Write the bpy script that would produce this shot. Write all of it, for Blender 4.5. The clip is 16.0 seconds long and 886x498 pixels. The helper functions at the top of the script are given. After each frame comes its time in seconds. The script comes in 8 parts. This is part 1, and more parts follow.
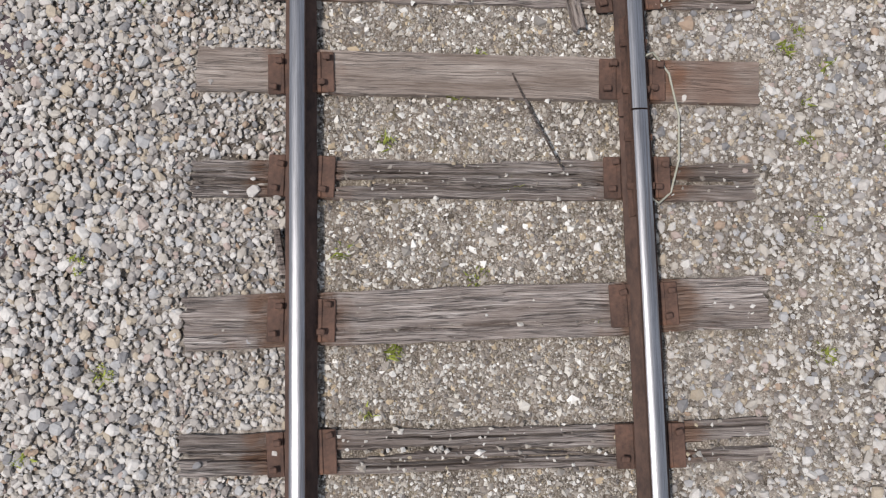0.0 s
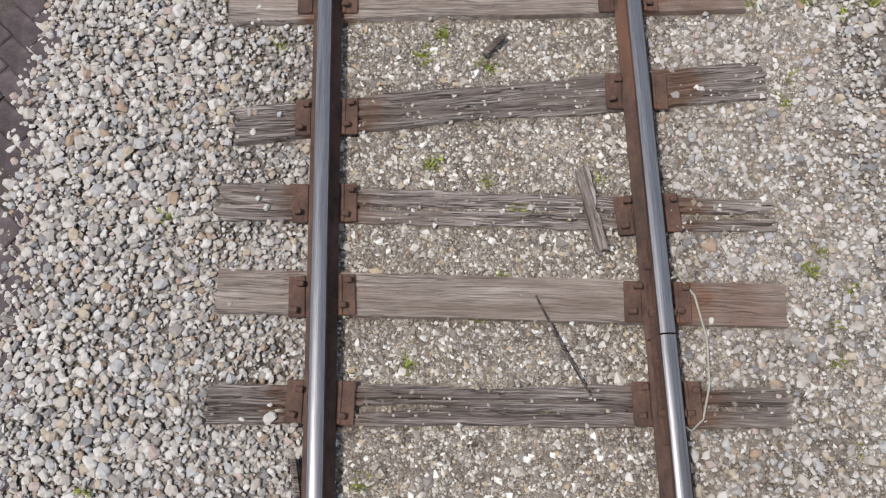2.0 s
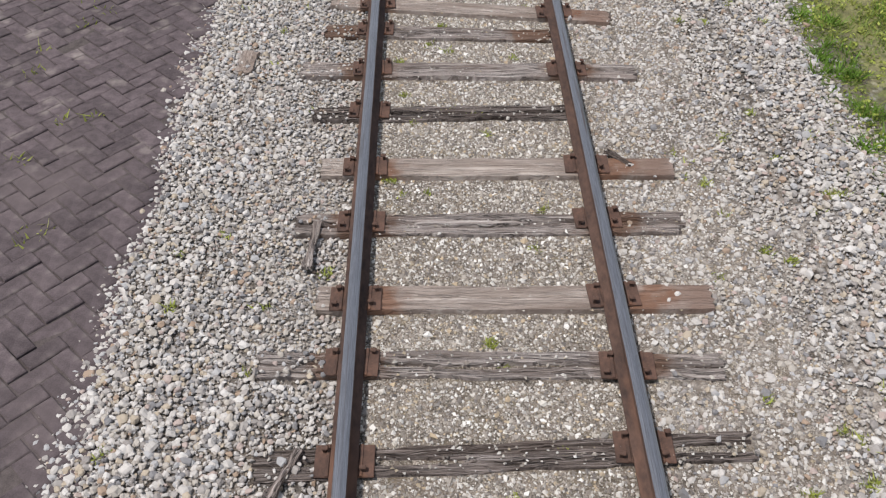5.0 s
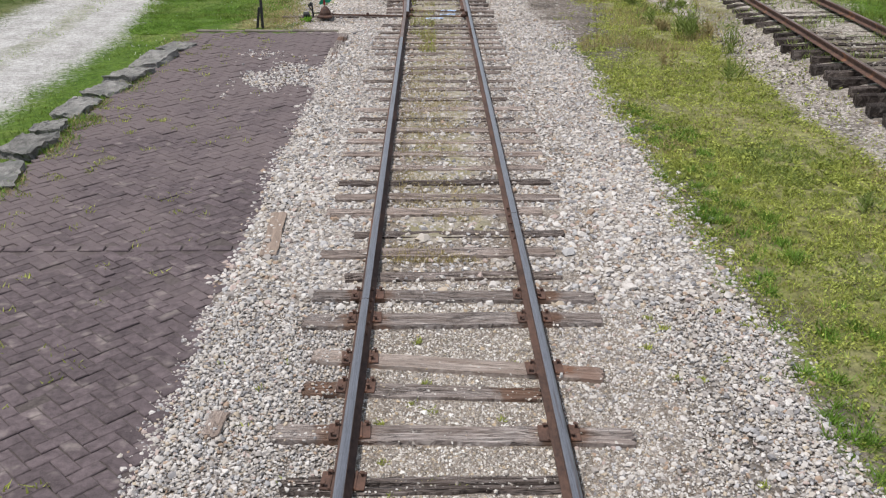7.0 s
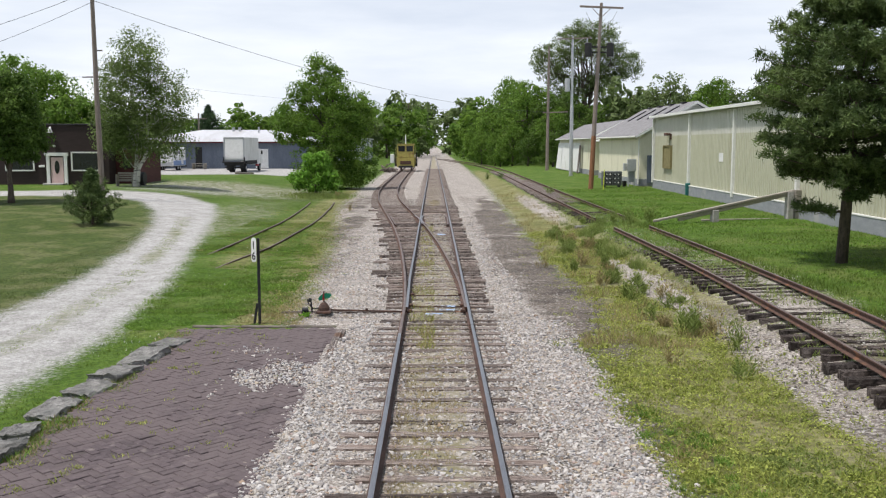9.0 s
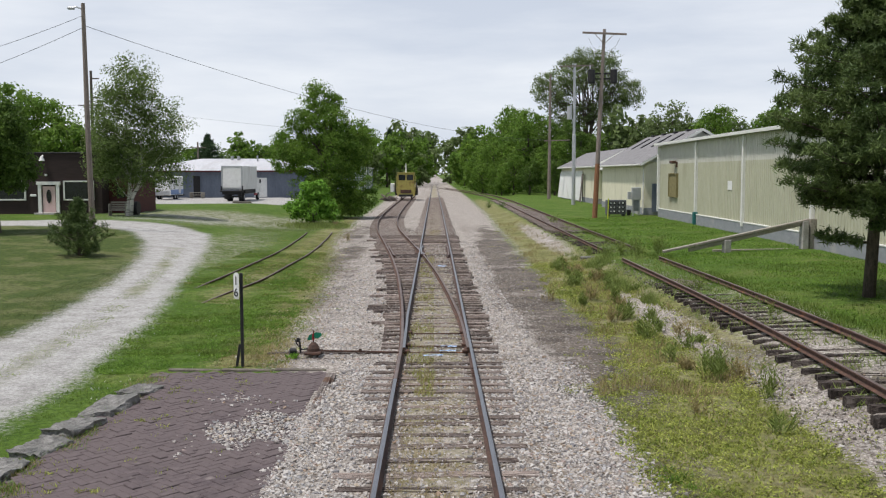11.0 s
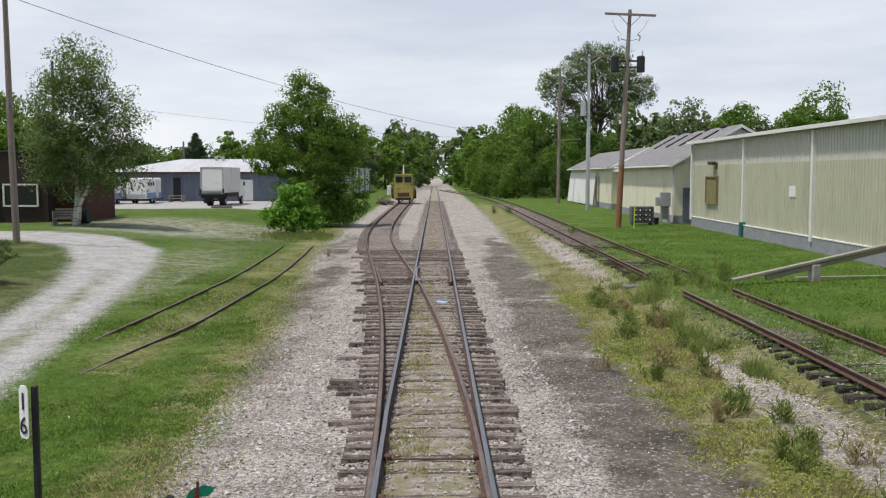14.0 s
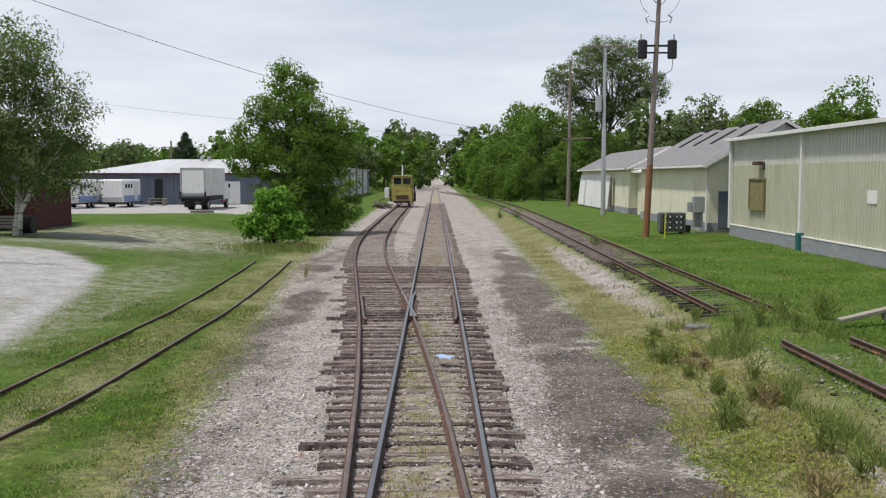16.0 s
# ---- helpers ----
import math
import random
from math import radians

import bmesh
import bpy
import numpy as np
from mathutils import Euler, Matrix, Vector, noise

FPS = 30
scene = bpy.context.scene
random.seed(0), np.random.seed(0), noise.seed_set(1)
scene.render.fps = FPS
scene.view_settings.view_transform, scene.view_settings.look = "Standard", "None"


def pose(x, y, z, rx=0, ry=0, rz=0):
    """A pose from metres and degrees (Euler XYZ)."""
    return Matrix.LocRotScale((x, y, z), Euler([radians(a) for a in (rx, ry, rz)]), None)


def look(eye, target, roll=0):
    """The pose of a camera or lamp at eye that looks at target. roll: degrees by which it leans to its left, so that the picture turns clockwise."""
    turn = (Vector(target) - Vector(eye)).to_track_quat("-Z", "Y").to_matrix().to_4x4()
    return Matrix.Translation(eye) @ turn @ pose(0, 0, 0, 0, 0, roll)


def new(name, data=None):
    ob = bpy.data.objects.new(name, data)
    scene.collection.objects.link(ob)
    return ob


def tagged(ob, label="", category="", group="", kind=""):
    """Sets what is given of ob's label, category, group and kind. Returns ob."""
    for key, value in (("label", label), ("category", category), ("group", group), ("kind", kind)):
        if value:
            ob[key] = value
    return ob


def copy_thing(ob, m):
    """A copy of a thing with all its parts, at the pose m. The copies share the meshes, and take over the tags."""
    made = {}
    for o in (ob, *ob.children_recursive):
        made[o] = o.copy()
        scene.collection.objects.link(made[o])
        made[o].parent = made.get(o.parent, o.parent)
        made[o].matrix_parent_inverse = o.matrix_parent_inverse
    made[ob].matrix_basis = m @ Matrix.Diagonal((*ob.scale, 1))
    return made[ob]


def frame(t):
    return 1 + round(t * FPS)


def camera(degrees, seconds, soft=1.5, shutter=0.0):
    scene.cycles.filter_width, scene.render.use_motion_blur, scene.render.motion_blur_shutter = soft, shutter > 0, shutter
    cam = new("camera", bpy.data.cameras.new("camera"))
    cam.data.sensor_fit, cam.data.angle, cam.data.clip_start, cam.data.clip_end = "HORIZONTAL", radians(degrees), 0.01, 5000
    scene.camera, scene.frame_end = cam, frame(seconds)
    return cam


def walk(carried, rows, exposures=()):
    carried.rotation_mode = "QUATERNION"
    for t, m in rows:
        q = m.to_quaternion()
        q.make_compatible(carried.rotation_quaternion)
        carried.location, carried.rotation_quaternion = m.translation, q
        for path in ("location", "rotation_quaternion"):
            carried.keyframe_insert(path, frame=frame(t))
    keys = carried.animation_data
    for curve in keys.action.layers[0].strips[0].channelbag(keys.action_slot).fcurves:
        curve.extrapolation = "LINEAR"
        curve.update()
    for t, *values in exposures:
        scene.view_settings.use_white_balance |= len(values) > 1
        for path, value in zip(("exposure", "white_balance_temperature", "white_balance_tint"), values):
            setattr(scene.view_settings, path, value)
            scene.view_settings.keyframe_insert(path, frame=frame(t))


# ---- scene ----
import itertools

cam = camera(51.0, 16.0, soft=1.2)
PATH = [
    (0, (-0.137, 1.04, 4.116), (-0.131, 1.32, 2.136), 0.0),
    (0.5, (-0.164, 1.152, 4.09), (-0.156, 1.5, 2.12), -0.0),
    (1, (-0.183, 1.187, 4.066), (-0.174, 1.603, 2.11), -0.0),
    (1.5, (-0.203, 1.28, 4.075), (-0.193, 1.775, 2.137), -0.1),
    (2, (-0.232, 1.292, 4.065), (-0.219, 1.931, 2.169), -0.1),
    (2.5, (-0.257, 1.307, 4.056), (-0.24, 2.098, 2.219), -0.1),
    (3, (-0.271, 1.381, 4.049), (-0.253, 2.308, 2.278), -0.1),
    (3.5, (-0.269, 1.466, 4.044), (-0.251, 2.528, 2.349), -0.2),
    (4, (-0.273, 1.579, 4.039), (-0.252, 2.767, 2.431), -0.2),
    (4.5, (-0.292, 1.712, 4.034), (-0.269, 3.022, 2.523), -0.2),
    (5, (-0.295, 1.774, 3.959), (-0.275, 3.232, 2.589), -0.2),
    (5.2, (-0.293, 1.813, 3.918), (-0.268, 3.328, 2.612), -0.1),
    (7.3, (-0.143, 2.528, 3.959), (-0.119, 4.392, 3.234), -0.0),
    (7.5, (-0.141, 2.593, 3.963), (-0.117, 4.48, 3.3), -0.0),
    (8, (-0.128, 2.809, 3.966), (-0.106, 4.743, 3.457), -0.0),
    (8.5, (-0.089, 3.014, 3.969), (-0.069, 4.983, 3.616), -0.1),
    (9, (-0.063, 3.217, 3.962), (-0.043, 5.204, 3.739), -0.0),
    (9.5, (-0.041, 3.425, 3.951), (-0.022, 5.418, 3.784), -0.0),
    (12, (-0.021, 7.214, 3.891), (-0.003, 9.207, 3.73), -0.1),
    (12.5, (-0.004, 8.816, 3.93), (0.013, 10.81, 3.769), -0.1),
    (13, (0.028, 10.588, 3.971), (0.043, 12.581, 3.811), -0.1),
    (13.5, (0.05, 12.473, 4.008), (0.066, 14.467, 3.847), -0.0),
    (14, (0.034, 14.506, 3.998), (0.052, 16.5, 3.839), 0.0),
    (14.5, (0.054, 16.478, 3.981), (0.07, 18.471, 3.823), 0.1),
    (15, (0.071, 18.538, 3.994), (0.087, 20.532, 3.837), 0.0),
    (15.5, (0.069, 20.581, 4.03), (0.085, 22.574, 3.873), -0.0),
    (16, (0.056, 22.572, 4.045), (0.072, 24.566, 3.888), 0.0),
]
walk(cam, [(t, look(eye, target, roll)) for t, eye, target, roll in PATH], exposures=[(0, 0.07), (2.5, 0.10), (5, 0.16), (7.5, 0.35), (8.5, 0.48), (9.0, 0.24), (9.5, 0.03), (12, 0.03), (16, 0.01)])

# ---- light ----
world = bpy.data.worlds.new("overcast_sky")
scene.world = world
world.use_nodes = True
wn, wl = world.node_tree.nodes, world.node_tree.links
wn.clear()
w_out = wn.new("ShaderNodeOutputWorld")
w_bg = wn.new("ShaderNodeBackground")
w_sky = wn.new("ShaderNodeTexSky")
w_sky.sky_type = "NISHITA"
w_sky.sun_disc = False
w_sky.sun_elevation = radians(68)
w_sky.sun_rotation = radians(-112)
w_co = wn.new("ShaderNodeTexCoord")
w_map = wn.new("ShaderNodeMapping")
w_map.inputs["Scale"].default_value = (1.6, 1.6, 9.0)
w_no = wn.new("ShaderNodeTexNoise")
w_no.inputs["Scale"].default_value = 1.7
w_no.inputs["Detail"].default_value = 6
w_no.inputs["Roughness"].default_value = 0.55
w_ra = wn.new("ShaderNodeValToRGB")
w_ra.color_ramp.elements[0].position, w_ra.color_ramp.elements[1].position = 0.36, 0.66
w_ra.color_ramp.elements[0].color = (0.725, 0.78, 0.88, 1)
w_ra.color_ramp.elements[1].color = (0.96, 0.99, 1.04, 1)
w_sc = wn.new("ShaderNodeMix")
w_sc.data_type, w_sc.blend_type = "RGBA", "MULTIPLY"
w_sc.inputs[0].default_value = 1.0
w_sc.inputs[7].default_value = (0.08, 0.08, 0.08, 1)
w_mx = wn.new("ShaderNodeMix")
w_mx.data_type = "RGBA"
w_mx.inputs[0].default_value = 0.9
wl.new(w_co.outputs["Generated"], w_map.inputs["Vector"])
wl.new(w_map.outputs[0], w_no.inputs["Vector"])
wl.new(w_no.outputs["Fac"], w_ra.inputs[0])
wl.new(w_sky.outputs[0], w_sc.inputs[6])
wl.new(w_sc.outputs[2], w_mx.inputs[6])
w_sep = wn.new("ShaderNodeSeparateXYZ")
w_up = wn.new("ShaderNodeValToRGB")
for e, (p, c) in zip([w_up.color_ramp.elements[0], w_up.color_ramp.elements[1], w_up.color_ramp.elements.new(0.4), w_up.color_ramp.elements.new(0.65)], ((0.0, (1, 1, 1)), (0.38, (0.94, 0.95, 0.97)), (0.65, (0.58, 0.62, 0.70)), (1.0, (0.36, 0.40, 0.48)))):
    e.position, e.color = p, (*c, 1)
w_thin = wn.new("ShaderNodeMix")
w_thin.data_type, w_thin.blend_type = "RGBA", "MULTIPLY"
w_thin.inputs[0].default_value = 1.0
wl.new(w_co.outputs["Generated"], w_sep.inputs[0])
wl.new(w_sep.outputs["Z"], w_up.inputs[0])
wl.new(w_ra.outputs[0], w_thin.inputs[6])
wl.new(w_up.outputs[0], w_thin.inputs[7])
wl.new(w_thin.outputs[2], w_mx.inputs[7])
wl.new(w_mx.outputs[2], w_bg.inputs[0])
wl.new(w_bg.outputs[0], w_out.inputs[0])
w_bg.inputs[1].default_value = 1.0

sun = new("sun", bpy.data.lights.new("sun", "SUN"))
sun.data.energy, sun.data.angle, sun.data.color = 3.75, radians(4), (1.0, 0.945, 0.905)
sun.matrix_world = look((-20, -8, 55), (0, 0, 0))


# ---- shapes ----
class Geo:
    """Collects vertices and faces of one mesh, with a material number for each face."""

    def __init__(self):
        self.v, self.f, self.m = [], [], []

    def add(self, verts, faces, mi=0):
        o = len(self.v)
        self.v += [tuple(p) for p in verts]
        self.f += [tuple(i + o for i in f) for f in faces]
        self.m += [mi] * len(faces)
        return self

    def box(self, c, s, rot=None, bev=0.0, mi=0):
        hx, hy, hz_ = s[0] / 2, s[1] / 2, s[2] / 2
        b = min(bev, hx * 0.9, hy * 0.9, hz_ * 0.9)
        if b <= 0:
            vs = [(x, y, z) for x in (-hx, hx) for y in (-hy, hy) for z in (-hz_, hz_)]
            fs = [(0, 1, 3, 2), (4, 6, 7, 5), (0, 4, 5, 1), (2, 3, 7, 6), (0, 2, 6, 4), (1, 5, 7, 3)]
        else:
            bm = bmesh.new()
            for x in (-1, 1):
                for y in (-1, 1):
                    for z in (-1, 1):
                        for p in ((hx - b, hy - b, hz_), (hx - b, hy, hz_ - b), (hx, hy - b, hz_ - b)):
                            bm.verts.new((p[0] * x, p[1] * y, p[2] * z))
            bmesh.ops.convex_hull(bm, input=bm.verts)
            bmesh.ops.dissolve_limit(bm, angle_limit=0.01, verts=bm.verts, edges=bm.edges)
            bm.verts.index_update()
            vs = [v.co[:] for v in bm.verts]
            fs = [tuple(v.index for v in f.verts) for f in bm.faces]
            bm.free()
        m = Matrix.Translation(c) @ (Euler([radians(a) for a in rot]).to_matrix().to_4x4() if rot else Matrix())
        return self.add([m @ Vector(p) for p in vs], fs, mi)

    def tube(self, pts, radii, n=8, mi=0, cap=True):
        pts = [Vector(p) for p in pts]
        if not hasattr(radii, "__len__"):
            radii = [radii] * len(pts)
        vs, fs = [], []
        side = None
        for i, p in enumerate(pts):
            d = (pts[min(i + 1, len(pts) - 1)] - pts[max(i - 1, 0)]).normalized()
            if side is None:
                side = d.orthogonal().normalized()
            side = (side - d * side.dot(d)).normalized()
            up = d.cross(side)
            for k in range(n):
                a = 2 * math.pi * k / n
                vs.append(p + (side * math.cos(a) + up * math.sin(a)) * radii[i])
        for i in range(len(pts) - 1):
            for k in range(n):
                fs.append((i * n + k, i * n + (k + 1) % n, (i + 1) * n + (k + 1) % n, (i + 1) * n + k))
        if cap:
            fs.append(tuple(range(n - 1, -1, -1)))
            fs.append(tuple(range((len(pts) - 1) * n, len(pts) * n)))
        return self.add(vs, fs, mi)

    def prism(self, outline, a, b, mi=0):
        """An outline of (u, w) points drawn from the frame a to the frame b (matrices)."""
        n = len(outline)
        vs = [a @ Vector((u, 0, w)) for u, w in outline] + [b @ Vector((u, 0, w)) for u, w in outline]
        fs = [(k, (k + 1) % n, n + (k + 1) % n, n + k) for k in range(n)]
        fs += [tuple(range(n - 1, -1, -1)), tuple(range(n, 2 * n))]
        return self.add(vs, fs, mi)

    def mesh(self, name, mats, smooth=False):
        me = bpy.data.meshes.new(name)
        me.from_pydata(self.v, [], self.f)
        for m in mats if isinstance(mats, (list, tuple)) else [mats]:
            me.materials.append(m)
        me.polygons.foreach_set("material_index", self.m)
        bm = bmesh.new()
        bm.from_mesh(me)
        bmesh.ops.recalc_face_normals(bm, faces=bm.faces)
        bm.to_mesh(me)
        bm.free()
        if smooth:
            me.polygons.foreach_set("use_smooth", [True] * len(me.polygons))
        me.update()
        return me


def part(name, geo, mats, parent=None, label="", smooth=False):
    ob = new(name, geo.mesh(name, mats, smooth) if isinstance(geo, Geo) else geo)
    if parent is not None:
        ob.parent = parent
    return tagged(ob, label)


def thing(name, place, label, category, group="", rz=0.0, kind=""):
    ob = new(name)
    ob.empty_display_size = 0.1
    ob.matrix_basis = pose(*place, 0, 0, rz)
    return tagged(ob, label, category, group, kind)


def raw_mesh(name, verts, faces, mat, smooth=False):
    """A mesh from arrays: verts (n, 3) and faces (m, 3 or 4)."""
    me = bpy.data.meshes.new(name)
    verts, faces = np.asarray(verts, np.float32), np.asarray(faces, np.int32)
    k = faces.shape[1]
    me.vertices.add(len(verts))
    me.vertices.foreach_set("co", verts.ravel())
    me.loops.add(faces.size)
    me.loops.foreach_set("vertex_index", faces.ravel())
    me.polygons.add(len(faces))
    me.polygons.foreach_set("loop_start", np.arange(0, faces.size, k, dtype=np.int32))
    me.materials.append(mat)
    me.update(calc_edges=True)
    me.validate()
    if not smooth:
        me.shade_flat()
    return me


def glide(xs, ys):
    """A smooth curve through the points (xs, ys)."""
    xs, ys = np.array(xs, float), np.array(ys, float)
    rises = np.diff(ys) / np.diff(xs)
    slopes = np.r_[rises[0], np.where(rises[:-1] * rises[1:] > 0, 2 * rises[:-1] * rises[1:] / (rises[:-1] + rises[1:] + 1e-12), 0), rises[-1]]

    def value(x):
        i = int(np.clip(np.searchsorted(xs, x) - 1, 0, len(xs) - 2))
        h = xs[i + 1] - xs[i]
        u = (x - xs[i]) / h
        if u < 0:
            return ys[0] + slopes[0] * (x - xs[0])
        if u > 1:
            return ys[-1] + slopes[-1] * (x - xs[-1])
        return float((2 * u**3 - 3 * u**2 + 1) * ys[i] + (u**3 - 2 * u**2 + u) * h * slopes[i] + (-2 * u**3 + 3 * u**2) * ys[i + 1] + (u**3 - u**2) * h * slopes[i + 1])

    return value


# ---- materials ----
def surface(name, dark, light, scale=8.0, rough=0.8, metal=0.0, bump=0.3, dist=0.01, stretch=(1, 1, 1), fine=6.0, worn=None, worn_at=0.62, island=0.0, each=0.0, trans=0.0, detail=6, spec=0.3):
    """A two-scale procedural surface: grain between dark and light, patches of wear, relief."""
    m = bpy.data.materials.new(name)
    m.use_nodes = True
    nt = m.node_tree
    N, L = nt.nodes, nt.links
    bsdf = N["Principled BSDF"]
    bsdf.inputs["Roughness"].default_value = rough
    bsdf.inputs["Metallic"].default_value = metal
    bsdf.inputs["Specular IOR Level"].default_value = spec
    co = N.new("ShaderNodeTexCoord")
    mp = N.new("ShaderNodeMapping")
    mp.inputs["Scale"].default_value = stretch
    L.new(co.outputs["Object"], mp.inputs["Vector"])
    a = N.new("ShaderNodeTexNoise")
    a.inputs["Scale"].default_value, a.inputs["Detail"].default_value, a.inputs["Roughness"].default_value = scale, detail, 0.6
    b = N.new("ShaderNodeTexNoise")
    b.inputs["Scale"].default_value, b.inputs["Detail"].default_value, b.inputs["Roughness"].default_value = scale * fine, 4, 0.7
    L.new(mp.outputs[0], a.inputs["Vector"])
    L.new(mp.outputs[0], b.inputs["Vector"])
    mixf = N.new("ShaderNodeMath")
    mixf.operation = "MULTIPLY_ADD"
    mixf.inputs[1].default_value = 0.55
    L.new(a.outputs["Fac"], mixf.inputs[0])
    half = N.new("ShaderNodeMath")
    half.operation = "MULTIPLY"
    half.inputs[1].default_value = 0.45
    L.new(b.outputs["Fac"], half.inputs[0])
    L.new(half.outputs[0], mixf.inputs[2])
    ramp = N.new("ShaderNodeValToRGB")
    ramp.color_ramp.elements[0].position, ramp.color_ramp.elements[1].position = 0.36, 0.64
    ramp.color_ramp.elements[0].color, ramp.color_ramp.elements[1].color = (*dark, 1), (*light, 1)
    L.new(mixf.outputs[0], ramp.inputs[0])
    colour = ramp.outputs[0]
    if worn is not None:
        w = N.new("ShaderNodeTexNoise")
        w.inputs["Scale"].default_value, w.inputs["Detail"].default_value = scale * 0.35, 8
        L.new(mp.outputs[0], w.inputs["Vector"])
        wr = N.new("ShaderNodeValToRGB")
        wr.color_ramp.elements[0].position, wr.color_ramp.elements[1].position = worn_at - 0.08, worn_at + 0.06
        L.new(w.outputs["Fac"], wr.inputs[0])
        mx = N.new("ShaderNodeMix")
        mx.data_type = "RGBA"
        mx.inputs[7].default_value = (*worn, 1)
        L.new(wr.outputs[0], mx.inputs[0])
        L.new(colour, mx.inputs[6])
        colour = mx.outputs[2]
    for amount, node, socket in ((island, "ShaderNodeNewGeometry", "Random Per Island"), (each, "ShaderNodeObjectInfo", "Random")):
        if amount:
            g = N.new(node)
            mr = N.new("ShaderNodeMapRange")
            mr.inputs["To Min"].default_value, mr.inputs["To Max"].default_value = 1 - amount, 1 + amount
            L.new(g.outputs[socket], mr.inputs["Value"])
            hsv = N.new("ShaderNodeHueSaturation")
            L.new(mr.outputs[0], hsv.inputs["Value"])
            L.new(colour, hsv.inputs["Color"])
            colour = hsv.outputs[0]
    L.new(colour, bsdf.inputs["Base Color"])
    if bump:
        bp = N.new("ShaderNodeBump")
        bp.inputs["Strength"].default_value, bp.inputs["Distance"].default_value = bump, dist
        L.new(mixf.outputs[0], bp.inputs["Height"])
        L.new(bp.outputs[0], bsdf.inputs["Normal"])
    if trans:
        tr = N.new("ShaderNodeBsdfTranslucent")
        ms = N.new("ShaderNodeMixShader")
        ms.inputs[0].default_value = trans
        L.new(colour, tr.inputs["Color"])
        L.new(bsdf.outputs[0], ms.inputs[1])
        L.new(tr.outputs[0], ms.inputs[2])
        L.new(ms.outputs[0], N["Material Output"].inputs["Surface"])
    return m


def pebbles(name, stops, rough=0.85, each=False):
    """Stones whose colour differs from one to the next."""
    m = surface(name, (0.8, 0.8, 0.8), (1, 1, 1), 60, rough, 0, 0.25, 0.004)
    nt = m.node_tree
    N, L = nt.nodes, nt.links
    g = N.new("ShaderNodeNewGeometry")
    r = N.new("ShaderNodeValToRGB")
    r.color_ramp.interpolation = "CONSTANT"
    els = r.color_ramp.elements
    while len(els) < len(stops):
        els.new(0.5)
    for e, (p, c) in zip(els, stops):
        e.position, e.color = p, (*c, 1)
    L.new(g.outputs["Random Per Island"], r.inputs[0])
    old = N["Principled BSDF"].inputs["Base Color"].links[0].from_socket
    mx = N.new("ShaderNodeMix")
    mx.data_type, mx.blend_type = "RGBA", "MULTIPLY"
    mx.inputs[0].default_value = 1
    L.new(old, mx.inputs[6])
    L.new(r.outputs[0], mx.inputs[7])
    L.new(mx.outputs[2], N["Principled BSDF"].inputs["Base Color"])
    return m


M_CRUMB = pebbles("crumbled_stone", [(0, (0.34, 0.305, 0.265)), (0.2, (0.486, 0.454, 0.410)), (0.4, (0.270, 0.235, 0.202)), (0.55, (0.594, 0.562, 0.518)), (0.7, (0.421, 0.351, 0.254)), (0.78, (0.184, 0.164, 0.151)), (0.9, (0.670, 0.648, 0.610))])
M_STONE = pebbles("limestone_ballast", [(0, (0.422, 0.384, 0.338)), (0.14, (0.462, 0.433, 0.402)), (0.30, (0.330, 0.304, 0.282)), (0.42, (0.516, 0.482, 0.448)), (0.56, (0.414, 0.350, 0.271)), (0.62, (0.384, 0.376, 0.372)), (0.72, (0.220, 0.213, 0.214)), (0.79, (0.563, 0.536, 0.504)), (0.88, (0.275, 0.250, 0.232)), (0.93, (0.400, 0.323, 0.288)), (0.97, (0.337, 0.250, 0.184))])
M_SOILSTONE = pebbles("soil_stained_stone", [(0, (0.26, 0.235, 0.205)), (0.25, (0.16, 0.14, 0.12)), (0.45, (0.36, 0.335, 0.30)), (0.62, (0.12, 0.105, 0.092)), (0.78, (0.47, 0.445, 0.41)), (0.9, (0.24, 0.19, 0.14))])
M_GRIT = pebbles("fine_grit", [(0, (0.420, 0.380, 0.329)), (0.25, (0.313, 0.279, 0.243)), (0.45, (0.583, 0.546, 0.491)), (0.62, (0.238, 0.218, 0.198)), (0.74, (0.750, 0.721, 0.677)), (0.9, (0.454, 0.361, 0.248))])


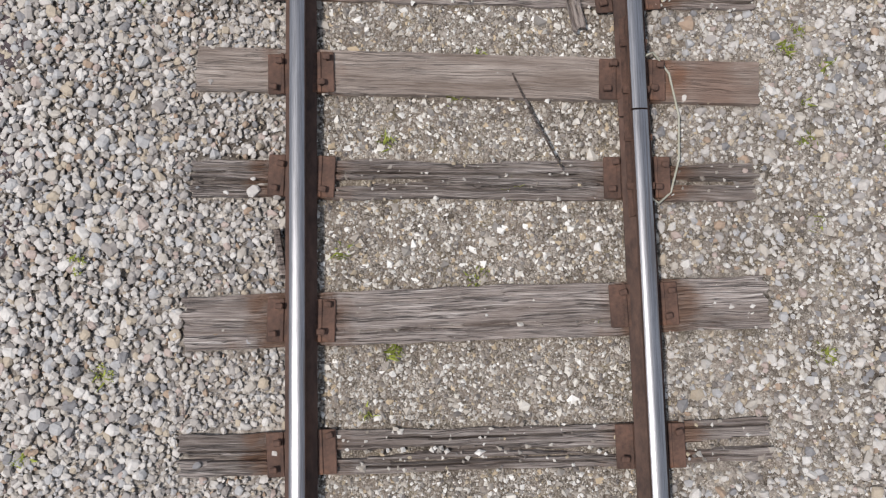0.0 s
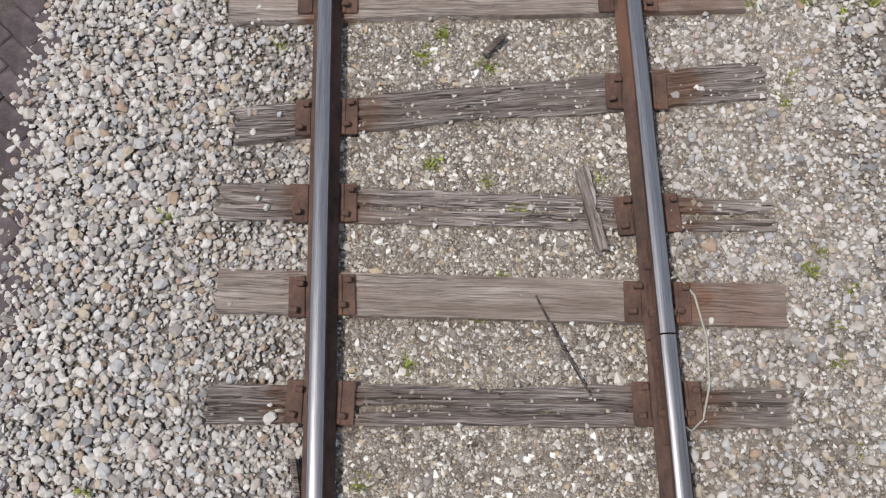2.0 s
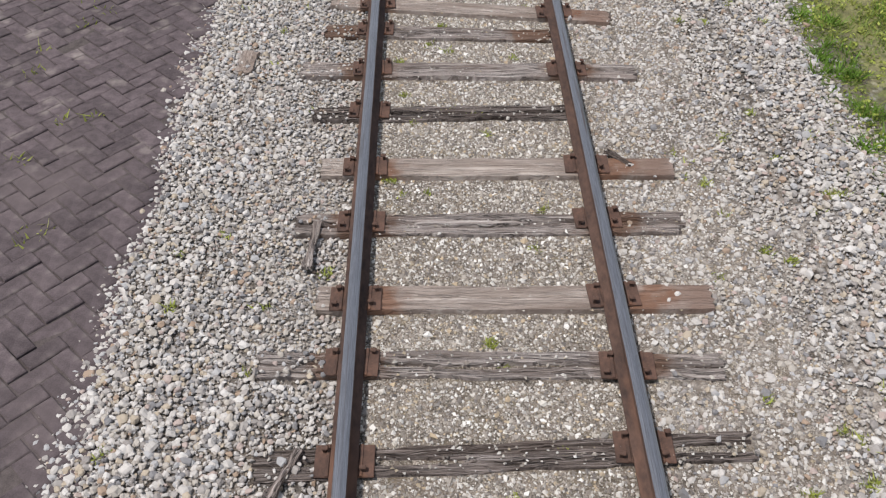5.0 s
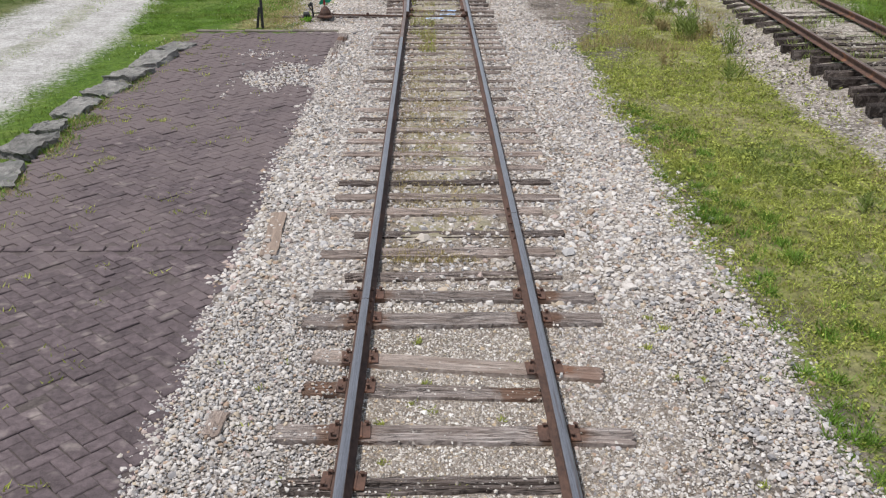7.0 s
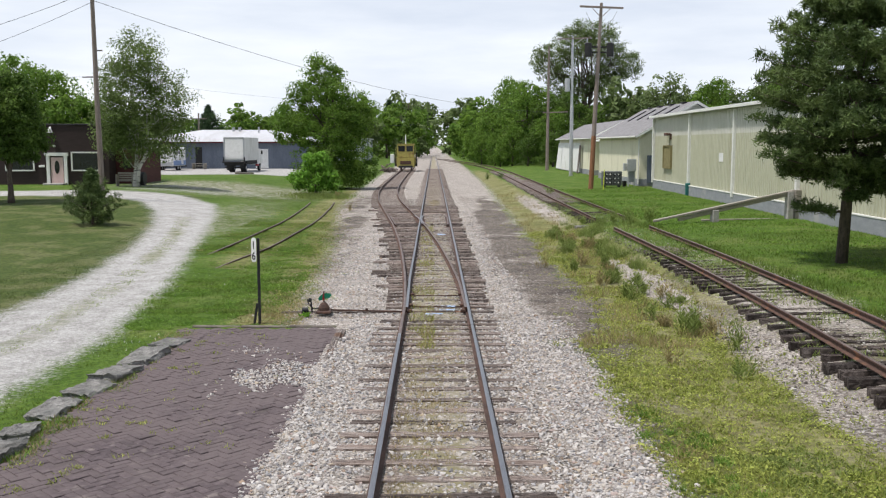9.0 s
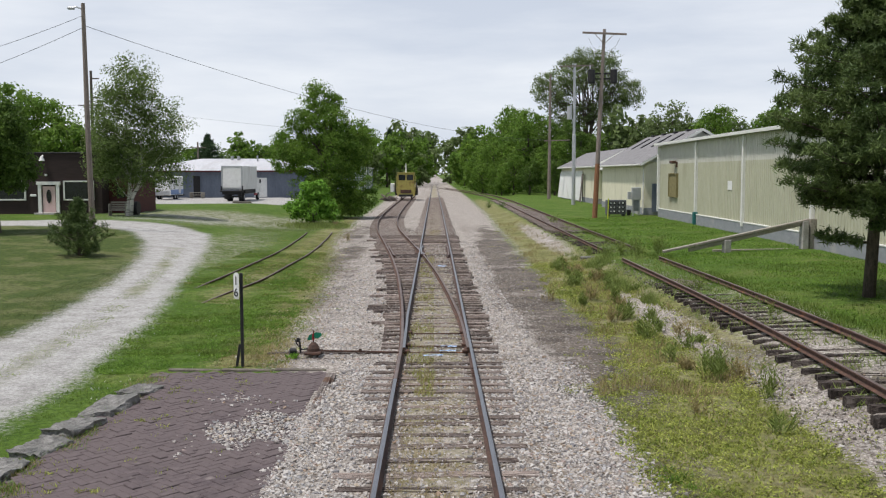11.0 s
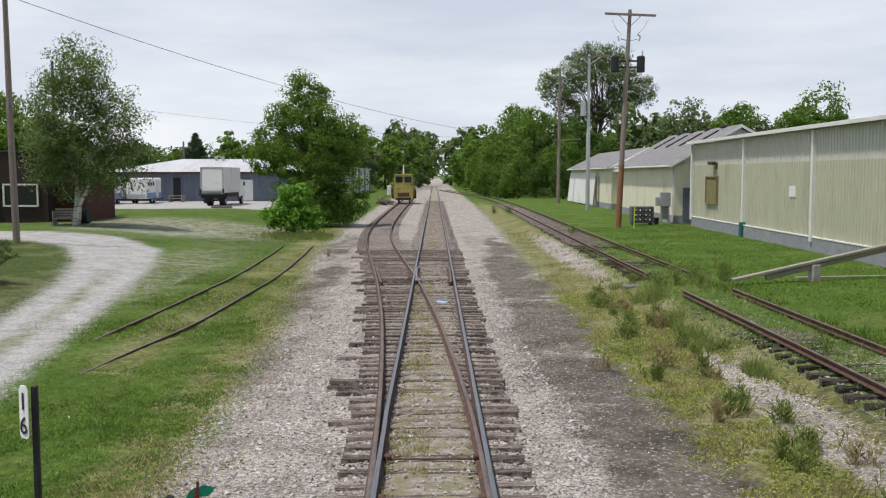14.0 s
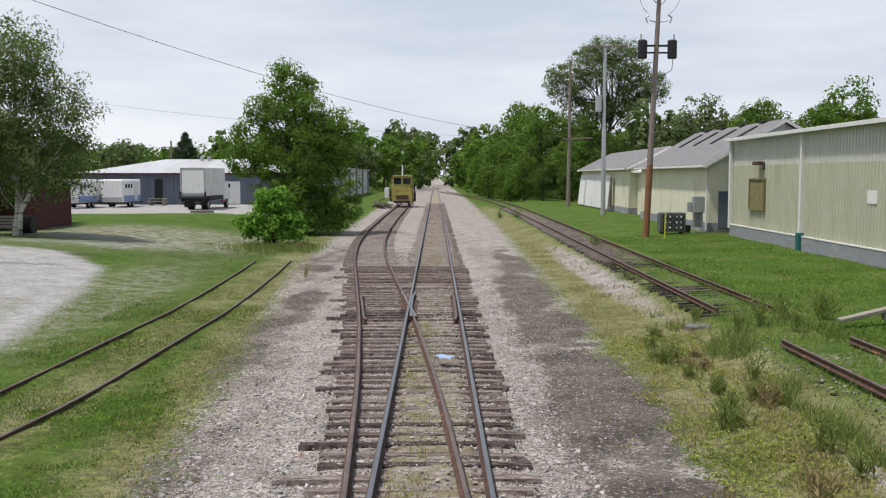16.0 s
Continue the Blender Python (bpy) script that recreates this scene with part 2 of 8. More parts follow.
def tie_wood(name, dark, mid, light, checks=0.9, each=0.2, fibre=1.0):
    """Weathered timber: wavering fibres, long black checks, silvered and browned patches."""
    m = bpy.data.materials.new(name)
    m.use_nodes = True
    nt = m.node_tree
    N, L = nt.nodes, nt.links
    bsdf = N["Principled BSDF"]
    bsdf.inputs["Roughness"].default_value = 0.9
    bsdf.inputs["Specular IOR Level"].default_value = 0.2
    co = N.new("ShaderNodeTexCoord").outputs["Object"]
    info = N.new("ShaderNodeObjectInfo")

    def calc(op, a, b=0.0, c=0.0):
        x = N.new("ShaderNodeMath")
        x.operation = op
        for i, v in enumerate((a, b, c)):
            if isinstance(v, (int, float)):
                x.inputs[i].default_value = v
            else:
                L.new(v, x.inputs[i])
        return x.outputs[0]

    def ranged(v, a, b, c, d):
        x = N.new("ShaderNodeMapRange")
        x.interpolation_type = "SMOOTHSTEP"
        for k, q in zip(("From Min", "From Max", "To Min", "To Max"), (a, b, c, d)):
            x.inputs[k].default_value = q
        L.new(v, x.inputs["Value"])
        return x.outputs[0]

    sp = N.new("ShaderNodeSeparateXYZ")
    L.new(co, sp.inputs[0])
    sway = N.new("ShaderNodeTexNoise")
    sway.inputs["Scale"].default_value, sway.inputs["Detail"].default_value = 2.4, 3
    L.new(co, sway.inputs["Vector"])
    across = calc("MULTIPLY_ADD", calc("SUBTRACT", sway.outputs["Fac"], 0.5), 0.05, sp.outputs["Y"])
    cb = N.new("ShaderNodeCombineXYZ")
    L.new(sp.outputs["X"], cb.inputs[0])
    L.new(across, cb.inputs[1])
    L.new(calc("MULTIPLY_ADD", info.outputs["Random"], 7.0, sp.outputs["Z"]), cb.inputs[2])

    def strands(along, wide, detail, rough=0.6):
        mp = N.new("ShaderNodeMapping")
        mp.inputs["Scale"].default_value = (along, wide, 6.0)
        L.new(cb.outputs[0], mp.inputs["Vector"])
        t = N.new("ShaderNodeTexNoise")
        t.inputs["Scale"].default_value, t.inputs["Detail"].default_value, t.inputs["Roughness"].default_value = 1.0, detail, rough
        L.new(mp.outputs[0], t.inputs["Vector"])
        return t.outputs["Fac"]

    fine = strands(6.0, 420.0 * fibre, 3)
    mid_n = strands(3.0, 130.0 * fibre, 5, 0.65)
    wear = strands(1.6, 9.0, 6)
    grain = calc("ADD", calc("MULTIPLY", fine, 0.5), calc("MULTIPLY", mid_n, 0.5))
    ramp = N.new("ShaderNodeValToRGB")
    ramp.color_ramp.elements.new(0.5)
    for e, (p, c) in zip(ramp.color_ramp.elements, ((0.37, dark), (0.485, mid), (0.61, light))):
        e.position, e.color = p, (*c, 1)
    L.new(grain, ramp.inputs[0])
    long_check = ranged(calc("ABSOLUTE", calc("SUBTRACT", strands(1.2, 50.0, 3.0, 0.6), 0.5)), 0.003, 0.02, 1.0, 0.0)
    short_check = ranged(calc("ABSOLUTE", calc("SUBTRACT", strands(2.2, 95.0, 2.0, 0.5), 0.47)), 0.004, 0.03, 0.8, 0.0)
    gate = ranged(wear, 0.42, 0.56, 0.15, 1.0)
    check = calc("MULTIPLY", calc("MAXIMUM", calc("MULTIPLY", long_check, ranged(gate, 0.0, 1.0, 0.35, 1.0)), calc("MULTIPLY", short_check, calc("MULTIPLY", gate, 0.6))), checks)
    tone = N.new("ShaderNodeMix")
    tone.data_type, tone.blend_type = "RGBA", "MULTIPLY"
    tone.inputs[0].default_value = 1.0
    patch = N.new("ShaderNodeValToRGB")
    for e, (p, c) in zip(patch.color_ramp.elements, ((0.36, (0.62, 0.57, 0.54)), (0.64, (1.18, 1.17, 1.16)))):
        e.position, e.color = p, (*c, 1)
    L.new(wear, patch.inputs[0])
    L.new(ramp.outputs[0], tone.inputs[6])
    L.new(patch.outputs[0], tone.inputs[7])
    cut = N.new("ShaderNodeMix")
    cut.data_type = "RGBA"
    cut.inputs[7].default_value = (0.03, 0.024, 0.021, 1)
    L.new(check, cut.inputs[0])
    L.new(tone.outputs[2], cut.inputs[6])
    hsv = N.new("ShaderNodeHueSaturation")
    L.new(ranged(info.outputs["Random"], 0.0, 1.0, 1 - each, 1 + each), hsv.inputs["Value"])
    L.new(cut.outputs[2], hsv.inputs["Color"])
    L.new(hsv.outputs[0], bsdf.inputs["Base Color"])
    bp = N.new("ShaderNodeBump")
    bp.inputs["Strength"].default_value, bp.inputs["Distance"].default_value = 1.0, 0.012
    L.new(calc("SUBTRACT", grain, calc("MULTIPLY", check, 0.9)), bp.inputs["Height"])
    L.new(bp.outputs[0], bsdf.inputs["Normal"])
    return m


M_TIE = tie_wood("weathered_tie_wood", (0.14, 0.118, 0.107), (0.255, 0.222, 0.204), (0.44, 0.405, 0.38), 0.74, 0.14)
M_TIE_FAR = tie_wood("sun_bleached_tie_wood", (0.12, 0.096, 0.084), (0.28, 0.236, 0.21), (0.44, 0.39, 0.355), 0.7, 0.28, 0.6)
M_TIE_PALE = tie_wood("pale_tie_wood", (0.225, 0.188, 0.163), (0.325, 0.277, 0.244), (0.43, 0.382, 0.345), 0.4, 0.1)
M_TIE_DARK = tie_wood("creosoted_tie_wood", (0.06, 0.048, 0.043), (0.165, 0.138, 0.124), (0.36, 0.32, 0.30), 0.95, 0.25)
M_TIE_BLACK = tie_wood("black_creosoted_wood", (0.018, 0.015, 0.013), (0.06, 0.05, 0.045), (0.19, 0.165, 0.15), 0.9, 0.3, 0.6)
M_RUST = surface("rusted_steel", (0.045, 0.029, 0.024), (0.135, 0.076, 0.055), 9, 0.8, 0.1, 0.5, 0.004, (1, 1, 1), 6, (0.22, 0.10, 0.05), 0.66)
M_RAILSIDE = surface("brown_rail_steel", (0.036, 0.023, 0.019), (0.115, 0.067, 0.05), 6, 0.75, 0.15, 0.4, 0.004, (1, 0.4, 1), 6, (0.16, 0.08, 0.05), 0.66)
M_RAILTOP = surface("worn_rail_head", (0.17, 0.168, 0.175), (0.33, 0.33, 0.345), 12, 0.33, 0.9, 0.15, 0.001, (14, 0.25, 1), 4, (0.16, 0.13, 0.115), 0.68, spec=0.5)
M_RAILDULL = surface("dull_rail_head", (0.09, 0.07, 0.062), (0.22, 0.17, 0.15), 6, 0.55, 0.4, 0.2, 0.002, (1, 0.3, 1), 5)
M_PAVER = surface("purple_paving_brick", (0.042, 0.032, 0.034), (0.105, 0.083, 0.086), 14, 0.9, 0, 0.6, 0.006, (1, 1, 1), 7, (0.165, 0.14, 0.13), 0.66, 0.2, 0.2)
M_CONC = surface("weathered_concrete", (0.27, 0.26, 0.24), (0.46, 0.44, 0.41), 4, 0.9, 0, 0.4, 0.01, (1, 1, 1), 8, (0.2, 0.19, 0.16), 0.63, 0, 0.1)
M_KERB = surface("old_kerb", (0.085, 0.073, 0.062), (0.20, 0.175, 0.15), 6, 0.9, 0, 0.5, 0.012, (1, 1, 1), 6, (0.12, 0.12, 0.07), 0.6)
M_BLOCK = surface("grey_stone_block", (0.07, 0.068, 0.062), (0.30, 0.29, 0.27), 7, 0.9, 0, 1.0, 0.05, (1, 1, 1), 6, (0.14, 0.14, 0.13), 0.6, 0, 0.15)
M_POLE = surface("weathered_pole_wood", (0.13, 0.105, 0.09), (0.30, 0.25, 0.215), 3, 0.9, 0, 0.6, 0.01, (8, 8, 0.6), 4)
M_POLE_RED = surface("treated_pole_wood", (0.15, 0.07, 0.035), (0.31, 0.15, 0.08), 3, 0.9, 0, 0.6, 0.01, (8, 8, 0.6), 4)
M_PLANK = surface("brown_plank_wood", (0.15, 0.115, 0.09), (0.29, 0.225, 0.18), 2.5, 0.85, 0, 0.5, 0.008, (1, 14, 14), 5)
M_GALV = surface("galvanised_steel", (0.36, 0.37, 0.38), (0.52, 0.53, 0.54), 5, 0.5, 0.5, 0.1, 0.003)
M_BLACK = surface("black_paint", (0.012, 0.012, 0.013), (0.03, 0.03, 0.03), 8, 0.6, 0, 0.2, 0.003)
M_WIRE = surface("wire", (0.03, 0.03, 0.03), (0.06, 0.06, 0.06), 8, 0.6, 0, 0)
M_WHITE = surface("white_paint", (0.66, 0.66, 0.64), (0.8, 0.8, 0.78), 3, 0.55, 0, 0.1, 0.003, (1, 1, 1), 8, (0.55, 0.54, 0.5), 0.68)
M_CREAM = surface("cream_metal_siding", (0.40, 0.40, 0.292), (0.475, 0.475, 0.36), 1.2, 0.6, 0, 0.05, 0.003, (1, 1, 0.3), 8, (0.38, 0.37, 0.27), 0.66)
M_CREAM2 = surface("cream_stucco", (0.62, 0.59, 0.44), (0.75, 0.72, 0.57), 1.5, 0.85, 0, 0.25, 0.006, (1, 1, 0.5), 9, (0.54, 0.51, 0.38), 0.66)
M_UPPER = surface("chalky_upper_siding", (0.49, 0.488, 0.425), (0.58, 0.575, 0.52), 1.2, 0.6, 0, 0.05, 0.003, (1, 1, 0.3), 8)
M_BASE = surface("blue_grey_block_base", (0.20, 0.215, 0.235), (0.31, 0.32, 0.335), 1.6, 0.9, 0, 0.4, 0.01, (1, 1, 2), 8, (0.36, 0.35, 0.33), 0.65)
M_TRIM = surface("off_white_trim", (0.62, 0.62, 0.58), (0.74, 0.74, 0.70), 3, 0.6, 0, 0.1, 0.003)
M_SHINGLE = surface("grey_shingles", (0.15, 0.146, 0.148), (0.28, 0.275, 0.275), 4, 0.95, 0, 0.5, 0.02, (1, 3, 3), 8, (0.13, 0.12, 0.115), 0.62)
M_ROOFWHITE = surface("white_metal_roof", (0.44, 0.445, 0.455), (0.58, 0.585, 0.6), 0.5, 0.5, 0.1, 0.05, 0.003, (1, 0.2, 1), 8, (0.36, 0.35, 0.335), 0.62)
M_SLATE = surface("slate_blue_siding", (0.105, 0.125, 0.165), (0.155, 0.18, 0.225), 1.0, 0.6, 0, 0.05, 0.003, (1, 1, 0.3), 8)
M_BROWN = surface("dark_brown_siding", (0.02, 0.0125, 0.0115), (0.036, 0.022, 0.02), 1.2, 0.7, 0, 0.15, 0.006, (1, 1, 6), 6)
M_MAROON = surface("maroon_siding", (0.06, 0.016, 0.018), (0.09, 0.024, 0.025), 1.2, 0.7, 0, 0.15, 0.006, (1, 1, 6), 6)
M_GLASS = surface("dark_window_glass", (0.012, 0.014, 0.016), (0.02, 0.022, 0.024), 1, 0.08, 0, 0, spec=0.6)
M_PINK = surface("pale_pink_door", (0.50, 0.36, 0.34), (0.58, 0.43, 0.40), 3, 0.6, 0, 0.1, 0.003)
M_YELLOW = surface("faded_yellow_paint", (0.27, 0.225, 0.06), (0.47, 0.40, 0.115), 3, 0.6, 0, 0.25, 0.006, (1, 1, 1), 6, (0.19, 0.1, 0.045), 0.64)
M_TRUCKBOX = surface("truck_box_panel", (0.56, 0.56, 0.54), (0.68, 0.68, 0.66), 1.5, 0.5, 0, 0.05, 0.003, (1, 1, 0.4), 6, (0.46, 0.45, 0.42), 0.64)
M_TYRE = surface("tyre_rubber", (0.015, 0.015, 0.015), (0.03, 0.03, 0.03), 20, 0.9, 0, 0.3, 0.005)
M_BLUE = surface("pale_blue_stripe", (0.16, 0.24, 0.42), (0.22, 0.31, 0.5), 3, 0.5, 0, 0)
M_GREENP = surface("green_target_paint", (0.0, 0.13, 0.07), (0.01, 0.2, 0.11), 12, 0.5, 0, 0.1, 0.002)
M_REDP = surface("red_target_paint", (0.24, 0.02, 0.025), (0.34, 0.04, 0.04), 12, 0.5, 0, 0.1, 0.002)
M_TEAL = surface("teal_downpipe", (0.015, 0.1, 0.1), (0.03, 0.15, 0.14), 6, 0.5, 0, 0.1, 0.002)
M_WOODBOARD = surface("weathered_board", (0.2, 0.18, 0.15), (0.38, 0.35, 0.30), 3, 0.9, 0, 0.5, 0.01, (6, 1, 6), 5)
M_PLY = surface("boarded_window", (0.16, 0.14, 0.06), (0.27, 0.23, 0.11), 3, 0.85, 0, 0.3, 0.006)
M_PACKED = surface("packed_yellow_grit", (0.13, 0.112, 0.086), (0.48, 0.435, 0.365), 9, 0.95, 0, 1.0, 0.03, (1, 1, 1), 10, (0.215, 0.195, 0.115), 0.52)
M_SPURGRIT = surface("brown_packed_grit", (0.05, 0.041, 0.034), (0.215, 0.185, 0.155), 14, 0.95, 0, 0.8, 0.02, (1, 1, 1), 9, (0.13, 0.13, 0.055), 0.56)
M_BARK = surface("grey_brown_bark", (0.05, 0.04, 0.032), (0.15, 0.12, 0.1), 6, 0.95, 0, 1.0, 0.03, (3, 3, 0.7), 4)
M_BIRCH = surface("white_birch_bark", (0.45, 0.43, 0.4), (0.66, 0.64, 0.6), 5, 0.85, 0, 0.5, 0.01, (1, 1, 4), 4, (0.06, 0.055, 0.05), 0.6)


def stain(mat, colour, near, far, middle=0.79, both=True):
    """Rust washed from the plates into the wood, in patches along the tie."""
    N, L = mat.node_tree.nodes, mat.node_tree.links
    bsdf = N["Principled BSDF"]
    co = N.new("ShaderNodeTexCoord")
    sp = N.new("ShaderNodeSeparateXYZ")
    L.new(co.outputs["Object"], sp.inputs[0])
    a = N.new("ShaderNodeMath")
    a.operation = "ABSOLUTE" if both else "ADD"
    a.inputs[1].default_value = 0.0
    L.new(sp.outputs["X"], a.inputs[0])
    b = N.new("ShaderNodeMath")
    b.operation = "SUBTRACT"
    b.inputs[1].default_value = middle
    L.new(a.outputs[0], b.inputs[0])
    c = N.new("ShaderNodeMath")
    c.operation = "ABSOLUTE"
    L.new(b.outputs[0], c.inputs[0])
    no = N.new("ShaderNodeTexNoise")
    no.inputs["Scale"].default_value, no.inputs["Detail"].default_value = 7, 5
    L.new(co.outputs["Object"], no.inputs["Vector"])
    d = N.new("ShaderNodeMath")
    d.operation = "MULTIPLY_ADD"
    d.inputs[1].default_value = 0.5
    L.new(no.outputs["Fac"], d.inputs[0])
    L.new(c.outputs[0], d.inputs[2])
    r = N.new("ShaderNodeMapRange")
    r.interpolation_type = "SMOOTHSTEP"
    r.inputs["From Min"].default_value, r.inputs["From Max"].default_value = 0.25 + near, 0.25 + far
    r.inputs["To Min"].default_value, r.inputs["To Max"].default_value = 0.82, 0.0
    L.new(d.outputs[0], r.inputs["Value"])
    old = bsdf.inputs["Base Color"].links[0].from_socket
    mx = N.new("ShaderNodeMix")
    mx.data_type = "RGBA"
    mx.inputs[7].default_value = (*colour, 1)
    L.new(r.outputs[0], mx.inputs[0])
    L.new(old, mx.inputs[6])
    L.new(mx.outputs[2], bsdf.inputs["Base Color"])


stain(M_TIE, (0.15, 0.084, 0.054), 0.1, 0.28)
stain(M_TIE_PALE, (0.2, 0.13, 0.1), 0.0, 0.36, 1.07, False)
stain(M_TIE_PALE, (0.2, 0.1, 0.06), 0.02, 0.2)


def leafy(name, dark, light, trans=0.45, vary=0.4):
    return surface(name, dark, light, 0.6, 0.6, 0, 0, 0.01, (1, 1, 1), 5, None, 0.6, vary, 0.0, trans, 3, 0.25)


M_LEAF = leafy("tree_leaves", (0.078, 0.16, 0.022), (0.195, 0.305, 0.05), 0.55)
M_LEAF_DEEP = leafy("deep_green_leaves", (0.055, 0.11, 0.018), (0.13, 0.205, 0.038), 0.5)
M_LEAF_PALE = leafy("grey_green_leaves", (0.10, 0.145, 0.05), (0.205, 0.265, 0.10), 0.5)
M_LEAF_BIRCH = leafy("birch_leaves", (0.1, 0.155, 0.042), (0.205, 0.27, 0.088), 0.5)
M_LEAF_LIME = leafy("bright_shrub_leaves", (0.12, 0.26, 0.025), (0.21, 0.40, 0.055))
M_NEEDLE = leafy("pine_needles", (0.042, 0.078, 0.022), (0.15, 0.205, 0.062), 0.25, 0.4)
M_SPRUCE = leafy("spruce_needles", (0.03, 0.06, 0.028), (0.075, 0.125, 0.055), 0.12, 0.35)
M_GRASS = leafy("lawn_grass", (0.077, 0.134, 0.018), (0.182, 0.248, 0.05), 0.4, 0.35)
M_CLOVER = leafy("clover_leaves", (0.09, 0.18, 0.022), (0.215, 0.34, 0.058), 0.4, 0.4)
M_DRYGRASS = leafy("dry_olive_lawn_grass", (0.06, 0.098, 0.022), (0.14, 0.17, 0.055), 0.3, 0.4)
M_SEDGE = leafy("yellow_green_groundcover", (0.195, 0.235, 0.04), (0.38, 0.41, 0.1), 0.35, 0.45)
M_STRAW = leafy("dry_straw_grass", (0.24, 0.2, 0.09), (0.4, 0.33, 0.16), 0.3, 0.3)
M_WEED = leafy("tall_weed_leaves", (0.13, 0.185, 0.04), (0.28, 0.335, 0.1), 0.4, 0.35)
M_FLOWER = surface("clover_flowers", (0.6, 0.6, 0.55), (0.75, 0.75, 0.7), 9, 0.8, 0, 0)


# ---- lie of the land ----
def step(u):
    u = np.clip(u, 0, 1)
    return u * u * (3 - 2 * u)


def land(x, y):
    """The height of the ground."""
    x, y = np.asarray(x, float), np.asarray(y, float)
    left = 0.98 * step((-x - 8) / 13) * step((y - 28) / 40) * (1 - 0.25 * step((y - 85) / 25))
    right = np.interp(x, [5.2, 6.0, 6.5, 6.9, 7.3, 9.7, 11, 17], [0, 0.04, 0.11, 0.2, 0.27, 0.40, 0.44, 0.58])
    right = right * np.where(x < 13, 1 - step((y - 120) / 100), 1.0)
    heap = np.where(y < 22, 0.05 * np.exp(-(((x + 1.88) / 0.3) ** 2)) + 0.035 * np.exp(-(((x - 2.35) / 0.35) ** 2)), 0)
    branch = np.interp(y, [24.6, 32, 40, 48, 54, 60, 66, 74, 90], [0, 0.22, 0.64, 1.22, 1.75, 2.27, 2.8, 3.3, 3.9])
    low = 0.055 * step((y - 24) / 3) * step((8 - np.abs(x)) / 2) * (0.35 + 0.65 * np.maximum(step((x - 0.95) / 0.3), step((-x - 0.95 - branch) / 0.3)))
    return left + right + heap - low - 0.012


BALLAST_L = glide([-20, 22, 24.5, 28, 32, 37, 45, 50, 60, 74, 84, 140, 400], [-2.6, -2.6, -3.55, -3.6, -3.7, -4.0, -4.6, -5.0, -6.0, -6.5, -6.6, -7.2, -7.5])
BALLAST_R = glide([-20, 19, 21, 23.5, 27, 36, 46, 76, 107, 200, 400], [2.8, 2.8, 2.8, 3.6, 3.8, 3.85, 4.07, 4.7, 5.2, 5.6, 5.6])
DRIVE = [(-8.6, -40), (-8.55, 14), (-8.45, 22), (-9.0, 29), (-10.25, 37.5), (-12.0, 47), (-13.6, 54), (-15.4, 59.2), (-18.2, 61.8), (-22, 62.4), (-30, 62.4), (-60, 61)]
DRIVE_W = [1.6, 1.6, 1.6, 1.45, 1.2, 1.3, 1.6, 2.2, 2.6, 2.4, 2.1, 2.1]


def drive_gap(x, y):
    """Distance from the drive's middle line, and its half width there."""
    best, wide = np.full(np.shape(x), 1e9), np.ones(np.shape(x))
    for (x0, y0), (x1, y1), w0, w1 in zip(DRIVE, DRIVE[1:], DRIVE_W, DRIVE_W[1:]):
        dx, dy = x1 - x0, y1 - y0
        u = np.clip(((x - x0) * dx + (y - y0) * dy) / (dx * dx + dy * dy), 0, 1)
        d = np.hypot(x - x0 - u * dx, y - y0 - u * dy)
        near = d < best
        best, wide = np.where(near, d, best), np.where(near, w0 + u * (w1 - w0), wide)
    return best, wide


def blob(x, y, cx, cy, rx, ry):
    return np.clip(1.5 - np.hypot((x - cx) / rx, (y - cy) / ry), 0, 1)


def spread(start, end, near, ratio):
    """Coordinates from start outwards to end, growing by ratio."""
    out, d = [], near
    p = start
    while abs(p - end) > d:
        p += d if end > start else -d
        out.append(p)
        d *= ratio
    return out + [end]


gx = np.array(sorted(set(np.round(np.arange(-11, 10.01, 0.21), 3)) | set(np.round(spread(-11, -2600, 0.3, 1.1), 3)) | set(np.round(spread(10, 2600, 0.3, 1.1), 3))))
gy = np.array(sorted(set(np.round(np.arange(-2, 48.01, 0.25), 3)) | set(np.round(spread(48, 5000, 0.35, 1.045), 3)) | set(np.round(spread(-2, -2600, 0.4, 1.25), 3))))
GX, GY = np.meshgrid(gx, gy)
GZ = land(GX, GY)
ripple = np.array([[noise.noise(Vector((x * 0.35, y * 0.35, 0))) for x in gx] for y in gy])
fineripple = np.array([[noise.noise(Vector((x * 2.1, y * 2.1, 4))) for x in gx] for y in gy])
bl = np.array([BALLAST_L(y) for y in gy])[:, None]
br = np.array([BALLAST_R(y) for y in gy])[:, None]
off_track = np.clip((np.maximum(bl - GX, GX - br)) / 1.0, 0, 1)
GZ = GZ + off_track * (ripple * 0.05 + fineripple * 0.02) + 0.012 * fineripple * (np.abs(GX) > 1.35)
GZ = GZ - 0.05 * ((GX < -2.35) & (GX > -5.7) & (GY < 23.2))
GZ = GZ - 0.012 * (((GX > -2.2) & (GX < -0.9)) | ((GX > 1.8) & (GX < 2.75))) * (GY < 10.2)
idx = np.arange(len(gx) * len(gy)).reshape(len(gy), len(gx))
quads = np.stack([idx[:-1, :-1], idx[:-1, 1:], idx[1:, 1:], idx[1:, :-1]], -1).reshape(-1, 4)

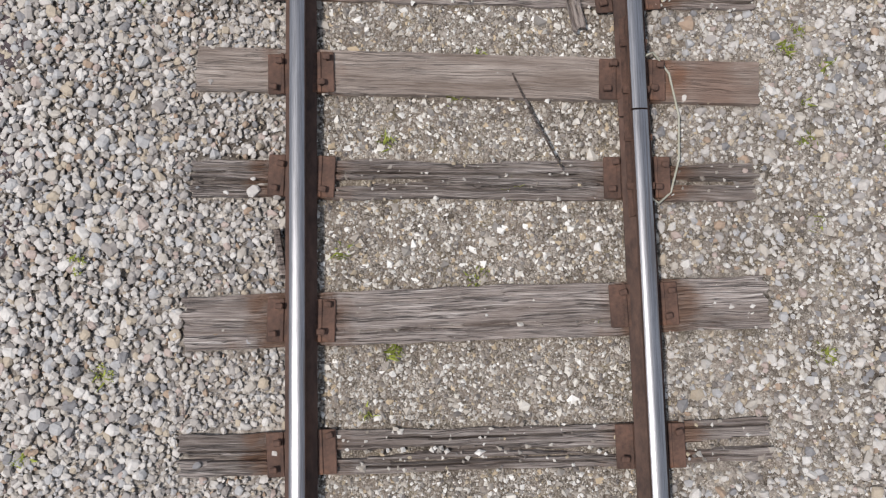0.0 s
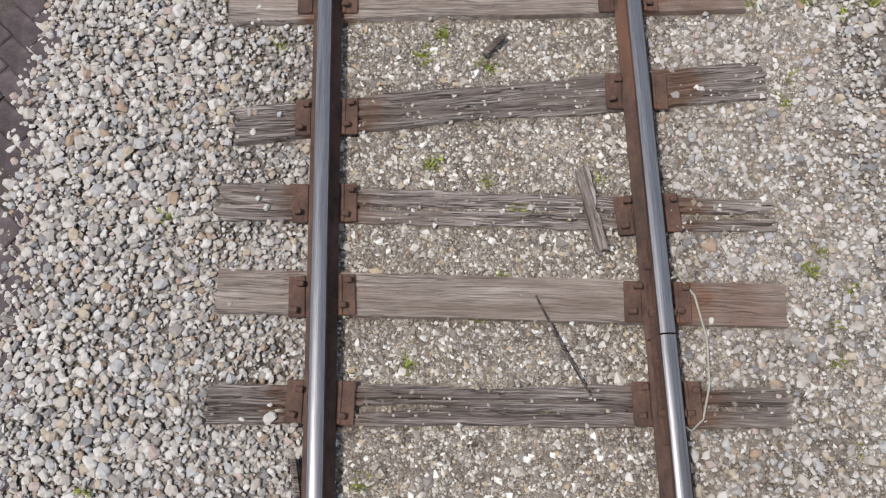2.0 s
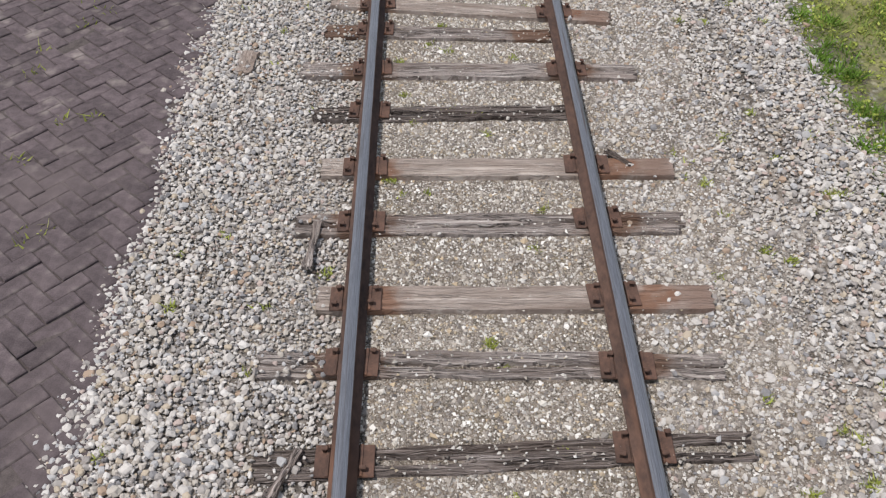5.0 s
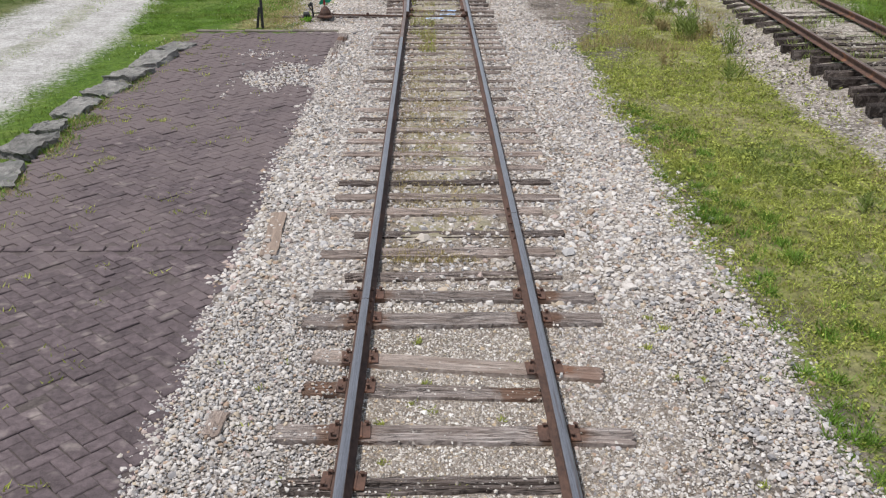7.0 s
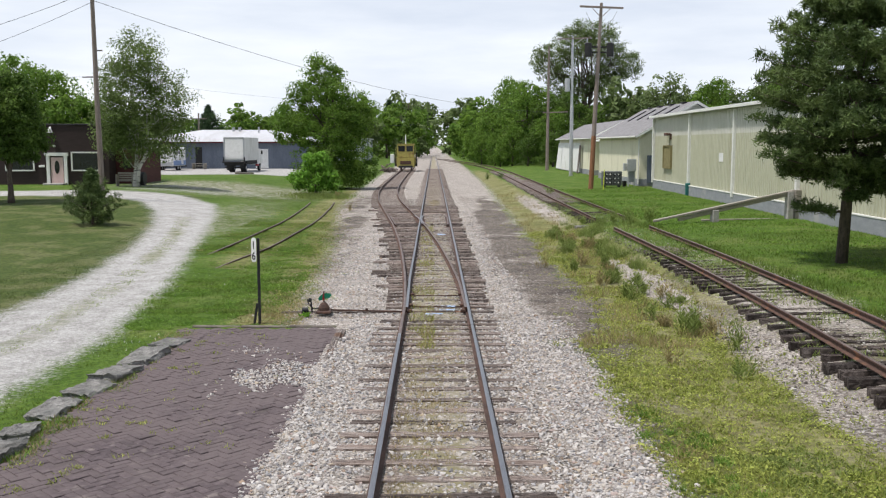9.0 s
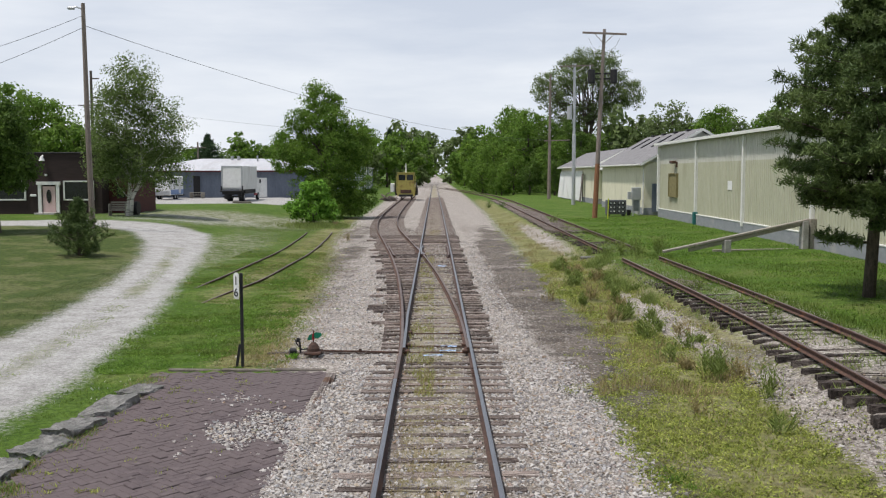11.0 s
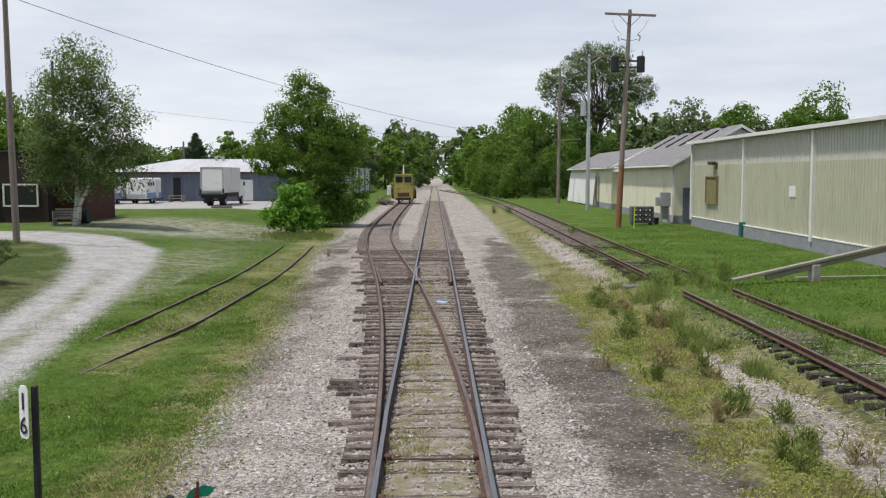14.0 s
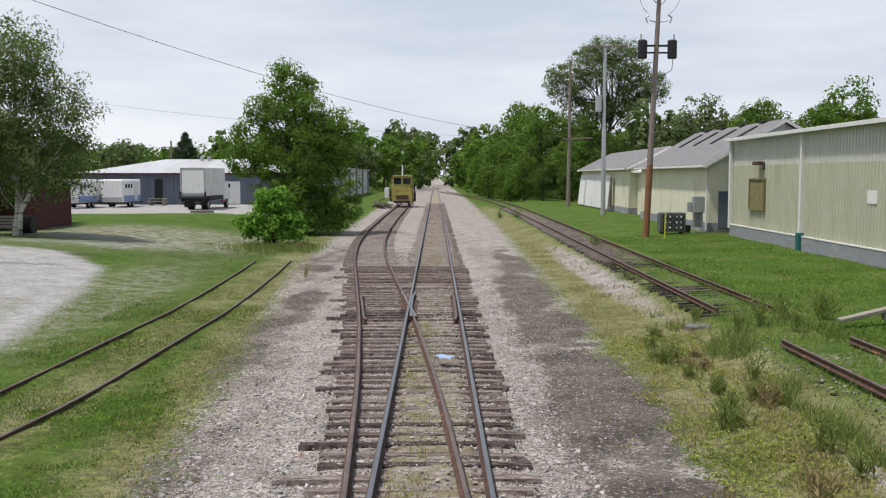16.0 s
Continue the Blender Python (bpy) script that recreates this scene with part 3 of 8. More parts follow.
z_ballast = np.clip(0.5 + np.minimum((GX - bl) / np.where(GY > 23, 2.0, 1.2), (br - GX) / np.where(GY > 23, 2.2, 1.2)), 0, 1)
spur_bed = np.clip(0.5 + (1.6 - np.abs(GX - 8.4)) / 1.2, 0, 1) * (0.55 + 0.35 * ripple) * (1 - 0.45 * step((GY - 28) / 6)) * (1 - 0.8 * np.exp(-(((GY - 46) / 3) ** 2))) * step((230 - GY) / 20)
z_ballast = np.maximum(z_ballast, spur_bed)
z_ballast = np.maximum(z_ballast, 0.85 * blob(GX, GY, 6.45, 17, 0.85, 7.5))
z_ballast = np.maximum(z_ballast, 0.74 * blob(GX, GY, 6.1, 29.5, 0.65, 7))
z_ballast = np.maximum(z_ballast, 0.72 * blob(GX, GY, 6.5, 62, 0.75, 15))
z_dirt_shade = np.maximum.reduce([1.4 * blob(GX, GY, 3.3, 27, 0.95, 6), 1.4 * blob(GX, GY, 3.1, 38, 0.95, 9), 1.3 * blob(GX, GY, 3.2, 52, 0.95, 12), blob(GX, GY, 3.7, 66, 0.8, 10), 0.85 * blob(GX, GY, -5.2, 68, 1.0, 9), 0.85 * blob(GX, GY, -4.3, 50, 0.8, 10), 0.55 * blob(GX, GY, -3.5, 38, 0.8, 8), 0.6 * blob(GX, GY, 3.0, 13, 0.3, 12), 0.4 * blob(GX, GY, 2.2, 74, 0.7, 14), 0.72 * blob(GX, GY, 3.0, 40, 1.3, 28), 0.45 * blob(GX, GY, 6.4, 18, 1.1, 11), 0.35 * blob(GX, GY, -3.4, 40, 1.1, 22), 0.3 * blob(GX, GY, -1.0, 150, 8, 70), 0.25 * blob(GX, GY, -3.0, 85, 2.6, 22)])
verge_soil = 0.1 * np.clip(0.5 + np.minimum(GX - br + 0.2, 6.4 - GX) / 0.8, 0, 1) * (GY < 23)
z_dirt_shade = np.maximum(z_dirt_shade, verge_soil)
# shade between the heaped near stones, put into the ground colour
shoulder = np.where((GX > -2.4) & (GX < -0.75), 0.55, 0) + np.where((GX > 1.6) & (GX < 2.9), 0.5, 0)
z_dirt_shade = np.maximum(z_dirt_shade, shoulder * (GY < 10.5))
z_dirt_shade = z_dirt_shade * np.clip(0.78 + 0.8 * ripple + 0.5 * fineripple, 0, 1.2)
dd, dw = drive_gap(GX, GY)
z_drive = np.clip(0.5 + (dw - dd) / 1.3, 0, 1)
z_drive = np.maximum(z_drive, 0.62 * blob(GX, GY, -18, 70, 6, 5) * (0.7 + 0.5 * ripple))
z_lot = np.clip(0.5 + np.minimum.reduce([GY - 103 - 0.25 * (GX + 30), 134 - GY, GX + 46, -13 - GX]) / 2.0, 0, 1)
z_drive = np.maximum(z_drive, z_lot)
z_strip = np.clip(1.25 - dd / 0.5, 0, 1) * (GY < 52) * (0.5 + 0.7 * ripple + 0.3 * fineripple)
z_yellow = np.clip(0.5 + np.minimum(GX - br, 7.2 - GX) / 1.5, 0, 1) * step((170 - GY) / 50)
z_yellow = np.maximum(z_yellow, 0.8 * np.clip(1.2 - np.abs(GX - bl + 0.5) / 1.1, 0, 1) * (GY > 24) * (GY < 90))
z_yellow = np.maximum(z_yellow, 0.72 * np.clip(1.1 - np.abs(GX + 7.0 + 0.02 * (GY - 45)) / 1.3, 0, 1) * (GY > 33) * (GY < 70))
z_yellow = np.maximum(z_yellow, 0.85 * blob(GX, GY, -4.1, 25.2, 0.8, 2.2))
z_worn = np.maximum(0.75 * blob(GX, GY, -15, 76, 9, 8), 0.55 * blob(GX, GY, -11, 52, 2.5, 16))
z_dry = np.clip(0.5 + (np.interp(GY, [q for _, q in DRIVE[:8]], [p for p, _ in DRIVE[:8]]) - GX) / 1.5, 0, 1) * (GY < 64) + 0.55 * blob(GX, GY, -14, 72, 8, 9)
z_fines = np.where(GY < 25, np.clip(0.5 + (0.8 - np.abs(GX)) / 0.3, 0, 1) + 0.65 * np.clip(0.5 + (0.5 - np.abs(GX - 1.3)) / 0.4, 0, 1), 0)
z_moss = np.clip(1.3 - np.abs(GX + 0.1) / 0.5, 0, 1) * step((GY - 10) / 10) * (GY < 260)


def ground_material():
    m = bpy.data.materials.new("ground")
    m.use_nodes = True
    nt = m.node_tree
    N, L = nt.nodes, nt.links
    bsdf = N["Principled BSDF"]
    bsdf.inputs["Roughness"].default_value = 0.95
    bsdf.inputs["Specular IOR Level"].default_value = 0.15
    co = N.new("ShaderNodeTexCoord").outputs["Object"]

    def tex(scale, detail=4, rough=0.6, kind="ShaderNodeTexNoise"):
        t = N.new(kind)
        t.inputs["Scale"].default_value = scale
        if kind == "ShaderNodeTexNoise":
            t.inputs["Detail"].default_value, t.inputs["Roughness"].default_value = detail, rough
        L.new(co, t.inputs["Vector"])
        return t

    def ramp(sock, stops):
        r = N.new("ShaderNodeValToRGB")
        while len(r.color_ramp.elements) < len(stops):
            r.color_ramp.elements.new(0.5)
        for e, (p, c) in zip(r.color_ramp.elements, stops):
            e.position, e.color = p, (*c, 1)
        L.new(sock, r.inputs[0])
        return r.outputs[0]

    def mix(fac, a, b, blend="MIX"):
        x = N.new("ShaderNodeMix")
        x.data_type, x.blend_type = "RGBA", blend
        if isinstance(fac, float):
            x.inputs[0].default_value = fac
        else:
            L.new(fac, x.inputs[0])
        L.new(a, x.inputs[6])
        L.new(b, x.inputs[7])
        return x.outputs[2]

    def math_(op, a, b):
        x = N.new("ShaderNodeMath")
        x.operation = op
        for i, s in enumerate((a, b)):
            if isinstance(s, (int, float)):
                x.inputs[i].default_value = s
            else:
                L.new(s, x.inputs[i])
        return x.outputs[0]

    cells = tex(21, kind="ShaderNodeTexVoronoi")
    by_stone = N.new("ShaderNodeSeparateColor")
    L.new(cells.outputs["Color"], by_stone.inputs[0])
    breakup = math_("ADD", math_("MULTIPLY", tex(1.3, 5).outputs["Fac"], 0.45), math_("MULTIPLY", tex(14, 4, 0.7).outputs["Fac"], 0.27))
    breakup = math_("ADD", breakup, math_("MULTIPLY", by_stone.outputs[0], 0.28))

    def zone(name, soft=0.10):
        at = N.new("ShaderNodeAttribute")
        at.attribute_name = name
        s = math_("SUBTRACT", math_("ADD", at.outputs["Fac"], math_("MULTIPLY", breakup, 1.1)), 0.55)
        mr = N.new("ShaderNodeMapRange")
        mr.interpolation_type = "SMOOTHSTEP"
        mr.inputs["From Min"].default_value, mr.inputs["From Max"].default_value = 0.5 - soft, 0.5 + soft
        L.new(s, mr.inputs["Value"])
        return mr.outputs[0]

    grain = tex(90, 3, 0.7).outputs["Fac"]
    mid = tex(5, 5).outputs["Fac"]
    big = tex(0.22, 4).outputs["Fac"]
    patchy = tex(0.5, 7, 0.65).outputs["Fac"]
    grass = mix(math_("MULTIPLY", grain, 0.85), ramp(mid, [(0.3, (0.04, 0.082, 0.01)), (0.7, (0.108, 0.18, 0.026))]), ramp(patchy, [(0.38, (0.05, 0.104, 0.012)), (0.52, (0.096, 0.16, 0.028)), (0.64, (0.19, 0.2, 0.072))]))
    yellow = mix(math_("MULTIPLY", grain, 0.9), ramp(mid, [(0.36, (0.082, 0.08, 0.036)), (0.6, (0.205, 0.215, 0.075))]), ramp(patchy, [(0.36, (0.09, 0.08, 0.05)), (0.48, (0.225, 0.225, 0.088)), (0.62, (0.36, 0.33, 0.22))]))
    cells2 = tex(85, kind="ShaderNodeTexVoronoi")
    rock = ramp(cells.outputs["Color"], [(0.05, (0.22, 0.205, 0.193)), (0.35, (0.47, 0.45, 0.425)), (0.7, (0.67, 0.643, 0.61)), (0.95, (0.82, 0.79, 0.755))])
    grit = ramp(cells2.outputs["Color"], [(0.1, (0.16, 0.145, 0.131)), (0.5, (0.41, 0.382, 0.348)), (0.9, (0.64, 0.607, 0.567))])
    gap = ramp(cells.outputs["Distance"], [(0.32, (1, 1, 1)), (0.74, (0.3, 0.28, 0.262))])
    ballast = mix(ramp(mid, [(0.42, (0, 0, 0)), (0.6, (1, 1, 1))]), mix(1.0, rock, gap, "MULTIPLY"), grit)
    cells3 = tex(150, kind="ShaderNodeTexVoronoi")
    fine_gap = ramp(cells3.outputs["Distance"], [(0.3, (1, 1, 1)), (0.75, (0.3, 0.27, 0.24))])
    crumbs = ramp(cells3.outputs["Color"], [(0.1, (0.14, 0.12, 0.10)), (0.45, (0.34, 0.305, 0.262)), (0.75, (0.47, 0.435, 0.39)), (0.95, (0.66, 0.635, 0.6))])
    crumbs = mix(1.0, crumbs, fine_gap, "MULTIPLY")
    crumbs = mix(ramp(tex(4.5, 6, 0.7).outputs["Fac"], [(0.54, (0, 0, 0)), (0.68, (0.6, 0.6, 0.6))]), crumbs, ramp(grain, [(0.3, (0.14, 0.112, 0.06)), (0.7, (0.34, 0.285, 0.17))]))
    ballast = mix(math_("MULTIPLY", zone("fines", 0.3), 0.9), ballast, crumbs)
    blotch = ramp(tex(0.9, 6, 0.65).outputs["Fac"], [(0.34, (0.74, 0.725, 0.71)), (0.60, (1.15, 1.14, 1.13))])
    ballast = mix(1.0, ballast, blotch, "MULTIPLY")
    speck = ramp(tex(11, 5, 0.75).outputs["Fac"], [(0.38, (0.48, 0.46, 0.44)), (0.61, (1.32, 1.31, 1.29))])
    ballast = mix(0.8, ballast, speck, "MULTIPLY")
    soil = ramp(grain, [(0.3, (0.105, 0.08, 0.061)), (0.7, (0.28, 0.225, 0.182))])
    trodden = math_("ADD", math_("MULTIPLY", tex(1.6, 8, 0.74).outputs["Fac"], 0.7), math_("MULTIPLY", by_stone.outputs[1], 0.3))
    ballast = mix(ramp(trodden, [(0.5, (0, 0, 0)), (0.6, (0.45, 0.45, 0.45))]), ballast, soil)
    dirt = mix(0.2, ramp(mid, [(0.3, (0.034, 0.026, 0.0205)), (0.7, (0.08, 0.0645, 0.052))]), grit)
    dirt = mix(1.0, dirt, ramp(tex(0.75, 7, 0.7).outputs["Fac"], [(0.36, (0.5, 0.48, 0.46)), (0.62, (1.35, 1.3, 1.25))]), "MULTIPLY")
    drive = mix(0.4, ramp(tex(1.7, 6, 0.65).outputs["Fac"], [(0.34, (0.25, 0.242, 0.228)), (0.5, (0.38, 0.372, 0.358)), (0.66, (0.5, 0.497, 0.488))]), ramp(cells2.outputs["Color"], [(0.1, (0.3, 0.295, 0.28)), (0.9, (0.54, 0.535, 0.52))]))
    drive = mix(0.55, drive, speck, "MULTIPLY")
    dirt = mix(0.6, dirt, speck, "MULTIPLY")
    dirt = mix(ramp(by_stone.outputs[2], [(0.84, (0, 0, 0)), (0.9, (0.5, 0.5, 0.5))]), dirt, mix(1.0, rock, gap, "MULTIPLY"))
    tufty = ramp(tex(7, 6, 0.75).outputs["Fac"], [(0.38, (0.5, 0.52, 0.5)), (0.6, (1.3, 1.26, 1.2))])
    worn = mix(ramp(tex(1.9, 8, 0.72).outputs["Fac"], [(0.42, (0, 0, 0)), (0.58, (1, 1, 1))]), ramp(grain, [(0.3, (0.075, 0.105, 0.03)), (0.7, (0.17, 0.19, 0.075))]), ramp(grain, [(0.3, (0.22, 0.21, 0.15)), (0.7, (0.43, 0.415, 0.36))]))
    moss = ramp(grain, [(0.3, (0.18, 0.15, 0.08)), (0.7, (0.42, 0.37, 0.24))])
    streak_map = N.new("ShaderNodeMapping")
    streak_map.inputs["Scale"].default_value = (0.5, 0.5, 1)
    streak_map.inputs["Rotation"].default_value = (0, 0, 0.6)
    L.new(co, streak_map.inputs["Vector"])
    streak = N.new("ShaderNodeTexNoise")
    streak.inputs["Scale"].default_value, streak.inputs["Detail"].default_value = 1.4, 6
    L.new(streak_map.outputs[0], streak.inputs["Vector"])
    dry = mix(math_("MULTIPLY", grain, 0.7), ramp(mid, [(0.3, (0.035, 0.06, 0.014)), (0.7, (0.085, 0.11, 0.03))]), ramp(streak.outputs["Fac"], [(0.38, (0.06, 0.098, 0.023)), (0.52, (0.105, 0.135, 0.042)), (0.58, (0.22, 0.215, 0.11))]))
    grass = mix(0.75, mix(zone("dry", 0.3), grass, dry), tufty, "MULTIPLY")
    yellow = mix(0.75, yellow, tufty, "MULTIPLY")
    c = mix(zone("worn", 0.3), grass, worn)
    c = mix(zone("yellow", 0.25), c, yellow)
    c = mix(zone("drive", 0.28), c, drive)
    c = mix(math_("MULTIPLY", zone("strip", 0.35), 0.9), c, worn)
    c = mix(zone("ballast", 0.12), c, ballast)
    # dirt colour, also painting the shade under the near ballast heaps
    c = mix(math_("MULTIPLY", zone("dirt", 0.18), 0.95), c, dirt)
    c = mix(math_("MULTIPLY", zone("moss", 0.3), 0.7), c, moss)
    L.new(c, bsdf.inputs["Base Color"])
    bp = N.new("ShaderNodeBump")
    bp.inputs["Strength"].default_value, bp.inputs["Distance"].default_value = 0.8, 0.03
    h = math_("ADD", math_("MULTIPLY", cells.outputs["Distance"], -1.0), math_("MULTIPLY", grain, 0.7))
    L.new(h, bp.inputs["Height"])
    L.new(bp.outputs[0], bsdf.inputs["Normal"])
    return m


ground_mesh = raw_mesh("ground", np.stack([GX, GY, GZ], -1).reshape(-1, 3), quads, ground_material(), True)
for zone_name, values in (("ballast", z_ballast), ("dirt", z_dirt_shade), ("drive", z_drive), ("strip", z_strip), ("yellow", z_yellow), ("worn", z_worn), ("moss", z_moss), ("dry", z_dry), ("fines", z_fines)):
    ground_mesh.attributes.new(zone_name, "FLOAT", "POINT").data.foreach_set("value", values.astype(np.float32).ravel())
tagged(new("ground", ground_mesh), "uneven ground of pale ballast, mown lawn, weeds and a white gravel drive", "ground", kind="structure")

# ---- railway ----
TIE_TOP, RAIL_BASE, GAUGE = 0.02, 0.034, 0.7525
RAIL_OUT = [(-0.07, 0), (0.07, 0), (0.07, 0.011), (0.018, 0.026), (0.009, 0.04), (0.009, 0.098), (0.034, 0.107), (0.0355, 0.128), (0.033, 0.1345), (0.026, 0.1385), (0.014, 0.1415), (0, 0.1425), (-0.014, 0.1415), (-0.026, 0.1385), (-0.033, 0.1345), (-0.0355, 0.128), (-0.034, 0.107), (-0.009, 0.098), (-0.009, 0.04), (-0.018, 0.026), (-0.07, 0.011)]
rng = random.Random(11)


def rail_geo(points, shine=True, scale=1.0):
    """A rail of the true section along points (its foot's middle)."""
    g = Geo()
    n = len(RAIL_OUT)
    pts = [Vector(p) for p in points]
    vs = []
    for i, p in enumerate(pts):
        d = (pts[min(i + 1, len(pts) - 1)] - pts[max(i - 1, 0)]).normalized()
        side = d.cross(Vector((0, 0, 1))).normalized()
        vs += [p + side * u * scale + Vector((0, 0, w * scale)) for u, w in RAIL_OUT]
    top = []
    side_f = []
    for i in range(len(pts) - 1):
        for k in range(n):
            f = (i * n + k, i * n + (k + 1) % n, (i + 1) * n + (k + 1) % n, (i + 1) * n + k)
            (top if 8 <= k <= 13 else side_f).append(f)
    g.v = [tuple(v) for v in vs]
    g.f = side_f + [tuple(range(n)), tuple(range((len(pts) - 1) * n, len(pts) * n))] + top
    g.m = [0] * (len(side_f) + 2) + [1] * len(top)
    return g


def rail_parts(ob, points, side, top):
    """The rail's head and its web with the foot, as two parts."""
    g = rail_geo(points)
    for name, pick, mats in (("rail_web", 0, side), ("rail_head", 1, top)):
        h = Geo()
        chosen = [f for f, m in zip(g.f, g.m) if m == pick]
        used = sorted({i for f in chosen for i in f})
        at = {i: k for k, i in enumerate(used)}
        h.v, h.f, h.m = [g.v[i] for i in used], [tuple(at[i] for i in f) for f in chosen], [0] * len(chosen)
        part(name, h, mats, ob, smooth=name == "rail_head")


def rail_thing(points, label, shine=True, group="rails of the main track", ends=True):
    ob = thing("rail", (0, 0, 0), label, "rail", group)
    rail_parts(ob, points, M_RAILSIDE if shine else M_RUST, M_RAILTOP if shine else M_RAILDULL)
    return ob


def straight(x, y0, y1, z=RAIL_BASE):
    n = max(2, int((y1 - y0) / 6))
    return [(x, y0 + (y1 - y0) * i / n, z) for i in range(n + 1)]


SHINY = "worn steel rail with a polished head and brown sides"
LEFT_CUTS, RIGHT_CUTS = [-12, 9.85, 21.7], [-12, 2.2, 11.9, 22.6]
TOE = 24.75
for a, b in zip(LEFT_CUTS, LEFT_CUTS[1:]):
    rail_thing(straight(-GAUGE, a + 0.004, b - 0.004), SHINY)
for a, b in zip(RIGHT_CUTS, RIGHT_CUTS[1:]):
    rail_thing(straight(GAUGE, a + 0.004, b - 0.004), SHINY)
rail_thing(straight(GAUGE, 22.608, 330), SHINY)
# the diverging track: offset to the left of the main track
TURN = glide([20, 24.6, 28, 32, 36, 40, 44, 48, 54, 60, 66, 74, 82, 95, 115, 150, 200], [0, 0.0, 0.08, 0.235, 0.44, 0.68, 0.98, 1.3, 1.86, 2.42, 2.98, 3.52, 3.86, 4.1, 4.2, 4.22, 4.22])
stock = [(-GAUGE, 21.708, RAIL_BASE), (-GAUGE, 24.4, RAIL_BASE)] + [(-GAUGE - TURN(y), y, RAIL_BASE) for y in np.arange(25, 175, 1.5)]
rail_thing(stock, "brown worn rail curving off onto the siding", False)
# switch points, planed thin at the toe
rail_thing([(-GAUGE + 0.055, TOE, RAIL_BASE)] + straight(-GAUGE + 0.02, TOE + 3.2, TOE + 3.4) + straight(-GAUGE, TOE + 4.6, 330), "polished main rail that begins as a switch point")
closure = [(GAUGE - 0.06, TOE, RAIL_BASE)] + [(GAUGE - TURN(y) - (0.05 if y < 27 else 0.02 if y < 29 else 0), y, RAIL_BASE) for y in np.arange(26, 175, 1.5)]
rail_thing(closure, "brown closure rail leading to the frog and siding", False)
# guard rails beside the frog
for gx0, base in ((GAUGE - 0.115, lambda y: 0.0), (-GAUGE + 0.115, TURN)):
    ys = np.arange(47.5, 53.1, 0.7)
    rail_thing([(gx0 - base(y) - (0.06 if y in (ys[0], ys[-1]) else 0) * (1 if gx0 > 0 else -1), y, RAIL_BASE) for y in ys], "short rusty guard rail beside the frog", False, "guard rails")
frog = thing("frog", (-GAUGE, 51.3, 0), "rusty steel crossing frog on the turnout ties", "rail crossing")
part("wing_rail", rail_geo([(0.115, -3.2, RAIL_BASE), (0.075, -0.6, RAIL_BASE), (0.07, 1.2, RAIL_BASE), (0.13, 2.0, RAIL_BASE)]), [M_RUST, M_RAILTOP], frog)
part("wing_rail", rail_geo([(0.27, -3.2, RAIL_BASE), (-0.03, -0.6, RAIL_BASE), (-0.2, 1.2, RAIL_BASE), (-0.32, 2.0, RAIL_BASE)]), [M_RUST, M_RAILTOP], frog)
part("base_plate", Geo().box((0, 0, 0.028), (0.5, 2.2, 0.012), bev=0.003), M_RUST, frog)


def bolt(g, x, y, z, axis, mi=0):
    g.tube([(x, y, z), (x + 0.03 * axis, y, z)], 0.017, 6, mi)


def joint_bars(x, y, label):
    jt = thing("rail_joint", (x, y, RAIL_BASE), label, "rail joint", "rail joints")
    for s in (-1, 1):
        bar = part("joint_bar", Geo().prism([(s * 0.012, 0.03), (s * 0.05, 0.018), (s * 0.034, 0.045), (s * 0.026, 0.085), (s * 0.034, 0.1), (s * 0.012, 0.096)], pose(0, -0.46, 0), pose(0, 0.46, 0)), M_RUST, jt)
        for k in range(4):
            g = Geo()
            bolt(g, s * 0.03, -0.33 + 0.22 * k, 0.065, s)
            part("bolt", g, M_RUST, bar)
    return jt


for jx, jy in ((-GAUGE, 9.85), (-GAUGE, 21.7), (GAUGE, 2.2), (GAUGE, 11.9), (GAUGE, 22.6)):
    joint_bars(jx, jy, "rust-brown bolted joint bars clasping two rail ends")

# ties ------------------------------------------------------------------


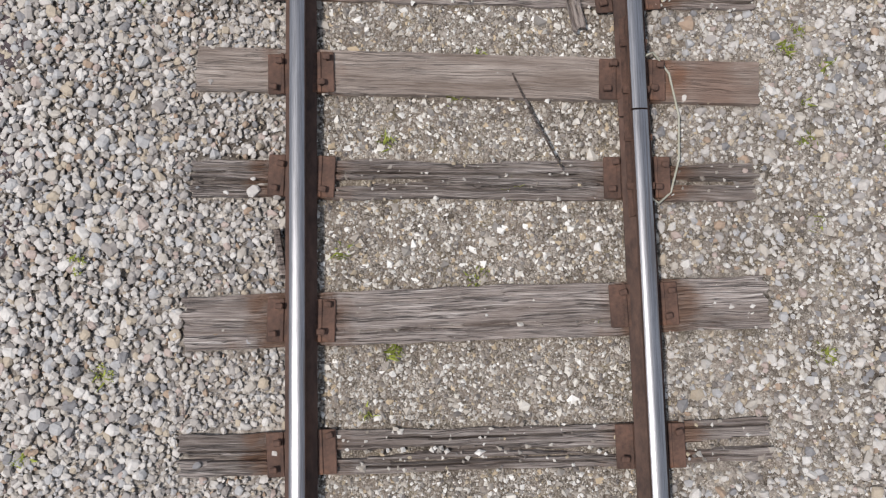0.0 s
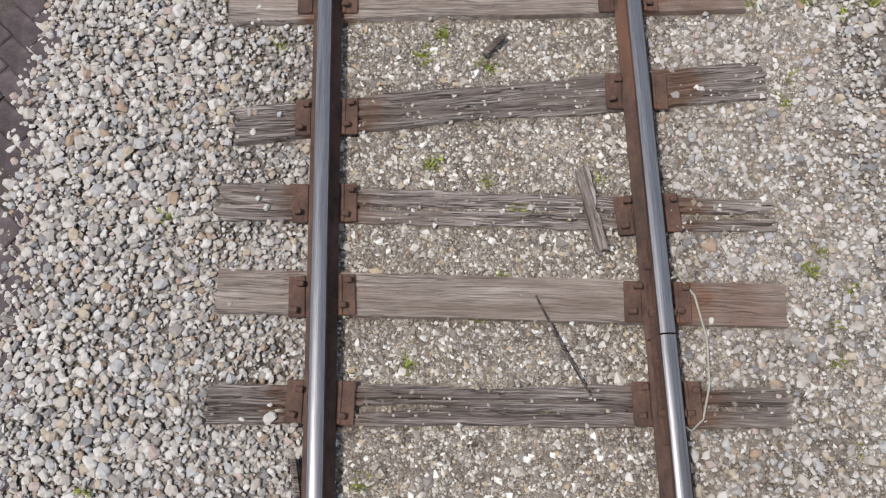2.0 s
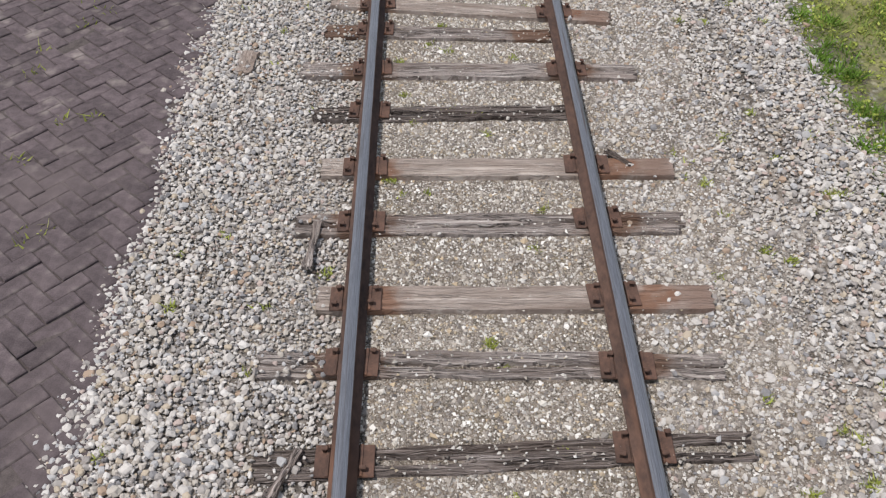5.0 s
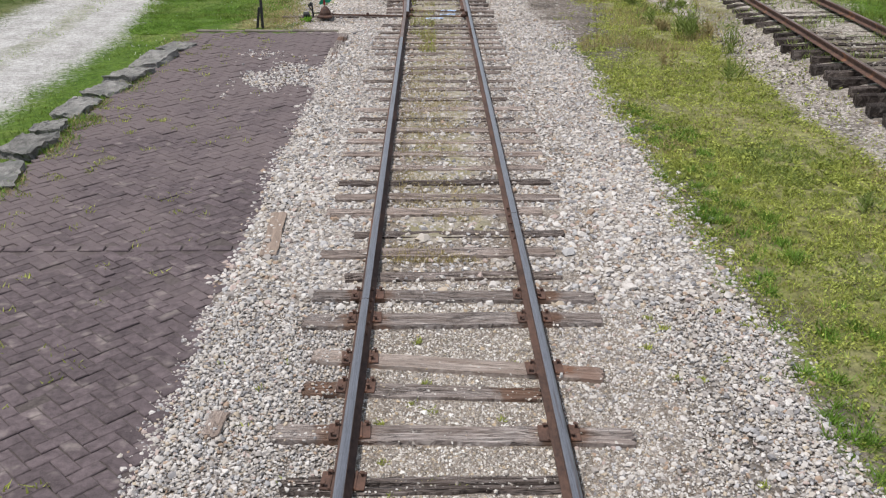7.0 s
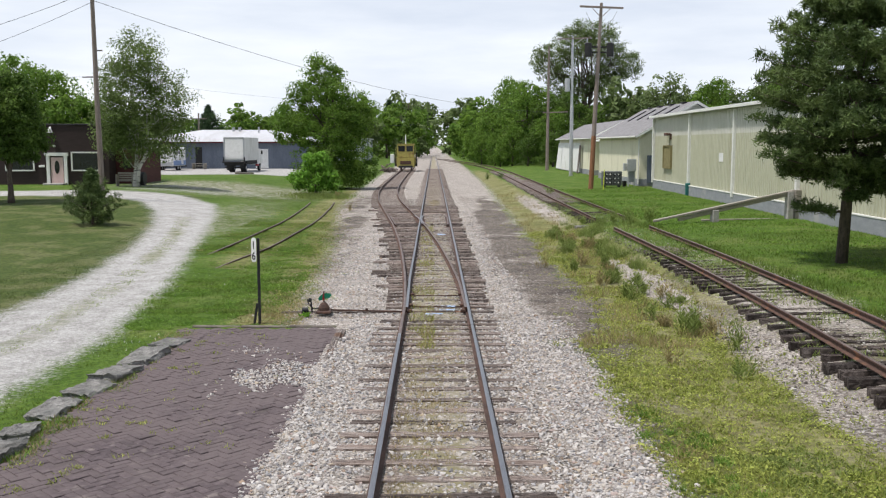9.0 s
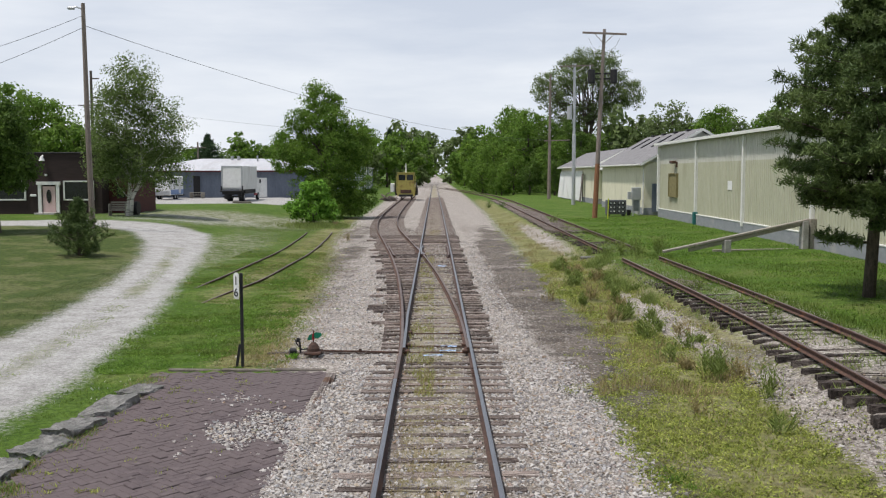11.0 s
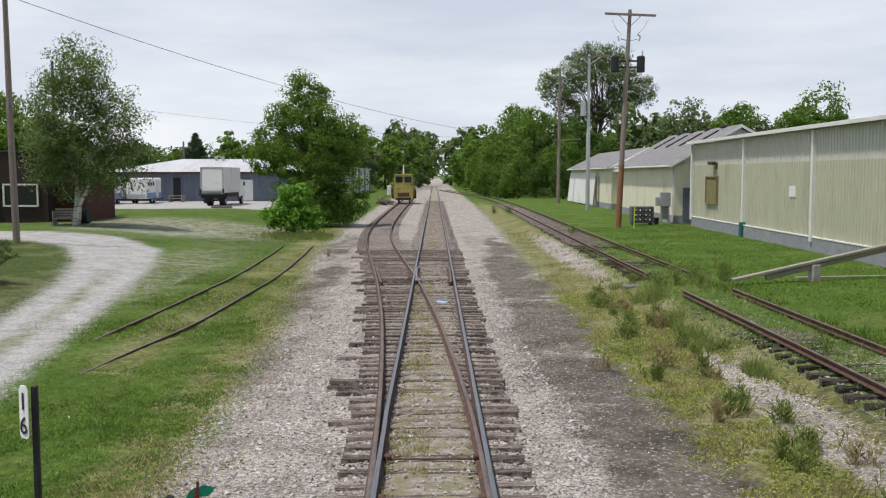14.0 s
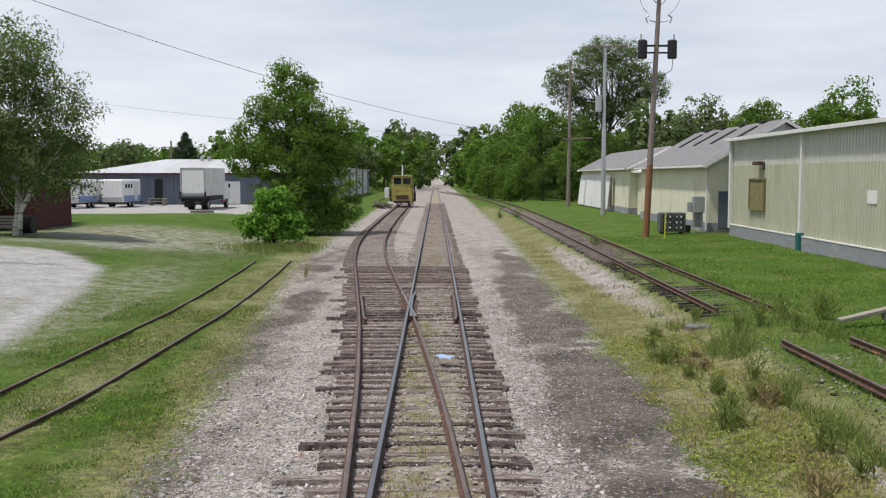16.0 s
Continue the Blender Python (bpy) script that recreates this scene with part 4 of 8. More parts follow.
def tie_geo(length, wide, deep, seed, rough=1.0, split=0, nx=44, ny=10):
    """A worn timber: ragged edges and ends, checked top, long cracks along the grain, a rotted split."""
    r = random.Random(seed)
    g = Geo()
    cracks = [(r.uniform(0.1, 0.9), r.uniform(-0.2, 0.6), r.uniform(0.25, 0.9), r.uniform(0.01, 0.026)) for _ in range(3 + int(5 * rough))]
    slot = max(0.5 / ny, 0.018)
    bow = r.uniform(-0.012, 0.012) * rough
    us = np.linspace(0, 1, nx + 1)
    low = np.array([[noise.noise(Vector((u * 5, seed * 3.1, sd))) + 0.5 * noise.noise(Vector((u * 17, seed * 1.7, sd))) for u in us] for sd in (0.0, 5.0)])
    wander = [[cv + 0.05 * noise.noise(Vector((u * 5, cv * 9, seed))) for u in us] for cv, *_ in cracks]
    rift = [0.45 + 0.16 * noise.noise(Vector((u * 3.2, 7, seed))) for u in us]
    gape = [max(0.0, noise.noise(Vector((u * 2.6, seed, 5))) + 0.3) for u in us]
    vs = []
    for i, u in enumerate(us):
        for j in range(ny + 1):
            v = j / ny
            side = low[0, i] if v < 0.5 else low[1, i]
            edge = abs(v - 0.5) * 2
            x = (u - 0.5) * length
            y = (v - 0.5) * wide + 0.02 * rough * side * edge ** 2 + bow * math.sin(math.pi * u)
            if i in (0, nx):
                x += noise.noise(Vector((v * 7, seed, 2))) * 0.06 * rough
            z = noise.noise(Vector((u * 14, v * 12, seed))) * 0.006 * rough + noise.noise(Vector((u * 9, v * 40, seed))) * 0.004 * rough
            z -= 0.02 * rough * max(0, edge - 0.8) * 5 * max(0, 0.4 + low[0, nx - i])
            for c, (cv, c0, cl, cd) in enumerate(cracks):
                if c0 < u < c0 + cl and abs(v - wander[c][i]) < slot:
                    z -= cd * rough
            if split and abs(v - rift[i]) < 0.03 + 0.14 * gape[i]:
                z -= 0.05 * min(1.0, gape[i] * 3)
            vs.append((x, y, z))
    faces = [(i * (ny + 1) + j, (i + 1) * (ny + 1) + j, (i + 1) * (ny + 1) + j + 1, i * (ny + 1) + j + 1) for i in range(nx) for j in range(ny)]
    ring = [i * (ny + 1) for i in range(nx + 1)] + [nx * (ny + 1) + j for j in range(1, ny + 1)] + [i * (ny + 1) + ny for i in range(nx - 1, -1, -1)] + [j for j in range(ny - 1, 0, -1)]
    o = len(vs)
    vs += [(vs[k][0], vs[k][1], -deep) for k in ring]
    n = len(ring)
    faces += [(ring[k], o + k, o + (k + 1) % n, ring[(k + 1) % n]) for k in range(n)]
    return g.add(vs, faces)


spike_mesh = Geo().box((0, 0, 0.012), (0.016, 0.016, 0.05)).box((0.006, 0, 0.038), (0.036, 0.028, 0.014), bev=0.005).mesh("spike", M_RUST)
plate_geo = Geo().box((0, 0, 0.007), (0.30, 0.19, 0.014), bev=0.004)
for sx in (-0.083, 0.083):
    plate_geo.box((sx, 0, 0.017), (0.018, 0.19, 0.01), bev=0.003)
plate_mesh = plate_geo.mesh("tie_plate", M_RUST)


def add_plates(tie, tie_x, skew, where, seed):
    """Steel plates with spikes under each rail; where: rail x values."""
    r = random.Random(seed)
    for wx in where:
        pl = part("tie_plate", plate_mesh, None, tie, "rust-brown steel tie plate")
        pl.matrix_basis = pose(wx - tie_x, (wx - tie_x) * math.tan(radians(skew)) * 0 + r.uniform(-0.02, 0.02), 0.002, 0, 0, -skew + r.uniform(-3, 3))
        for sx, sy, a in ((-0.1, 0.055, 0), (0.1, -0.055, 180), (-0.125, -0.06, 0), (0.125, 0.06, 180)):
            if r.random() < 0.8:
                sp = part("spike", spike_mesh, None, pl)
                sp.matrix_basis = pose(sx, sy + r.uniform(-0.008, 0.008), 0.0 + r.uniform(0, 0.014), r.uniform(-7, 7), r.uniform(-8, 8), a + r.uniform(-14, 14))


# x and y of both ends, width, wood (0 weathered, 1 pale, 2 dark), roughness, split, height
NEAR_TIES = [
    (-1.28, 0.74, 1.28, 0.76, 0.18, 0, 1.0, 1, 0.0), (-1.27, 1.31, 1.30, 1.35, 0.235, 0, 0.7, 0, 0.012),
    (-1.25, 1.97, 1.28, 1.90, 0.17, 0, 1.0, 1, 0.004), (-1.23, 2.48, 1.33, 2.35, 0.20, 1, 0.25, 0, 0.014),
    (-1.25, 2.92, 1.34, 2.79, 0.17, 0, 1.0, 1, -0.004), (-1.19, 3.31, 1.38, 3.50, 0.18, 0, 1.0, 0, 0.004),
    (-1.25, 3.98, 1.34, 3.99, 0.21, 1, 0.25, 0, 0.014), (-1.20, 4.42, 1.30, 4.50, 0.17, 2, 1.0, 1, -0.006),
    (-1.26, 5.07, 1.28, 5.01, 0.18, 0, 1.0, 1, 0.0), (-0.98, 5.55, 1.33, 5.52, 0.19, 1, 0.4, 0, 0.012),
    (-1.17, 6.22, 1.28, 6.20, 0.19, 0, 1.2, 1, 0.006), (-1.05, 6.79, 1.34, 6.75, 0.19, 1, 0.4, 0, 0.012),
    (-1.16, 7.44, 0.72, 7.44, 0.16, 2, 1.0, 1, 0.0), (-1.30, 8.03, 1.28, 7.95, 0.19, 0, 0.6, 0, 0.008),
    (-1.16, 8.64, 0.68, 8.52, 0.17, 0, 0.9, 0, 0.0), (-1.14, 9.12, 1.21, 8.80, 0.19, 1, 0.5, 0, 0.01),
    (-1.30, 9.72, 1.35, 9.74, 0.22, 0, 0.7, 0, 0.012), (-1.26, 10.23, 1.36, 10.16, 0.19, 0, 0.7, 0, 0.01),
]
far_spots = [(10.65, 0.13, 2), (11.2, 0.19, 0), (11.71, 0.12, 2), (12.34, 0.19, 1), (12.8, 0.19, 0), (13.34, 0.12, 2), (13.9, 0.16, 0), (14.48, 0.2, 1), (15.05, 0.16, 0), (15.58, 0.18, 0), (16.2, 0.15, 2), (16.75, 0.18, 0), (17.36, 0.16, 2), (18.03, 0.2, 0), (18.6, 0.16, 0), (19.24, 0.2, 2), (19.6, 0.2, 0), (20.3, 0.16, 0), (20.85, 0.18, 1), (21.35, 0.2, 1), (21.9, 0.17, 0), (22.45, 0.18, 0), (23.0, 0.17, 0), (23.45, 0.17, 0), (23.85, 0.18, 2)]
WOODS = [M_TIE, M_TIE_PALE, M_TIE_DARK]
FAR_WOODS = [M_TIE_FAR, M_TIE_FAR, M_TIE_DARK, M_TIE_BLACK]
TIE_WORDS = ["weathered grey-brown wooden tie bedded in ballast", "pale sound wooden tie bedded in ballast", "dark cracked wooden tie half sunk in ballast"]
for i, (x0, y0, x1, y1, wide, wood, rough, split, lift) in enumerate(NEAR_TIES):
    length, skew = math.hypot(x1 - x0, y1 - y0), math.degrees(math.atan2(y1 - y0, x1 - x0))
    tie = part("railway_tie", tie_geo(length, wide, 0.15, 20 + i, rough, split, 110, 24), WOODS[wood])
    tie.matrix_basis = pose((x0 + x1) / 2, (y0 + y1) / 2, TIE_TOP + lift, 0, 0, skew)
    tagged(tie, TIE_WORDS[wood], "railway tie", "ties of the main track")
    add_plates(tie, (x0 + x1) / 2, skew, [-GAUGE, GAUGE] if x1 > 0.8 else [-GAUGE], 40 + i)

plain_ties = {}


def far_tie(x0, x1, y, wide, wood, lift=0.0, skew=0.0, words=None, group="ties of the main track"):
    key = (round((x1 - x0) * 2) / 2, wide > 0.17, wood, rng.randrange(3))
    if key not in plain_ties:
        plain_ties[key] = tie_geo(key[0], 0.2 if key[1] else 0.16, 0.16, 100 + len(plain_ties), 0.8, wood == 2, 12, 5).mesh("railway_tie", FAR_WOODS[wood])
    tie = new("railway_tie", plain_ties[key])
    tie.matrix_basis = pose((x0 + x1) / 2, y, TIE_TOP + lift, 0, 0, skew) @ Matrix.Diagonal(((x1 - x0) / key[0], 1, 1, 1))
    return tagged(tie, words or TIE_WORDS[wood], "railway tie", group)


for y, wide, wood in far_spots:
    far_tie(-1.3 + rng.choice([-0.05, 0, 0.05, 0.3]), 1.36 - rng.choice([0, 0.03, 0.08, 0.25]), y, wide, wood, rng.uniform(-0.008, 0.014), rng.uniform(-1.5, 1.5))
far_tie(-3.68, 1.36, 25.1, 0.16, 2, -0.005, 0.3, "long dark headblock tie carrying the switch stand")
far_tie(-3.2, 1.32, 24.42, 0.16, 2, -0.03, -0.4, "long weathered headblock tie carrying the switch stand")
y = 25.7
while y < 64:
    d = TURN(y)
    jag = rng.choice([0, 0, 0, 0.08, 0.15, 0.35, 0.55]) if y > 27 else 0
    far_tie(-1.32 - d * 0.94 - jag + 0.1, 1.34 + rng.uniform(-0.12, 0.16), y, rng.choice([0.15, 0.16, 0.2]), rng.choice([0, 0, 0, 0, 2]), rng.uniform(-0.012, 0.016), rng.uniform(-1.5, 1.5), "weathered dark turnout tie standing proud of the ballast")
    y += rng.uniform(0.42, 0.6)
far_rows = {0: Geo(), 1: Geo()}


def row_tie(k, x0, x1, y, z, wide=0.2):
    far_rows[k].box(((x0 + x1) / 2, y, z - 0.07), (x1 - x0, wide, 0.15), (0, 0, rng.uniform(-1.5, 1.5)), 0.012)


while y < 160:
    row_tie(0, -1.3 + rng.uniform(-0.1, 0.1), 1.32 + rng.uniform(-0.1, 0.1), y, -0.02, rng.choice([0.16, 0.2]))
    d = TURN(y)
    row_tie(0, -1.3 - d, 1.3 - d, y + 0.1, -0.018)
    y += rng.uniform(0.55, 0.7)


def height_at(x, y):
    return float(land(x, y))


# right-hand spur, on its low bank
SPUR = glide([4, 17.8, 22.3, 26.4, 33, 40, 50, 60, 75, 95, 120, 150, 170, 190, 209, 235, 258], [6.35, 7.06, 7.3, 7.45, 7.58, 7.62, 7.66, 7.72, 7.85, 8.05, 8.2, 8.05, 7.5, 6.5, 5.2, 2.9, 0.95])


def spur_z(y):
    return 0.34 * (1 - float(step((y - 120) / 100)))


DULL = "rusty dark rail of the overgrown spur"
for a, b in ((-30, 43.6), (47.3, 258)):
    rail_thing([(SPUR(y), y, spur_z(y) + 0.015) for y in np.arange(a, b, 2.2)], DULL, False, "rails of the spur")
    rail_thing([(SPUR(y) + 1.505, y, spur_z(y) + 0.07) for y in np.arange(a, b, 2.2)], DULL, False, "rails of the spur")
y = -29.0
while y < 130:
    if y > 62 or y < 6:
        row_tie(1, SPUR(y) - 0.6 + rng.uniform(-0.15, 0.15), SPUR(y) + 2.1, y, spur_z(y) + 0.03)
    elif not 43.5 < y < 47.2 and not (35 < y < 44 and rng.random() < 0.45):
        lift = spur_z(y) - TIE_TOP + rng.uniform(-0.02, 0.005) - 0.09 * float(step((y - 33) / 6)) * (y < 45)
        t_ = far_tie(SPUR(y) - 0.48 + rng.uniform(-0.12, 0.12), SPUR(y) + 2.05 + rng.uniform(-0.1, 0.15), y, rng.choice([0.16, 0.2]), 3, lift, -3 + rng.uniform(-2.5, 2.5), "dark tie of the spur sticking out of its bank", "ties of the spur")
        t_.matrix_basis = t_.matrix_basis @ pose(0, 0, 0, 0, -1.7, 0)
    y += rng.uniform(0.5, 0.62)

for k, words in ((0, "weathered ties of the main track and siding far off"), (1, "dark ties of the spur far off")):
    tagged(part("railway_ties", far_rows[k], M_TIE_FAR if k == 0 else M_TIE_DARK), words, "railway ties", kind="stuff")

# old rails left in the lawn
LAWN_RAIL = glide([32, 36.7, 40, 45, 50, 60, 69], [-7.3, -6.68, -6.4, -6.3, -6.2, -6.5, -7.0])
for off, ya, yb in ((0, 32.5, 68.5), (-1.6, 36.3, 67)):
    rail_thing([(LAWN_RAIL(q) + off, q, height_at(LAWN_RAIL(q) + off, q) - 0.055 - 0.09 * max(0, 1 - (q - ya) / 2.5)) for q in np.arange(ya, yb, 1.5)], "old dark rail sunk in the grass", False, "rails left in the lawn")

# ---- ballast stones ----
nrng = np.random.default_rng(5)


def turns(n):
    q = nrng.normal(size=(n, 4))
    q /= np.linalg.norm(q, axis=1)[:, None]
    w, x, y, z = q.T
    return np.stack([np.stack([1 - 2 * (y * y + z * z), 2 * (x * y - z * w), 2 * (x * z + y * w)], -1), np.stack([2 * (x * y + z * w), 1 - 2 * (x * x + z * z), 2 * (y * z - x * w)], -1), np.stack([2 * (x * z - y * w), 2 * (y * z + x * w), 1 - 2 * (x * x + y * y)], -1)], 1)


def scatter(x0, x1, y0, y1, gap):
    xs, ys = np.meshgrid(np.arange(x0, x1, gap), np.arange(y0, y1, gap))
    return xs.ravel() + nrng.uniform(-gap, gap, xs.size) * 0.6, ys.ravel() + nrng.uniform(-gap, gap, xs.size) * 0.6


ico = bmesh.new()
bmesh.ops.create_icosphere(ico, subdivisions=1, radius=1.0)
ICO_V, ICO_F = np.array([v.co[:] for v in ico.verts]), np.array([[v.index for v in f.verts] for f in ico.faces])
ico.free()
OCTA_V = np.array([(1, 0, 0), (-1, 0, 0), (0, 1, 0), (0, -1, 0), (0, 0, 1), (0, 0, -1)], float)
OCTA_F = np.array([(0, 2, 4), (2, 1, 4), (1, 3, 4), (3, 0, 4), (2, 0, 5), (1, 2, 5), (3, 1, 5), (0, 3, 5)])


blk = bmesh.new()
for ix, iy, iz in itertools.product((-1, 1), repeat=3):
    for p in ((0.52, 0.52, 0.95), (0.52, 0.95, 0.52), (0.95, 0.52, 0.52)):
        blk.verts.new((p[0] * ix, p[1] * iy, p[2] * iz))
bmesh.ops.convex_hull(blk, input=blk.verts)
bmesh.ops.triangulate(blk, faces=blk.faces)
blk.verts.index_update()
ROCK_V, ROCK_F = np.array([v.co[:] for v in blk.verts]), np.array([[v.index for v in f.verts] for f in blk.faces])
blk.free()


def stones(name, x, y, size, mat, label, sink=0.35, base=None, squash=0.72, full=False):
    """Broken stones, each an uneven lump lying flat."""
    n = len(x)
    if full == 2:
        lump = np.repeat(nrng.uniform(0.72, 1.22, (n, 8, 1)), 3, 1)
        corner = ROCK_V[None] * lump * nrng.uniform(0.62, 1.3, (n, 1, 3)) + nrng.normal(0, 0.07, (n, 24, 3))
    elif full:
        corner = ICO_V[None] * nrng.uniform(0.7, 1.2, (n, 12, 1)) * nrng.uniform(0.6, 1.25, (n, 1, 3)) + nrng.normal(0, 0.12, (n, 12, 3))
    else:
        corner = OCTA_V[None] * nrng.uniform(0.7, 1.2, (n, 6, 1)) * nrng.uniform(0.7, 1.25, (n, 1, 3)) * 0.85 + nrng.normal(0, 0.16, (n, 6, 3))
    v = np.einsum("nij,nkj->nki", turns(n), corner) * size[:, None, None]
    v[:, :, 2] *= squash
    v[:, :, 0] += x[:, None]
    v[:, :, 1] += y[:, None]
    v[:, :, 2] += (land(x, y) if base is None else base)[:, None] + size[:, None] * (0.5 - sink)
    f = (ROCK_F if full == 2 else ICO_F if full else OCTA_F)[None] + (np.arange(n) * corner.shape[1])[:, None, None]
    return tagged(new(name, raw_mesh(name, v.reshape(-1, 3), f.reshape(-1, f.shape[2]), mat)), label, "gravel", kind="stuff")


def on_tie(x, y):
    hit = np.zeros(len(x), bool)
    for x0, y0, x1, y1, wide, *_ in NEAR_TIES:
        c = y0 + (x - x0) / (x1 - x0) * (y1 - y0)
        hit |= (np.abs(y - c) < wide / 2 + 0.012) & (x > x0 - 0.02) & (x < x1 + 0.02)
    return hit


def near_rail(x, gap):
    return (np.abs(np.abs(x) - GAUGE) < gap)


edge_l = lambda y: -2.24 + 0.1 * np.sin(y * 1.7) * np.sin(y * 0.53 + 1) + 0.05 * np.sin(y * 5.1)


PYR_V = np.array([(1, 0.2, -0.4), (-0.2, 1, -0.4), (-1, -0.2, -0.4), (0.2, -1, -0.4), (0, 0, 0.6)])
PYR_F = np.array([(0, 1, 4), (1, 2, 4), (2, 3, 4), (3, 0, 4)])


def crumbs(name, x, y, size, mat, label, base):
    """Crumbs of stone, too small to show more than their tops."""
    n = len(x)
    a = nrng.uniform(0, 2 * math.pi, n)
    v = PYR_V[None] * nrng.uniform(0.6, 1.3, (n, 5, 1)) + nrng.normal(0, 0.18, (n, 5, 3))
    ca_, sa_ = np.cos(a)[:, None], np.sin(a)[:, None]
    v = np.stack([v[:, :, 0] * ca_ - v[:, :, 1] * sa_, v[:, :, 0] * sa_ + v[:, :, 1] * ca_, v[:, :, 2]], -1) * size[:, None, None]
    v += np.stack([x, y, base + 0.12 * size], -1)[:, None, :]
    f = PYR_F[None] + (np.arange(n) * 5)[:, None, None]
    return tagged(new(name, raw_mesh(name, v.reshape(-1, 3), f.reshape(-1, 3), mat)), label, "gravel", kind="stuff")


def bedded(x, y):
    """The height under stones, on the ties or on the ground."""
    return land(x, y) + np.where(on_tie(x, y), 0.035, 0)


def heap(x0, x1, y0, y1, gap, middle, spread_, low, high, full, lower, label, rule, on=0.07):
    """A layer of broken stone over a strip of the shoulder, its base lower or higher in the heap."""
    x, y = scatter(x0, x1, y0, y1, gap)
    keep = rule(x, y) & ~(on_tie(x, y) & (nrng.random(len(x)) > on * (1 + 5 * ((y > 4.3) & (x < -0.9)))))
    x, y = x[keep], y[keep]
    size = nrng.lognormal(math.log(middle), spread_, len(x)).clip(low, high) * (0.8 + 0.22 * step((np.abs(x) - 1.05) / 0.5))
    return stones("ballast_stones", x, y, size, M_STONE, label, 0.3, bedded(x, y) - lower + nrng.normal(0, 0.004, len(x)), 0.8, full)


left_heap = lambda x, y: x > edge_l(y) + nrng.normal(0, 0.045, len(x))
right_heap = lambda x, y: (x < 2.8 + 0.1 * np.sin(y * 2.1) + nrng.normal(0, 0.09, len(x))) & (nrng.random(len(x)) < 0.08 + 0.92 * step((x - 1.75) / 0.7))
heap(-2.5, -0.83, -0.2, 10, 0.0255, 0.0135, 0.3, 0.009, 0.024, False, 0.003, "pale broken ballast deep in the heap", left_heap, 0)
heap(-2.5, -0.83, -0.2, 5.0, 0.0315, 0.0142, 0.27, 0.0085, 0.027, 2, 0.0, "loose pale limestone ballast heaped beside the rail", left_heap)
heap(-2.5, -0.83, 5.0, 10, 0.0335, 0.0172, 0.26, 0.011, 0.03, True, 0.0, "loose pale limestone ballast heaped beside the rail", left_heap)
heap(1.7, 3.0, -0.2, 10, 0.027, 0.0135, 0.3, 0.009, 0.024, False, 0.003, "pale broken ballast deep in the heap", right_heap, 0)
heap(1.7, 3.0, -0.2, 4.2, 0.0325, 0.014, 0.3, 0.0085, 0.03, 2, 0.0, "loose pale limestone ballast along the track", right_heap)
heap(1.7, 3.0, 4.2, 10, 0.034, 0.018, 0.3, 0.011, 0.034, True, 0.0, "loose pale limestone ballast along the track", right_heap)
x, y = scatter(0.84, 2.0, -0.2, 10, 0.0285)
keep = ~(on_tie(x, y) & (nrng.random(len(x)) > 0.04)) & (nrng.random(len(x)) < 0.62)
x, y = x[keep], y[keep]
stones("ballast_stones", x, y, nrng.lognormal(math.log(0.0135), 0.36, len(x)).clip(0.008, 0.03), M_STONE, "small pale ballast along the track", 0.3, bedded(x, y), 0.8, True)
x, y = scatter(-0.7, 0.7, -0.2, 10.5, 0.0235)
keep = ~(on_tie(x, y) & (nrng.random(len(x)) > 0.03)) & (nrng.random(len(x)) < 0.55)
x, y = x[keep], y[keep]
stones("grit_stones", x, y, nrng.lognormal(math.log(0.0115), 0.42, len(x)).clip(0.007, 0.035), M_GRIT, "small trodden stones and grit between the rails", 0.4, land(x, y) + np.where(on_tie(x, y), 0.03, 0))
x, y = scatter(-0.7, 0.7, -0.2, 10.5, 0.0195)
keep = ~(on_tie(x, y) & (nrng.random(len(x)) > 0.13))
x, y = x[keep], y[keep]
crumbs("grit_stones", x, y, nrng.lognormal(math.log(0.0085), 0.35, len(x)).clip(0.004, 0.018), M_CRUMB, "brownish crumbled grit between the rails", land(x, y) + np.where(on_tie(x, y), 0.034, 0.004))
x, y = scatter(0.84, 1.95, -0.2, 10, 0.022)
keep = ~(on_tie(x, y) & (nrng.random(len(x)) > 0.16))
x, y = x[keep], y[keep]
crumbs("grit_stones", x, y, nrng.lognormal(math.log(0.009), 0.35, len(x)).clip(0.004, 0.018), M_CRUMB, "brownish crumbled grit beside the rail", land(x, y) + np.where(on_tie(x, y), 0.036, 0.004))
x, y = scatter(-2.6, 3.0, 10, 24, 0.047)
keep = ((x > edge_l(y) + nrng.normal(0, 0.06, len(x)) + 0.35 * step((y - 19.5) / 3)) & ~near_rail(x, 0.085) & (x < 2.8 + nrng.normal(0, 0.15, len(x))) & ((np.abs(x) > 0.8) | (nrng.random(len(x)) < 0.4)))
keep &= np.min(np.abs(y[:, None] - np.array([s[0] for s in far_spots])[None]), 1) > np.where((np.abs(x) < 1.3) & (nrng.random(len(x)) < 0.9), 0.105, 0)
x, y = x[keep], y[keep]
for chosen, whole in ((y < 14, True), (y >= 14, False)):
    stones("ballast_stones", x[chosen], y[chosen], nrng.lognormal(math.log(0.0245 if whole else 0.029), 0.32, chosen.sum()).clip(0.014, 0.065), M_STONE, "loose pale limestone ballast along the track", 0.35, None, 0.75, whole)
x, y = scatter(-6.2, 4.6, 24, 60, 0.093)
bl_, br_ = np.array([BALLAST_L(q) for q in y]), np.array([BALLAST_R(q) for q in y])
